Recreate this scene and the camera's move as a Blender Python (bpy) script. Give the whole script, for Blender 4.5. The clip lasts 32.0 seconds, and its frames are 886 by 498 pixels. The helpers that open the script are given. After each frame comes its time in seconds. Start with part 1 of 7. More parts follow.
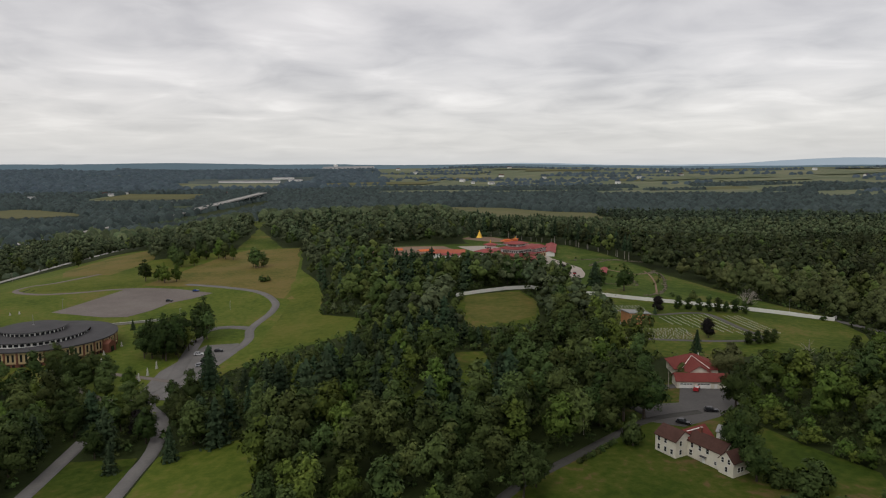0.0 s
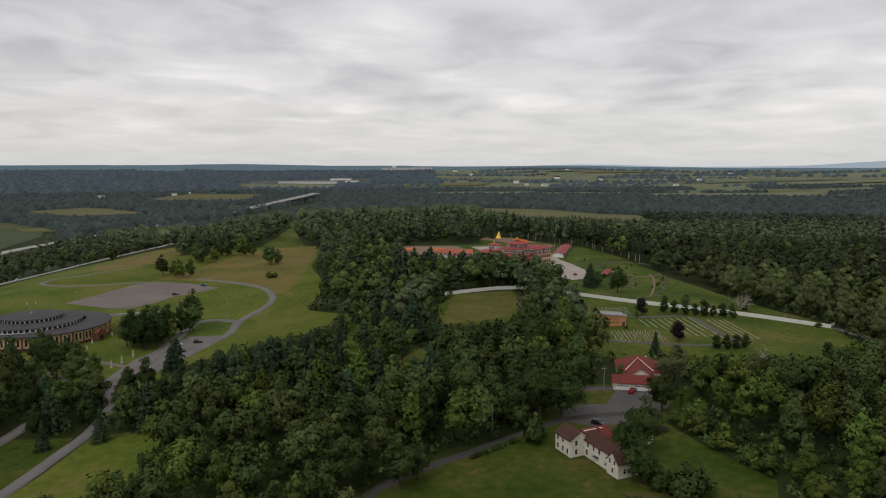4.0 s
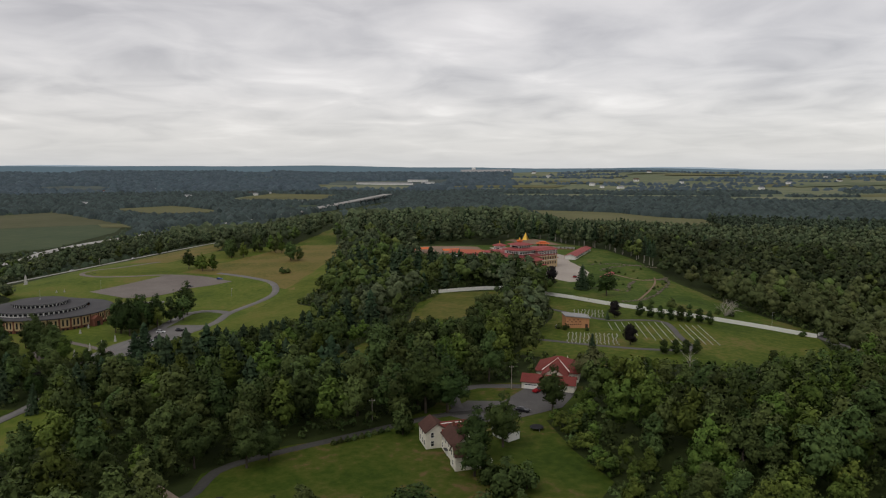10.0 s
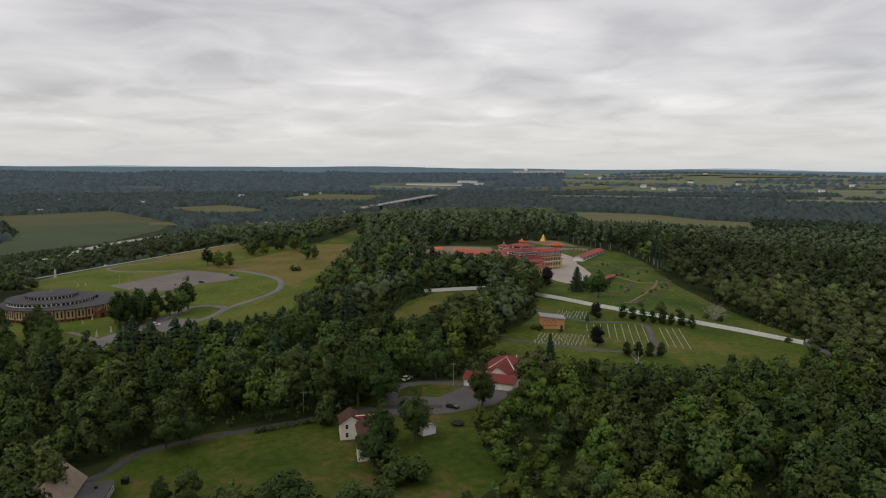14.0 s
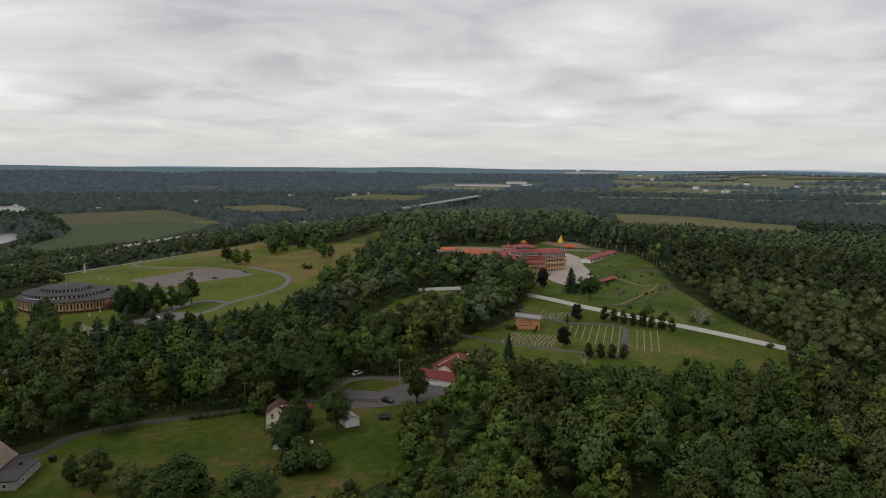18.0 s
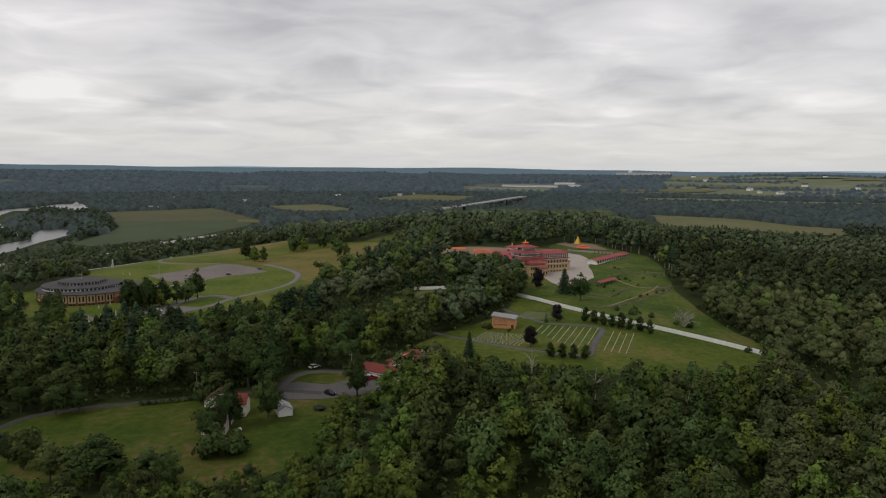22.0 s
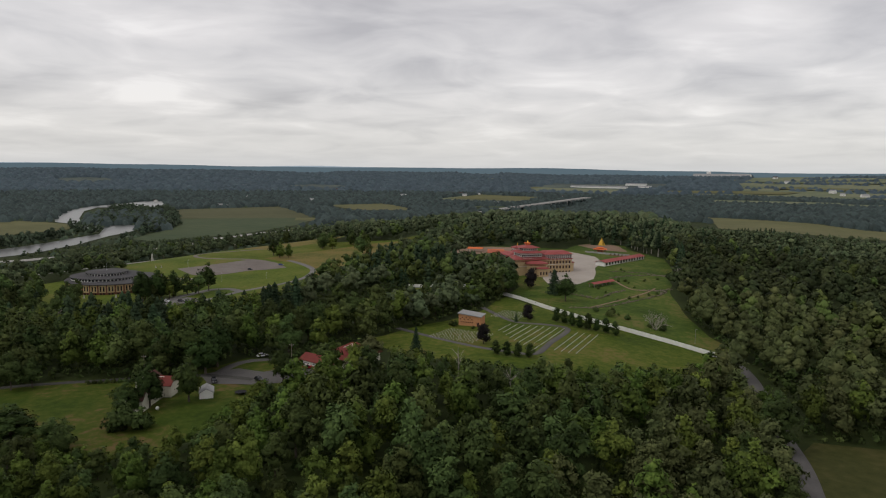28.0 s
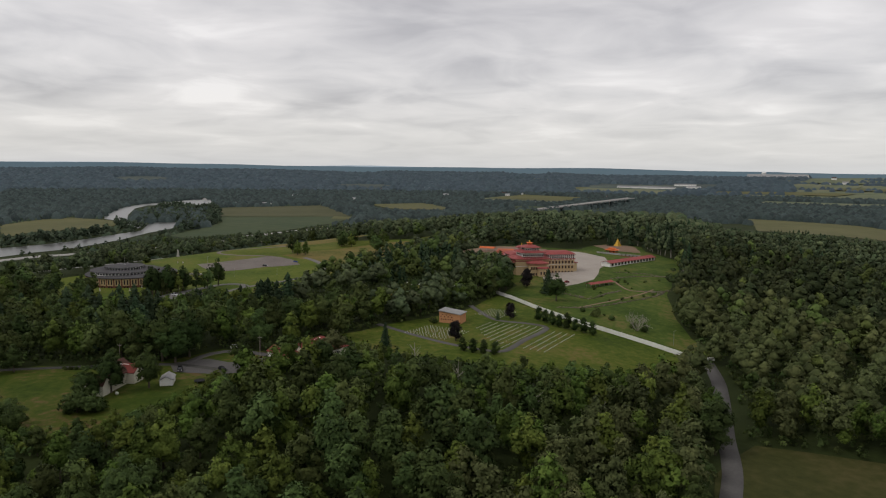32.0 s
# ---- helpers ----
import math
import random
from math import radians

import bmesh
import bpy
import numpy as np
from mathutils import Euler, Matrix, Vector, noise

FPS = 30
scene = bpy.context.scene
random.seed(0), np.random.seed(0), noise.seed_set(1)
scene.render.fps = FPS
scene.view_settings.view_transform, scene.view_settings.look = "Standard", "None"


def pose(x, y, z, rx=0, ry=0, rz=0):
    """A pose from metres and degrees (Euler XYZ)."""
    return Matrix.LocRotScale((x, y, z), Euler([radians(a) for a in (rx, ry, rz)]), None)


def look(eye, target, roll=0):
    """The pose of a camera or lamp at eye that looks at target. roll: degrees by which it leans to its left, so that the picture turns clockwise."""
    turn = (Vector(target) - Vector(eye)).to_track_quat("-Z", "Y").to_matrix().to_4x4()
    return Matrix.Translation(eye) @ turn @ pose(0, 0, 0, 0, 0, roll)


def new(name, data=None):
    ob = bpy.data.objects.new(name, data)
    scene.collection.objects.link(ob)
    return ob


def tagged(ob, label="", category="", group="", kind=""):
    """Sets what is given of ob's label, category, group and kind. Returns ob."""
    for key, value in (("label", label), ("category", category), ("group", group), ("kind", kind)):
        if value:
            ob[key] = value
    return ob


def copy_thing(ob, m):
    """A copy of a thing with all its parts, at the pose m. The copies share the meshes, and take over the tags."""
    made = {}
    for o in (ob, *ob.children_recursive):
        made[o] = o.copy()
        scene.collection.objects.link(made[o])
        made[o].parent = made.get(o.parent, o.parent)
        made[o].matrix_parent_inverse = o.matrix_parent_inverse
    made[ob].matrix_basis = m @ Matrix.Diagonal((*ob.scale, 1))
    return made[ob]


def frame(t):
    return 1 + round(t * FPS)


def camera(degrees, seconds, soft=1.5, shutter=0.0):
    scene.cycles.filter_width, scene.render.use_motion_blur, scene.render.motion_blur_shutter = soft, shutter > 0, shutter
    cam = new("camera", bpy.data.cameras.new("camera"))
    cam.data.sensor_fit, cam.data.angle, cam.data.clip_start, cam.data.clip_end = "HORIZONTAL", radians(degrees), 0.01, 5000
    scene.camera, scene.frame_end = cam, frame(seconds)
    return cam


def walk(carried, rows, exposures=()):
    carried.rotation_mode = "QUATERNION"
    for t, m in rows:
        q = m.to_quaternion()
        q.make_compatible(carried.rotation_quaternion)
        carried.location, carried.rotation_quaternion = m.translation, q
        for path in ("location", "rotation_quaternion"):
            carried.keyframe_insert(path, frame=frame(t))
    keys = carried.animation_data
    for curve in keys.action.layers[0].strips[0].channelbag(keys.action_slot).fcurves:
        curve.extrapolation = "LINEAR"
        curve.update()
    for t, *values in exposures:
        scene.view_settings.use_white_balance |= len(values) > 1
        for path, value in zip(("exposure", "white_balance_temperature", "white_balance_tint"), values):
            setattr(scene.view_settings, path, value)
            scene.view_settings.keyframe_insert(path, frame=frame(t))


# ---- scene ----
cam = camera(65.1, 32.0, soft=1.1)
PATH = [
    (0, (-0.20, -1.41, 81.41), (1.26, 97.88, 69.56), -0.36),
    (1, (11.98, -2.18, 80.97), (11.03, 97.12, 69.20), -0.32),
    (2, (23.78, -2.82, 80.58), (20.50, 96.44, 68.88), -0.29),
    (3, (35.27, -3.30, 80.23), (29.74, 95.87, 68.59), -0.25),
    (4, (46.51, -3.62, 79.92), (38.78, 95.41, 68.35), -0.22),
    (5, (57.55, -3.76, 79.64), (47.66, 95.08, 68.13), -0.18),
    (6, (68.41, -3.73, 79.41), (56.40, 94.89, 67.95), -0.15),
    (7, (79.14, -3.51, 79.20), (65.04, 94.83, 67.81), -0.11),
    (8, (89.76, -3.11, 79.04), (73.59, 94.91, 67.69), -0.08),
    (9, (100.29, -2.53, 78.90), (82.07, 95.14, 67.60), -0.04),
    (10, (110.75, -1.77, 78.79), (90.49, 95.51, 67.53), -0.01),
    (11, (121.15, -0.82, 78.71), (98.87, 96.02, 67.49), 0.03),
    (12, (131.50, 0.31, 78.65), (107.21, 96.67, 67.47), 0.06),
    (13, (141.79, 1.61, 78.62), (115.51, 97.45, 67.47), 0.09),
    (14, (152.05, 3.08, 78.61), (123.79, 98.36, 67.49), 0.13),
    (15, (162.25, 4.72, 78.62), (132.03, 99.39, 67.53), 0.16),
    (16, (172.39, 6.51, 78.65), (140.23, 100.55, 67.58), 0.19),
    (17, (182.48, 8.47, 78.70), (148.40, 101.83, 67.65), 0.22),
    (18, (192.49, 10.57, 78.76), (156.52, 103.22, 67.73), 0.26),
    (19, (202.43, 12.82, 78.83), (164.59, 104.73, 67.81), 0.29),
    (20, (212.27, 15.22, 78.92), (172.61, 106.35, 67.91), 0.32),
    (21, (222.03, 17.75, 79.01), (180.56, 108.08, 68.01), 0.35),
    (22, (231.67, 20.42, 79.12), (188.44, 109.92, 68.11), 0.38),
    (23, (241.21, 23.23, 79.22), (196.24, 111.86, 68.22), 0.41),
    (24, (250.63, 26.17, 79.34), (203.95, 113.93, 68.33), 0.45),
    (25, (259.92, 29.25, 79.45), (211.58, 116.10, 68.44), 0.48),
    (26, (269.09, 32.48, 79.57), (219.12, 118.39, 68.54), 0.51),
    (27, (278.14, 35.85, 79.69), (226.57, 120.81, 68.64), 0.54),
    (28, (287.07, 39.37, 79.80), (233.92, 123.36, 68.74), 0.57),
    (29, (295.88, 43.06, 79.91), (241.18, 126.04, 68.82), 0.60),
    (30, (304.61, 46.93, 80.01), (248.37, 128.87, 68.90), 0.63),
    (31, (313.25, 50.99, 80.10), (255.48, 131.85, 68.96), 0.66),
    (32, (321.83, 55.25, 80.18), (262.53, 134.99, 69.01), 0.69),
]
walk(cam, [(t, look(eye, target, roll)) for t, eye, target, roll in PATH])

# ---- world and sun: a bright, broken overcast ----
world = bpy.data.worlds.new("overcast")
world.use_nodes = True
scene.world = world
wt = world.node_tree
wt.nodes.clear()


def node(tree, kind, **props):
    n = tree.nodes.new(kind)
    for k, v in props.items():
        if k == "ins":
            for i, val in v.items():
                n.inputs[i].default_value = val
        elif k == "operation":
            n.operation = v
        elif k == "blend_type":
            n.blend_type = v
        elif k == "data_type":
            n.data_type = v
    return n


def ramp(tree, stops):
    n = tree.nodes.new("ShaderNodeValToRGB")
    e = n.color_ramp.elements
    while len(e) < len(stops):
        e.new(0.5)
    for el, (p, c) in zip(e, stops):
        el.position, el.color = p, (*c, 1)
    return n


def math_node(tree, op, a, b=None):
    n = tree.nodes.new("ShaderNodeMath")
    n.operation = op
    for i, v in ((0, a), (1, b)):
        if v is None:
            continue
        if isinstance(v, (int, float)):
            n.inputs[i].default_value = v
        else:
            tree.links.new(v, n.inputs[i])
    return n.outputs[0]


SUN_EL, SUN_AZ = radians(52), radians(215)
sky = wt.nodes.new("ShaderNodeTexSky")
sky.sky_type, sky.sun_disc, sky.sun_elevation, sky.sun_rotation = "NISHITA", False, SUN_EL, SUN_AZ
co = wt.nodes.new("ShaderNodeTexCoord")
sep = wt.nodes.new("ShaderNodeSeparateXYZ")
wt.links.new(co.outputs["Generated"], sep.inputs[0])
up = math_node(wt, "MAXIMUM", sep.outputs[2], 0.0)
den = math_node(wt, "ADD", up, 0.12)
comb = wt.nodes.new("ShaderNodeCombineXYZ")
wt.links.new(math_node(wt, "DIVIDE", sep.outputs[0], den), comb.inputs[0])
wt.links.new(math_node(wt, "DIVIDE", sep.outputs[1], den), comb.inputs[1])
big = node(wt, "ShaderNodeTexNoise", ins={"Scale": 0.62, "Detail": 3.0, "Roughness": 0.5, "Distortion": 0.4})
small = node(wt, "ShaderNodeTexNoise", ins={"Scale": 1.7, "Detail": 5.0, "Roughness": 0.5, "Distortion": 0.5})
wt.links.new(comb.outputs[0], big.inputs["Vector"])
wt.links.new(comb.outputs[0], small.inputs["Vector"])
cl = math_node(wt, "ADD", math_node(wt, "MULTIPLY", big.outputs[0], 0.5), math_node(wt, "MULTIPLY", small.outputs[0], 0.5))
clouds = ramp(wt, [(0.36, (0.44, 0.415, 0.415)), (0.43, (0.53, 0.502, 0.497)), (0.50, (0.62, 0.588, 0.576)), (0.56, (0.68, 0.643, 0.627)), (0.63, (0.80, 0.76, 0.738))])
wt.links.new(cl, clouds.inputs[0])
# towards the horizon the layers close to an even pale grey
low = ramp(wt, [(0.0, (0.55, 0.56, 0.575)), (1.0, (0.605, 0.588, 0.586))])
wt.links.new(math_node(wt, "MULTIPLY", up, 14.0), low.inputs[0])
fade = math_node(wt, "MINIMUM", math_node(wt, "MULTIPLY", up, 11.0), 1.0)
mixh = node(wt, "ShaderNodeMix", data_type="RGBA")
wt.links.new(math_node(wt, "ADD", math_node(wt, "MULTIPLY", fade, 0.9), 0.1), mixh.inputs[0])
wt.links.new(low.outputs[0], mixh.inputs[6])
wt.links.new(clouds.outputs[0], mixh.inputs[7])
bg1 = node(wt, "ShaderNodeBackground", ins={"Strength": 1.0})
bg2 = node(wt, "ShaderNodeBackground", ins={"Strength": 0.02})
wt.links.new(mixh.outputs[2], bg1.inputs[0])
wt.links.new(sky.outputs[0], bg2.inputs[0])
both = wt.nodes.new("ShaderNodeAddShader")
wt.links.new(bg1.outputs[0], both.inputs[0])
wt.links.new(bg2.outputs[0], both.inputs[1])
wo = wt.nodes.new("ShaderNodeOutputWorld")
wt.links.new(both.outputs[0], wo.inputs[0])

sun = new("sun", bpy.data.lights.new("sun", "SUN"))
sun.data.energy, sun.data.angle, sun.data.color = 0.7, radians(14), (1.0, 0.96, 0.9)
sun.rotation_euler = (radians(90) - SUN_EL, 0, radians(180) - SUN_AZ)


# ---- materials ----
def material(name, stops, scale=1.0, detail=6.0, rough=0.9, bump_d=0.0, bump_s=4.0, metal=0.0, spread=0.0, source="noise", coarse=0.0, spec=0.1):
    """Procedural surface: colour stops over noise at real-world size, finer grain on top, a bump, and a spread from piece to piece."""
    m = bpy.data.materials.new(name)
    m.use_nodes = True
    t = m.node_tree
    b = t.nodes["Principled BSDF"]
    b.inputs["Roughness"].default_value, b.inputs["Metallic"].default_value = rough, metal
    b.inputs["Specular IOR Level"].default_value = spec
    g = t.nodes.new("ShaderNodeNewGeometry")
    n1 = node(t, "ShaderNodeTexNoise", ins={"Scale": scale, "Detail": detail, "Roughness": 0.62})
    t.links.new(g.outputs["Position"], n1.inputs["Vector"])
    fac = n1.outputs[0]
    if coarse:
        n3 = node(t, "ShaderNodeTexNoise", ins={"Scale": coarse, "Detail": 4.0, "Roughness": 0.55})
        t.links.new(g.outputs["Position"], n3.inputs["Vector"])
        fac = math_node(t, "ADD", math_node(t, "MULTIPLY", fac, 0.45), math_node(t, "MULTIPLY", n3.outputs[0], 0.55))
    if source == "island":
        fac = math_node(t, "ADD", math_node(t, "MULTIPLY", fac, 0.82), math_node(t, "MULTIPLY", g.outputs["Random Per Island"], 0.18))
    cr = ramp(t, stops)
    t.links.new(fac, cr.inputs[0])
    colour = cr.outputs[0]
    if spread:
        if source == "island":
            at = t.nodes.new("ShaderNodeAttribute")
            at.attribute_name = "tone"
            oi = t.nodes.new("ShaderNodeObjectInfo")
            rnd = math_node(t, "FRACT", math_node(t, "ADD", at.outputs["Fac"], oi.outputs["Random"]))
        else:
            oi = t.nodes.new("ShaderNodeObjectInfo")
            rnd = oi.outputs["Random"]
        hsv = t.nodes.new("ShaderNodeHueSaturation")
        t.links.new(colour, hsv.inputs["Color"])
        t.links.new(math_node(t, "ADD", math_node(t, "MULTIPLY", rnd, 2 * spread), 1 - spread), hsv.inputs["Value"])
        wave = math_node(t, "FRACT", math_node(t, "MULTIPLY", rnd, 7.31))
        t.links.new(math_node(t, "ADD", math_node(t, "MULTIPLY", wave, 0.11 * spread), 0.5 - 0.05 * spread), hsv.inputs["Hue"])
        colour = hsv.outputs[0]
    t.links.new(colour, b.inputs["Base Color"])
    if bump_d:
        n2 = node(t, "ShaderNodeTexNoise", ins={"Scale": bump_s, "Detail": 5.0})
        t.links.new(g.outputs["Position"], n2.inputs["Vector"])
        bp = node(t, "ShaderNodeBump", ins={"Strength": 0.7, "Distance": bump_d})
        t.links.new(n2.outputs[0], bp.inputs["Height"])
        t.links.new(bp.outputs[0], b.inputs["Normal"])
    return m


def leaf_material(name, dark, mid, light, spread=0.45, bump_d=0.14, bump_s=1.7):
    m = material(name, [(0.26, dark), (0.5, mid), (0.74, light)], scale=0.45, rough=0.75, spread=spread, source="island", spec=0.06, bump_d=bump_d, bump_s=bump_s)
    return m


M = {}
M["grass"] = material("grass", [(0.34, (0.026, 0.044, 0.006)), (0.45, (0.049, 0.075, 0.008)), (0.54, (0.080, 0.098, 0.015)), (0.63, (0.135, 0.105, 0.035))], scale=0.35, coarse=0.022, bump_d=0.06, bump_s=2.0, spec=0.08)
M["house_grass"] = material("house_grass", [(0.34, (0.022, 0.040, 0.005)), (0.45, (0.037, 0.060, 0.007)), (0.54, (0.060, 0.074, 0.012)), (0.62, (0.112, 0.078, 0.034))], scale=0.35, coarse=0.03, bump_d=0.06, bump_s=2.0, spec=0.08)
M["field_grass"] = material("dull_field_grass", [(0.36, (0.030, 0.036, 0.009)), (0.5, (0.047, 0.049, 0.014)), (0.62, (0.068, 0.060, 0.022))], scale=0.3, coarse=0.03, bump_d=0.08, bump_s=1.6)
M["meadow"] = material("meadow", [(0.36, (0.068, 0.081, 0.014)), (0.44, (0.108, 0.100, 0.023)), (0.52, (0.142, 0.115, 0.033)), (0.64, (0.155, 0.118, 0.042))], scale=0.4, coarse=0.03, bump_d=0.12, bump_s=1.2)
M["dry_glade"] = material("dry_glade", [(0.36, (0.055, 0.072, 0.011)), (0.5, (0.092, 0.095, 0.02)), (0.62, (0.138, 0.108, 0.034))], scale=0.25, coarse=0.06, bump_d=0.12, bump_s=1.2)
# far land: blue-grey distance haze mixed into the woodland colours
M["distant"] = material("hazed_distant_woods", [(0.36, (0.05, 0.065, 0.06)), (0.5, (0.072, 0.09, 0.08)), (0.62, (0.10, 0.118, 0.096))], scale=0.035, coarse=0.004, bump_d=6.0, bump_s=0.05)
M["woodfloor"] = material("woodland_floor", [(0.3, (0.014, 0.021, 0.006)), (0.6, (0.028, 0.039, 0.010)), (0.8, (0.045, 0.052, 0.014))], scale=0.2, coarse=0.03, bump_d=0.2, bump_s=0.8)
M["farm"] = material("farmland", [(0.36, (0.085, 0.105, 0.06)), (0.5, (0.125, 0.142, 0.082)), (0.64, (0.17, 0.17, 0.105))], scale=0.012, coarse=0.004)
M["crop"] = material("crop_field", [(0.3, (0.04, 0.062, 0.03)), (0.6, (0.065, 0.082, 0.04)), (0.8, (0.10, 0.10, 0.05))], scale=0.05, coarse=0.006)
M["ripe_crop"] = material("ripening_crop", [(0.3, (0.06, 0.066, 0.03)), (0.6, (0.085, 0.085, 0.042)), (0.8, (0.12, 0.105, 0.052))], scale=0.05, coarse=0.006)
M["tan"] = material("mown_hay", [(0.3, (0.085, 0.088, 0.038)), (0.6, (0.12, 0.117, 0.052)), (0.8, (0.15, 0.138, 0.064))], scale=0.05, coarse=0.008)
M["asphalt"] = material("asphalt", [(0.3, (0.075, 0.072, 0.07)), (0.6, (0.11, 0.105, 0.1)), (0.8, (0.15, 0.14, 0.13))], scale=1.2, coarse=0.08, rough=0.95)
M["pale_asphalt"] = material("weathered_pale_asphalt", [(0.3, (0.125, 0.12, 0.115)), (0.55, (0.165, 0.158, 0.15)), (0.8, (0.21, 0.2, 0.185))], scale=1.2, coarse=0.08, rough=0.95)
# house drive only: shade of the overhanging trees is painted in as darker grey
M["shaded_asphalt"] = material("shaded_old_asphalt", [(0.3, (0.045, 0.045, 0.04)), (0.6, (0.068, 0.066, 0.06)), (0.8, (0.095, 0.09, 0.08))], scale=1.2, coarse=0.1, rough=0.95)
M["gravel"] = material("gravel", [(0.3, (0.13, 0.11, 0.1)), (0.55, (0.17, 0.15, 0.135)), (0.8, (0.22, 0.2, 0.18))], scale=0.8, coarse=0.05, rough=1.0, bump_d=0.02, bump_s=12)
M["pale"] = material("pale_paving", [(0.3, (0.29, 0.255, 0.22)), (0.6, (0.36, 0.325, 0.285)), (0.8, (0.42, 0.385, 0.34))], scale=0.6, coarse=0.06, rough=0.95)
M["water"] = material("river_water", [(0.3, (0.05, 0.055, 0.052)), (0.8, (0.08, 0.082, 0.075))], scale=0.01, rough=0.28, bump_d=0.16, bump_s=0.5, spec=0.5)
M["white"] = material("white_paint", [(0.3, (0.66, 0.65, 0.61)), (0.6, (0.76, 0.755, 0.72)), (0.85, (0.82, 0.82, 0.79))], scale=0.9, coarse=0.2, rough=0.7)
M["cream"] = material("cream_siding", [(0.3, (0.56, 0.53, 0.44)), (0.6, (0.68, 0.65, 0.55)), (0.85, (0.75, 0.72, 0.62))], scale=0.8, coarse=0.2, rough=0.75)
M["redroof"] = material("red_roof_shingles", [(0.3, (0.135, 0.035, 0.03)), (0.6, (0.185, 0.05, 0.042)), (0.85, (0.23, 0.075, 0.06))], scale=1.5, coarse=0.15, rough=0.85, bump_d=0.03, bump_s=3.0)
M["temple_roof"] = material("temple_red_roof", [(0.3, (0.21, 0.052, 0.05)), (0.6, (0.30, 0.082, 0.077)), (0.85, (0.38, 0.13, 0.118))], scale=0.8, coarse=0.1, rough=0.7, bump_d=0.03, bump_s=2.0)
M["orange_roof"] = material("orange_sheet_roof", [(0.3, (0.52, 0.12, 0.04)), (0.7, (0.65, 0.17, 0.06))], scale=0.6, coarse=0.1, rough=0.6)
M["salmon_roof"] = material("salmon_sheet_roof", [(0.3, (0.30, 0.085, 0.05)), (0.7, (0.42, 0.13, 0.08))], scale=0.6, coarse=0.1, rough=0.75)
M["lawn"] = material("watered_lawn", [(0.34, (0.022, 0.041, 0.007)), (0.45, (0.043, 0.072, 0.011)), (0.54, (0.067, 0.096, 0.016)), (0.63, (0.118, 0.106, 0.034))], scale=0.3, coarse=0.03, bump_d=0.06, bump_s=2.0, spec=0.08)
M["shrine_grass"] = material("shrine_grass", [(0.34, (0.042, 0.066, 0.008)), (0.45, (0.068, 0.098, 0.012)), (0.54, (0.096, 0.118, 0.018)), (0.63, (0.138, 0.12, 0.034))], scale=0.35, coarse=0.022, bump_d=0.06, bump_s=2.0, spec=0.08)
M["brownroof"] = material("brown_shingle_roof", [(0.3, (0.055, 0.03, 0.024)), (0.6, (0.085, 0.045, 0.036)), (0.85, (0.12, 0.07, 0.055))], scale=1.5, coarse=0.2, rough=0.9, bump_d=0.03, bump_s=3.0)
M["darkroof"] = material("dark_shingle_roof", [(0.3, (0.055, 0.054, 0.056)), (0.6, (0.08, 0.078, 0.08)), (0.85, (0.11, 0.108, 0.11))], scale=1.0, coarse=0.12, rough=0.85, bump_d=0.02, bump_s=3.0)
M["greyroof"] = material("weathered_grey_roof", [(0.3, (0.2, 0.2, 0.2)), (0.6, (0.3, 0.3, 0.295)), (0.85, (0.38, 0.375, 0.36))], scale=0.8, coarse=0.15, rough=0.85)
M["barnroof"] = material("old_shingle_barn_roof", [(0.3, (0.17, 0.13, 0.095)), (0.55, (0.25, 0.2, 0.155)), (0.85, (0.33, 0.27, 0.22))], scale=2.2, coarse=0.4, rough=0.95, bump_d=0.04, bump_s=4.0)
M["barnred"] = material("barn_red_boards", [(0.3, (0.13, 0.02, 0.018)), (0.7, (0.21, 0.035, 0.03))], scale=1.2, coarse=0.3, rough=0.85)
M["tanwall"] = material("tan_stucco", [(0.3, (0.40, 0.29, 0.165)), (0.6, (0.5, 0.38, 0.22)), (0.85, (0.57, 0.45, 0.28))], scale=0.7, coarse=0.08, rough=0.9)
M["brick"] = material("red_brick", [(0.3, (0.13, 0.055, 0.038)), (0.6, (0.19, 0.082, 0.055)), (0.85, (0.25, 0.115, 0.08))], scale=2.0, coarse=0.2, rough=0.9, bump_d=0.02, bump_s=8)
M["orangebrick"] = material("orange_brick", [(0.3, (0.42, 0.2, 0.095)), (0.6, (0.53, 0.27, 0.135)), (0.85, (0.6, 0.34, 0.19))], scale=1.5, coarse=0.2, rough=0.9)
M["concrete"] = material("concrete", [(0.3, (0.27, 0.26, 0.24)), (0.6, (0.36, 0.35, 0.33)), (0.85, (0.44, 0.43, 0.4))], scale=0.5, coarse=0.05, rough=0.9)
M["rough_grass"] = material("rough_grass", [(0.36, (0.05, 0.075, 0.008)), (0.5, (0.085, 0.105, 0.014)), (0.64, (0.125, 0.118, 0.026))], scale=0.3, coarse=0.03, bump_d=0.1, bump_s=1.5, spec=0.08)
M["bank"] = material("rough_bank", [(0.3, (0.028, 0.036, 0.012)), (0.55, (0.055, 0.058, 0.022)), (0.8, (0.12, 0.10, 0.06))], scale=0.7, coarse=0.15, bump_d=0.15, bump_s=2.0)
M["earth"] = material("bare_earth", [(0.3, (0.17, 0.115, 0.08)), (0.6, (0.23, 0.16, 0.115)), (0.85, (0.29, 0.21, 0.155))], scale=0.4, coarse=0.05, rough=0.95)
M["stone"] = material("white_stone", [(0.3, (0.36, 0.35, 0.32)), (0.6, (0.47, 0.46, 0.43)), (0.85, (0.56, 0.55, 0.52))], scale=3.0, coarse=0.4, rough=0.75)
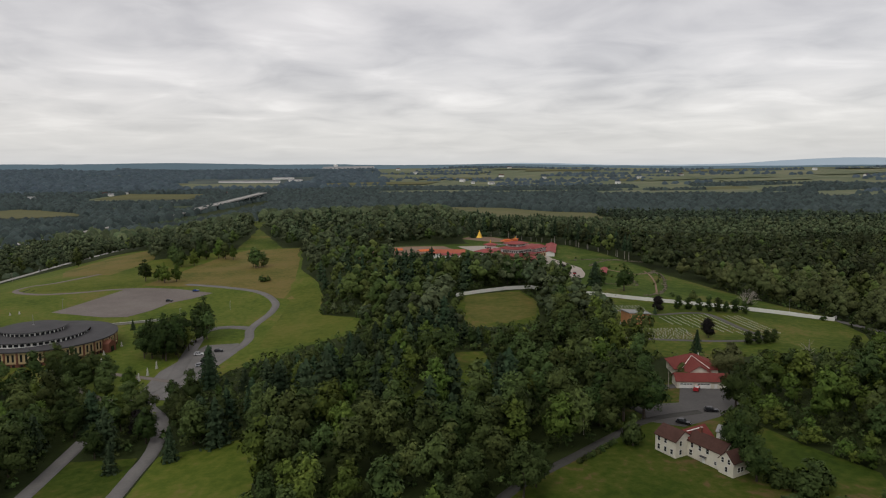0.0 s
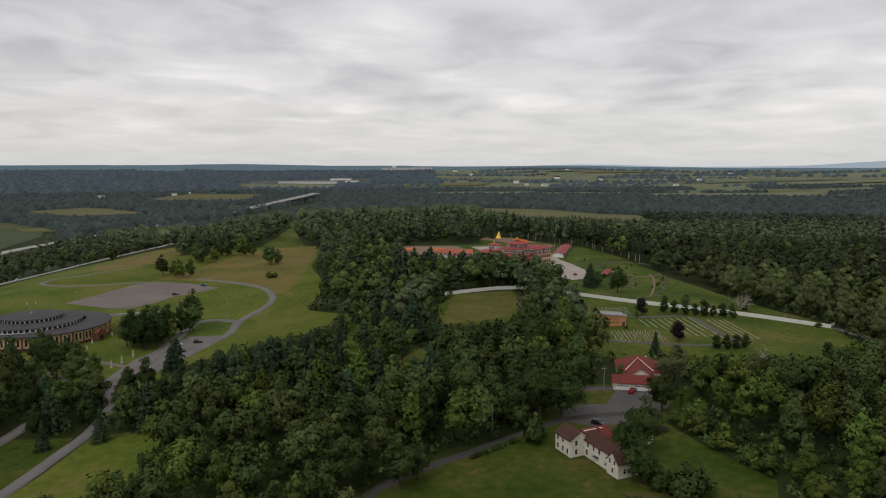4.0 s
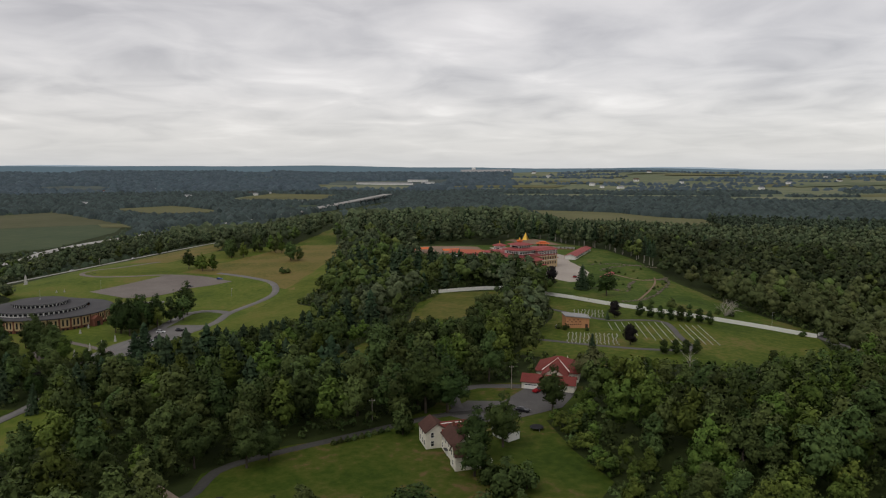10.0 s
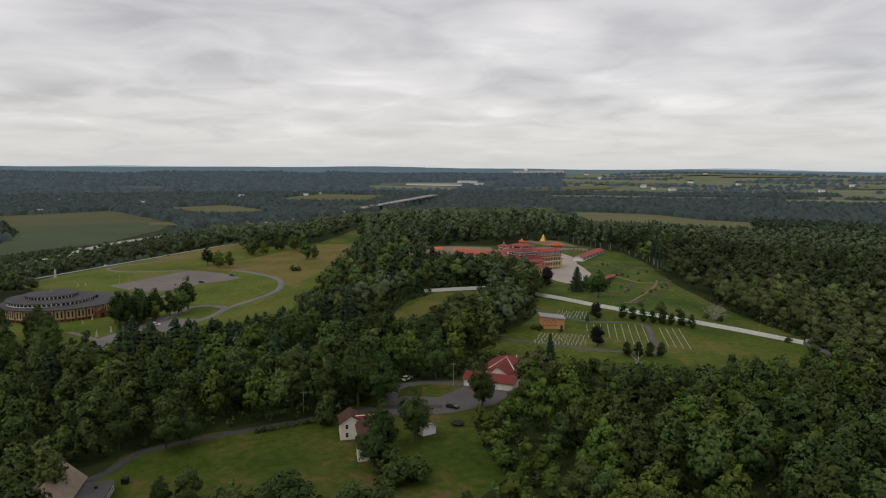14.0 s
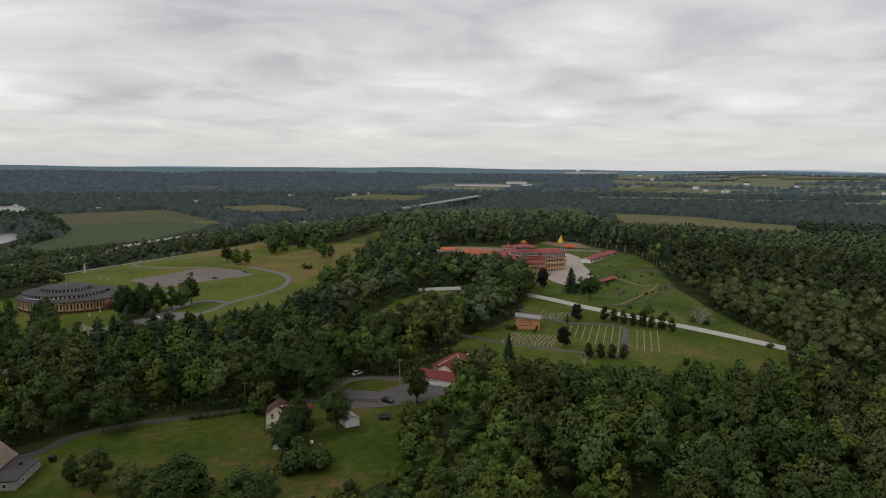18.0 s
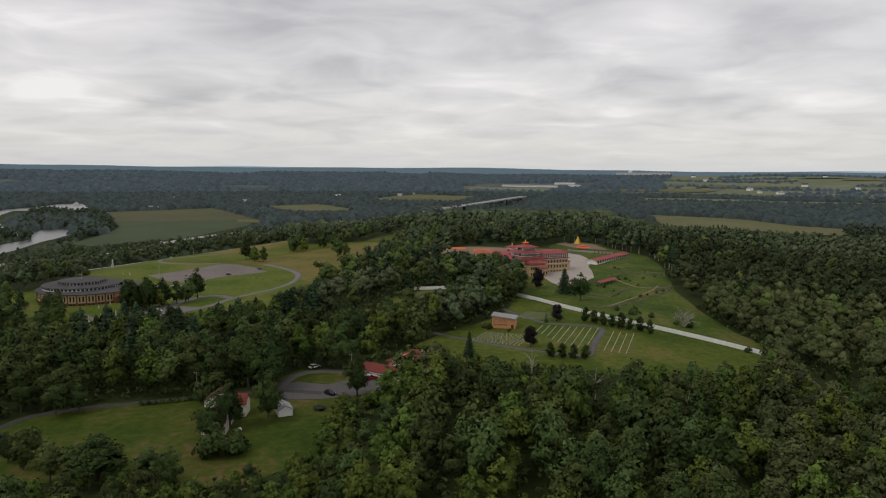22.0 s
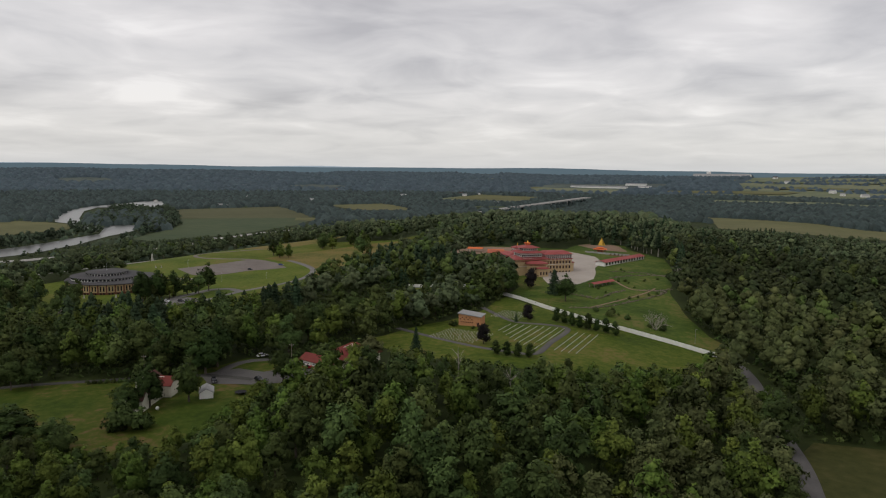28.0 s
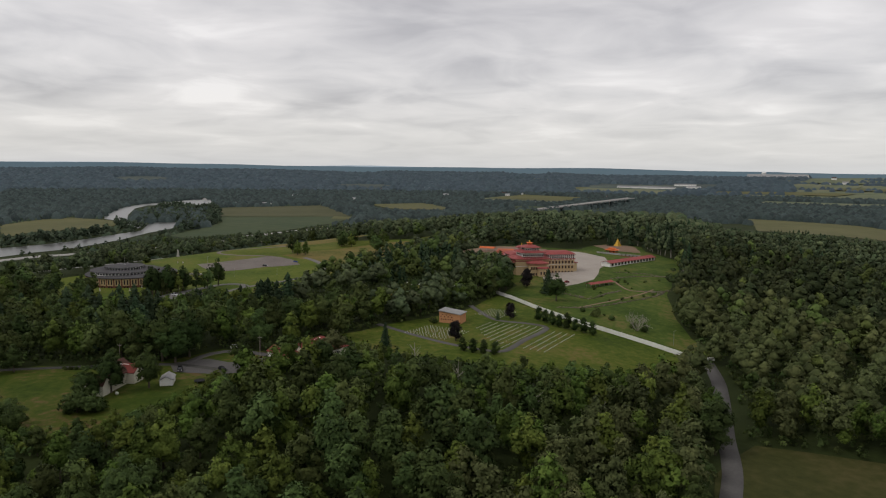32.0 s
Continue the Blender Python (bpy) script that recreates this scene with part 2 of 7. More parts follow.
M["gravestone"] = material("weathered_gravestone", [(0.3, (0.30, 0.30, 0.26)), (0.6, (0.40, 0.40, 0.36)), (0.85, (0.48, 0.475, 0.44))], scale=3.0, coarse=0.4, rough=0.85)
M["rock"] = material("rubble_stone", [(0.3, (0.11, 0.095, 0.075)), (0.7, (0.2, 0.17, 0.135))], scale=1.0, coarse=0.2, rough=0.95)
M["glass"] = material("window_glass", [(0.3, (0.012, 0.014, 0.016)), (0.8, (0.03, 0.033, 0.036))], scale=0.3, rough=0.12, spec=0.5)
M["gold"] = material("gilded_metal", [(0.3, (0.55, 0.33, 0.05)), (0.7, (0.72, 0.47, 0.09))], scale=0.7, rough=0.45, metal=0.6)
M["bark"] = material("bark", [(0.3, (0.05, 0.04, 0.03)), (0.6, (0.09, 0.075, 0.06)), (0.85, (0.15, 0.13, 0.11))], scale=1.5, coarse=0.4, rough=0.95)
M["palebark"] = material("bleached_wood", [(0.3, (0.25, 0.22, 0.19)), (0.7, (0.4, 0.37, 0.33))], scale=1.5, rough=0.9)
M["pole"] = material("weathered_pole", [(0.3, (0.2, 0.17, 0.14)), (0.7, (0.3, 0.27, 0.23))], scale=1.5, rough=0.9)
M["black"] = material("black_rubber", [(0.3, (0.012, 0.012, 0.013)), (0.8, (0.03, 0.03, 0.032))], scale=2.0, rough=0.7)
M["steel"] = material("grey_steel", [(0.3, (0.3, 0.3, 0.31)), (0.8, (0.42, 0.42, 0.43))], scale=2.0, rough=0.45, metal=0.7)
for key, col in (("car_white", (0.75, 0.75, 0.76)), ("car_black", (0.012, 0.012, 0.015)), ("car_red", (0.32, 0.015, 0.02)), ("car_blue", (0.02, 0.06, 0.22)), ("car_silver", (0.45, 0.46, 0.48))):
    M[key] = material(key, [(0.3, tuple(c * 0.9 for c in col)), (0.8, col)], scale=2.0, rough=0.25, spec=0.5)
L_DECID = leaf_material("broadleaf_foliage", (0.027, 0.041, 0.015), (0.057, 0.081, 0.024), (0.100, 0.131, 0.040), 0.42)
L_BRIGHT = leaf_material("bright_foliage", (0.037, 0.057, 0.013), (0.076, 0.110, 0.021), (0.14, 0.18, 0.038), 0.36)
L_DARK = leaf_material("dark_foliage", (0.014, 0.025, 0.008), (0.031, 0.05, 0.014), (0.058, 0.082, 0.022), 0.3)
L_PINE = leaf_material("pine_needles", (0.013, 0.026, 0.014), (0.031, 0.052, 0.025), (0.06, 0.087, 0.04), 0.35)
L_WILLOW = leaf_material("pale_foliage", (0.05, 0.06, 0.022), (0.10, 0.115, 0.045), (0.16, 0.17, 0.08), 0.25)
L_PURPLE = leaf_material("purple_foliage", (0.008, 0.008, 0.008), (0.016, 0.014, 0.014), (0.03, 0.024, 0.022), 0.2)
# L_FAR and L_HAZE: distance haze put into paler, bluer leaf colours
L_FAR = leaf_material("hazed_distant_foliage", (0.031, 0.044, 0.043), (0.044, 0.061, 0.058), (0.063, 0.083, 0.076), 0.3, 0.5, 0.6)
L_HAZE = leaf_material("hazed_slope_foliage", (0.047, 0.067, 0.080), (0.060, 0.084, 0.098), (0.078, 0.104, 0.115), 0.2, 0.5, 0.4)
L_LIME = leaf_material("light_foliage", (0.030, 0.046, 0.012), (0.066, 0.092, 0.024), (0.115, 0.145, 0.044), 0.35)
L_OLIVE = leaf_material("olive_foliage", (0.034, 0.044, 0.016), (0.070, 0.084, 0.031), (0.115, 0.128, 0.05), 0.3)
# next three: some blue haze of the middle distance mixed into the leaf colours
L_EDGE = leaf_material("hazed_valley_foliage", (0.027, 0.039, 0.026), (0.049, 0.068, 0.042), (0.080, 0.104, 0.060), 0.35)
L_MID = leaf_material("hazed_hill_foliage", (0.030, 0.044, 0.023), (0.066, 0.086, 0.042), (0.112, 0.136, 0.064), 0.36)
L_ROADSIDE = leaf_material("hazed_roadside_foliage", (0.017, 0.025, 0.011), (0.040, 0.052, 0.021), (0.073, 0.088, 0.036), 0.36)


def ss(a, b, v):
    """Smooth step from 0 at a to 1 at b."""
    t = np.clip((v - a) / (b - a), 0.0, 1.0)
    return t * t * (3 - 2 * t)


def bump(x, y, cx, cy, sx, sy):
    return np.exp(-((x - cx) / sx) ** 2 / 2 - ((y - cy) / sy) ** 2 / 2)


def ground_z(x, y):
    """Height of the land: a plateau over a river valley, with rising farmland and ridges far off."""
    x, y = np.asarray(x, float), np.asarray(y, float)
    z = -3.0 + 7.6 * bump(x, y, 55, 600, 130, 120) + 3.0 * bump(x, y, 80, 230, 75, 90)
    z = z - 6.0 * ss(-15, -105, x) * (1 - 0.45 * ss(420, 540, y))
    z = z - 8.0 * ss(150, 270, x) * (1 - 0.3 * ss(500, 700, y))
    z = z + 12.0 * bump(x, y, -60, 930, 190, 190)
    z = z - 9.0 * ss(40, 220, x) * ss(640, 860, y)
    z = z - 12.0 * ss(1060, 1320, y) * (1 - 0.7 * ss(40, 220, x))
    r = np.hypot(x - 160, y - 30)
    side = ss(-400, -900, x + 0.1 * (y - 600))
    valley = -24.0
    drop = ss(-280, -425, x) * (1 - ss(1500, 2100, y) * 0.6)
    z = z * (1 - drop) + valley * drop
    far = ss(1900, 4300, r)
    right = -15 + 79 * far
    left = -24 + 22 * ss(2300, 3050, r) + 64 * ss(2600, 4600, r)
    mix = ss(0.36, 0.10, np.arctan2(-(x - 160), np.maximum(y, 1.0)))
    zf = left * (1 - mix) + right * mix
    k = ss(1500, 2100, r)
    z = z * (1 - k) + zf * k
    z = z + k * far * (7 * np.sin(x / 420 + 0.6) * np.sin(y / 530) + 3 * np.sin(x / 170 + y / 210))
    return z

# ---- helpers for building ----
def mesh_np(name, verts, faces, mat, tone=None, smooth=False, normals=None):
    """A mesh from numpy arrays of vertices and equal-sided faces."""
    me = bpy.data.meshes.new(name)
    n, k = faces.shape
    me.vertices.add(len(verts))
    me.vertices.foreach_set("co", np.ascontiguousarray(verts, np.float32).ravel())
    me.loops.add(n * k)
    me.loops.foreach_set("vertex_index", np.ascontiguousarray(faces, np.int32).ravel())
    me.polygons.add(n)
    me.polygons.foreach_set("loop_start", np.arange(0, n * k, k, dtype=np.int32))
    if smooth:
        me.polygons.foreach_set("use_smooth", np.ones(n, bool))
    me.update(calc_edges=True)
    if tone is not None:
        at = me.attributes.new("tone", "FLOAT", "POINT")
        at.data.foreach_set("value", np.ascontiguousarray(tone, np.float32))
    if normals is not None:
        me.polygons.foreach_set("use_smooth", np.ones(n, bool))
        me.normals_split_custom_set_from_vertices(np.ascontiguousarray(normals, np.float32))
    me.materials.append(mat)
    return me


def thing(name, x, y, z=None, rz=0.0, label="", category="", group="", kind=""):
    ob = new(name)
    ob.empty_display_size = 0.5
    ob.matrix_basis = pose(x, y, float(ground_z(x, y)) if z is None else z, 0, 0, rz)
    return tagged(ob, label, category, group, kind)


def place(name, me, parent, m=None, label=""):
    ob = new(name, me)
    ob.parent = parent
    if m is not None:
        ob.matrix_basis = m
    return tagged(ob, label)


def part(name, bm, mat, parent, label="", smooth=False):
    me = bpy.data.meshes.new(name)
    bmesh.ops.recalc_face_normals(bm, faces=bm.faces[:])
    bm.to_mesh(me)
    bm.free()
    if smooth:
        for p in me.polygons:
            p.use_smooth = True
    me.materials.append(mat)
    return place(name, me, parent, None, label)


def solo(name, bm, mat, label="", category="", group="", kind="", smooth=False):
    ob = part(name, bm, mat, None, label, smooth)
    return tagged(ob, label, category, group, kind)


def box(bm, x0, x1, y0, y1, z0, z1):
    v = [bm.verts.new((x, y, z)) for z in (z0, z1) for x, y in ((x0, y0), (x1, y0), (x1, y1), (x0, y1))]
    for f in ((3, 2, 1, 0), (4, 5, 6, 7), (0, 1, 5, 4), (1, 2, 6, 5), (2, 3, 7, 6), (3, 0, 4, 7)):
        bm.faces.new([v[i] for i in f])
    return bm


def boxes(*dims):
    bm = bmesh.new()
    for d in dims:
        box(bm, *d)
    return bm


def solid(bm, lower, upper):
    """A closed body between two rings of equal length."""
    a, b = [bm.verts.new(p) for p in lower], [bm.verts.new(p) for p in upper]
    n = len(a)
    bm.faces.new(a[::-1])
    bm.faces.new(b)
    for i in range(n):
        bm.faces.new((a[i], a[(i + 1) % n], b[(i + 1) % n], b[i]))
    return bm


def lathe(bm, profile, seg=16, cx=0.0, cy=0.0):
    """A body of revolution from (radius, height) pairs."""
    rings = [[bm.verts.new((cx + r * math.cos(2 * math.pi * i / seg), cy + r * math.sin(2 * math.pi * i / seg), z)) for i in range(seg)] for r, z in profile]
    for a, b in zip(rings, rings[1:]):
        for i in range(seg):
            bm.faces.new((a[i], a[(i + 1) % seg], b[(i + 1) % seg], b[i]))
    bm.faces.new(rings[0][::-1])
    bm.faces.new(rings[-1])
    return bm


def gable_roof(bm, x0, x1, y0, y1, z, h, over=0.4, t=0.18, along="x"):
    """Two sloping slabs that meet at a ridge."""
    def put(a, b, c):
        return (a, b, c) if along == "x" else (b, a, c)
    if along == "y":
        x0, x1, y0, y1 = y0, y1, x0, x1
    ym, k = (y0 + y1) / 2, h / ((y1 - y0) / 2)
    for ye, s in ((y0 - over, -1), (y1 + over, 1)):
        ze = z - over * k
        solid(bm, [put(x0 - over, ye, ze), put(x1 + over, ye, ze), put(x1 + over, ym, z + h), put(x0 - over, ym, z + h)],
              [put(x0 - over, ye, ze + t), put(x1 + over, ye, ze + t), put(x1 + over, ym, z + h + t), put(x0 - over, ym, z + h + t)])
    return bm


def gable_body(bm, x0, x1, y0, y1, z0, z1, h, along="x"):
    if along == "x":
        ym = (y0 + y1) / 2
        ring = [(y0, z0), (y1, z0), (y1, z1), (ym, z1 + h), (y0, z1)]
        return solid(bm, [(x0, a, b) for a, b in ring], [(x1, a, b) for a, b in ring])
    xm = (x0 + x1) / 2
    ring = [(x0, z0), (x1, z0), (x1, z1), (xm, z1 + h), (x0, z1)]
    return solid(bm, [(a, y0, b) for a, b in ring], [(a, y1, b) for a, b in ring])


def hip_roof(bm, x0, x1, y0, y1, z, h, over=0.6, inset=None, t=0.2):
    """A hipped slab: eaves ring below, a smaller ring or ridge above."""
    i = inset if inset is not None else min(x1 - x0, y1 - y0) / 2 - 0.05 + over
    lo = [(x0 - over, y0 - over), (x1 + over, y0 - over), (x1 + over, y1 + over), (x0 - over, y1 + over)]
    hi = [(x0 - over + i, y0 - over + i), (x1 + over - i, y0 - over + i), (x1 + over - i, y1 + over - i), (x0 - over + i, y1 + over - i)]
    solid(bm, [(*p, z) for p in lo], [(*p, z + t) for p in lo])
    return solid(bm, [(*p, z + t) for p in lo], [(*p, z + h) for p in hi])


BOXES = {}


def box_mesh(sx, sy, sz, mat):
    """A shared box mesh, centred in x and y and standing on z = 0."""
    key = (sx, sy, sz, mat.name)
    if key not in BOXES:
        bm = boxes((-sx / 2, sx / 2, -sy / 2, sy / 2, 0, sz))
        me = bpy.data.meshes.new("block")
        bmesh.ops.recalc_face_normals(bm, faces=bm.faces[:])
        bm.to_mesh(me)
        bm.free()
        me.materials.append(mat)
        BOXES[key] = me
    return BOXES[key]


def window(parent, x, y, z, rz, w, h, frame_mat=None, name="window"):
    """A window set in a wall: a proud frame with a recessed dark pane. It faces local -y before the turn rz."""
    key = ("window", w, h, (frame_mat or M["white"]).name)
    if key not in BOXES:
        b = 0.09
        bm = boxes((-w / 2 - b, -w / 2, -0.07, 0.02, 0, h), (w / 2, w / 2 + b, -0.07, 0.02, 0, h), (-w / 2 - b, w / 2 + b, -0.07, 0.02, h, h + b),
                   (-w / 2 - b - 0.04, w / 2 + b + 0.04, -0.11, 0.02, -b, 0), (-w / 2, w / 2, -0.05, 0.0, h / 2 - 0.03, h / 2 + 0.03))
        me = bpy.data.meshes.new("window_frame")
        bm.to_mesh(me)
        bm.free()
        me.materials.append(frame_mat or M["white"])
        BOXES[key] = me
    f = place(name, BOXES[key], parent, pose(x, y, z, 0, 0, rz))
    place("pane", box_mesh(w, 0.03, h, M["glass"]), f, pose(0, -0.018, 0))
    return f


def door(parent, x, y, z, rz, w, h, mat, name="door"):
    d = place(name, box_mesh(w, 0.08, h, mat), parent, pose(x, y, z, 0, 0, rz))
    return d


def ribbon(name, pts, width, mat, lift=0.12, step=6.0, label="", category="", kind="structure", z=None):
    """A strip of paving laid over the land along a smooth line, with an edge that drops into the ground."""
    p = [Vector((*q, 0)) for q in pts]
    line = []
    for i in range(len(p) - 1):
        a, b, c, d = p[max(i - 1, 0)], p[i], p[i + 1], p[min(i + 2, len(p) - 1)]
        n = max(2, int((c - b).length / step))
        for j in range(n):
            s = j / n
            line.append(0.5 * ((2 * b) + (c - a) * s + (2 * a - 5 * b + 4 * c - d) * s * s + (3 * b - a - 3 * c + d) * s ** 3))
    line.append(p[-1])
    offs = np.array([-width / 2 - 0.3, -width / 2, 0.0, width / 2, width / 2 + 0.3])
    verts = []
    for i, q in enumerate(line):
        t = (line[min(i + 1, len(line) - 1)] - line[max(i - 1, 0)]).normalized()
        nrm = Vector((-t.y, t.x, 0))
        for k, o in enumerate(offs):
            v = q + nrm * float(o)
            zz = (float(ground_z(v.x, v.y)) if z is None else z) + (lift if 0 < k < 4 else -0.5)
            verts.append((v.x, v.y, zz))
    n = len(line)
    faces = np.array([(i * 5 + k, i * 5 + k + 1, (i + 1) * 5 + k + 1, (i + 1) * 5 + k) for i in range(n - 1) for k in range(4)])
    ob = new(name, mesh_np(name, np.array(verts), faces[:, ::-1], mat))
    return tagged(ob, label, category, "", kind)


def patch(name, ring, mat, lift=0.08, cell=12.0, label="", category="", kind="structure", wobble=0.0, flat=None):
    """A field or yard laid over the land inside a ring of plan points."""
    ring = [Vector((*q, 0)) for q in ring]
    if wobble:
        out = []
        for i, a in enumerate(ring):
            b = ring[(i + 1) % len(ring)]
            n = max(1, int((b - a).length / (cell * 1.5)))
            for j in range(n):
                q = a.lerp(b, j / n)
                out.append(q + Vector((noise.noise(q / (cell * 3)), noise.noise(q / (cell * 3) + Vector((9, 4, 1))), 0)) * wobble)
        ring = out
    bm = bmesh.new()
    bm.faces.new([bm.verts.new(q) for q in ring])
    xs, ys = [q.x for q in ring], [q.y for q in ring]
    for lo, hi, axis in ((min(xs), max(xs), 0), (min(ys), max(ys), 1)):
        c = lo + cell
        while c < hi:
            nrm = (1, 0, 0) if axis == 0 else (0, 1, 0)
            bmesh.ops.bisect_plane(bm, geom=bm.verts[:] + bm.edges[:] + bm.faces[:], plane_co=(c * nrm[0], c * nrm[1], 0), plane_no=nrm)
            c += cell
    bmesh.ops.triangulate(bm, faces=bm.faces[:])
    for v in bm.verts:
        v.co.z = (float(ground_z(v.co.x, v.co.y)) if flat is None else flat) + lift
    if sum(f.normal.z for f in bm.faces) < 0:
        bmesh.ops.reverse_faces(bm, faces=bm.faces[:])
    me = bpy.data.meshes.new(name)
    bm.to_mesh(me)
    bm.free()
    me.materials.append(mat)
    return tagged(new(name, me), label, category, "", kind)


def inside(ring, x, y):
    """Which of the points lie in the ring."""
    hit = np.zeros(np.shape(x), bool)
    n = len(ring)
    for i in range(n):
        (xa, ya), (xb, yb) = ring[i], ring[(i + 1) % n]
        if ya == yb:
            continue
        cross = ((ya > y) != (yb > y)) & (x < (xb - xa) * (y - ya) / (yb - ya) + xa)
        hit ^= cross
    return hit


# ---- the land: one sheet out to the ridges ----
def spread_axis(lo, hi, c0, c1, fine, grow):
    a = list(np.arange(c0, c1 + 0.1, fine))
    s = fine
    while a[-1] < hi:
        s *= grow
        a.append(a[-1] + s)
    s = fine
    while a[0] > lo:
        s *= grow
        a.insert(0, a[0] - s)
    return np.array(a)


gx = spread_axis(-4700, 4900, -360, 420, 7, 1.09)
gy = spread_axis(-4300, 4900, 60, 760, 7, 1.09)
X, Y = np.meshgrid(gx, gy, indexing="ij")
Z = ground_z(X, Y) + 0.25 * np.sin(X / 13 + np.sin(Y / 17)) * np.sin(Y / 11) * 0.3
i, j = np.meshgrid(np.arange(len(gx) - 1), np.arange(len(gy) - 1), indexing="ij")
k = (i * len(gy) + j).ravel()
land = new("ground", mesh_np("ground", np.stack([X, Y, Z], -1).reshape(-1, 3), np.stack([k, k + len(gy), k + len(gy) + 1, k + 1], -1), M["woodfloor"], smooth=True))
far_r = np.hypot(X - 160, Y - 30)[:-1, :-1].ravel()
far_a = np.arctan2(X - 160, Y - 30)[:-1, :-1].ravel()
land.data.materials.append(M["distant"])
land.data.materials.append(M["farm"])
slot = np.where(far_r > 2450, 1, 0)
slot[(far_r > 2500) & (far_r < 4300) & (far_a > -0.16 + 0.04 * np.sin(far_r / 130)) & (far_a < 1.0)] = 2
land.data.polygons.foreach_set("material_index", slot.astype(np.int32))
tagged(land, "rolling land with a dark woodland floor", "ground", "", "structure")

# ---- clearings, fields, roads ----
# points from which each clearing lies open
SIGHT = {"house_lawn": ((110, -2), (141, 1), (190, 10)), "drive_yard": ((101, -3), (141, 1)), "cemetery": ((120, -1), (172, 6), (260, 30)), "temple_lawn": ((202, 12), (322, 55)), "terrace_view": ((0, -1), (31, -2), (68, -3), (120, -1), (172, 6)),
         "glade_lawn": ((0, -1), (68, -3)), "shrine_lawn": ((0, -1), (68, -3)), "lower_lawn": ((0, -1),), "road_verge": ((0, -1),), "south_field": ((322, 55),), "track": ((0, -1),), "house_view": ((300, 45), (322, 55)), "cemetery_front": ((79, -3), (121, -1), (160, 4)), "drive_view": ((110, -2), (190, 10), (304, 47))}
CLEAR = {
    "house_lawn": [(16, 138), (12, 160), (28, 178), (52, 199), (62, 222), (90, 236), (100, 214), (108, 192), (120, 172), (112, 150), (90, 140), (60, 128), (30, 116)],
    "drive_yard": [(60, 200), (62, 240), (84, 250), (112, 250), (108, 222), (96, 208), (76, 202)],
    "cemetery": [(82, 292), (84, 320), (92, 372), (92, 402), (86, 434), (150, 402), (190, 396), (230, 388), (228, 352), (212, 318), (186, 302), (150, 292), (117, 281)],
    "glade_lawn": [(18, 345), (50, 352), (60, 376), (62, 420), (56, 444), (20, 430), (12, 400)],
    "temple_lawn": [(86, 436), (98, 429.5), (150, 402), (188, 394), (222, 390), (236, 396), (214, 420), (196, 450), (172, 505), (158, 560), (146, 610), (128, 655), (88, 690), (68, 730), (32, 730), (30, 690), (34, 662), (20, 654), (-62, 652), (-72, 598), (-30, 582), (-10, 560), (20, 540), (40, 510), (56, 488), (78, 468)],
    "mid_glade": [(2, 222), (26, 246), (22, 300), (10, 300), (2, 262), (-12, 236)],
    "shrine_lawn": [(-106, 256), (-96, 262), (-90, 300), (-64, 330), (-40, 345), (-40, 380), (-66, 400), (-76, 470), (-84, 500), (-108, 560), (-130, 690), (-196, 700), (-262, 640), (-290, 720), (-345, 740), (-384, 640), (-382, 590), (-362, 520), (-346, 460), (-318, 420), (-274, 396), (-262, 380), (-250, 300), (-200, 286), (-150, 268), (-118, 258)],
    "lower_lawn": [(-86, 150), (-60, 150), (-50, 172), (-52, 200), (-62, 214), (-86, 206)],
    "road_verge": [(-111, 150), (-91, 150), (-92, 206), (-112, 206)],
    "south_field": [(268, 268), (272, 300), (330, 318), (420, 300), (420, 180), (292, 180)],
    "track": [(-196, 690), (-150, 690), (-225, 900), (-262, 1000), (-285, 1080), (-268, 1085), (-240, 1000)],
}
# the part of a clearing that shows over the trees
OPEN_PART = {
    "temple_lawn": [(86, 436), (98, 429.5), (150, 402), (214, 392), (214, 397), (182, 419), (160, 455), (136, 505), (121, 560), (109, 610), (96, 642), (80, 680), (64, 640), (64, 560), (72, 500), (80, 468)],
    "cemetery": [(88, 330), (92, 402), (86, 434), (150, 402), (230, 388), (226, 366), (190, 338), (164, 316), (110, 318)],
    "house_lawn": [(16, 138), (12, 160), (28, 178), (52, 199), (62, 222), (85, 226), (92, 205), (98, 190), (100, 172), (94, 155), (85, 142), (60, 132), (30, 118)],
    "shrine_lawn": [(-106, 256), (-96, 262), (-90, 300), (-64, 330), (-40, 345), (-40, 380), (-66, 400), (-76, 470), (-84, 500), (-108, 560), (-130, 690), (-196, 700), (-262, 640), (-300, 560), (-330, 480), (-322, 450), (-250, 430), (-232, 390), (-170, 300), (-118, 258)],
    "south_field": [(292, 190), (292, 284), (330, 300), (420, 290), (420, 180)],
    "drive_view": [(-104, 312), (-78, 318), (-72, 366), (-80, 440), (-110, 470), (-150, 450), (-130, 385), (-120, 345)],
    "cemetery_front": [(112, 300), (100, 330), (170, 330), (186, 318), (175, 302), (150, 294)],
    "house_view": [(30, 160), (45, 188), (60, 200), (66, 236), (80, 236), (94, 222), (100, 200), (104, 184), (98, 172), (100, 146), (88, 140)],
    "terrace_view": [(-34, 606), (-10, 602), (26, 594), (30, 645), (6, 672), (-34, 684)],
}
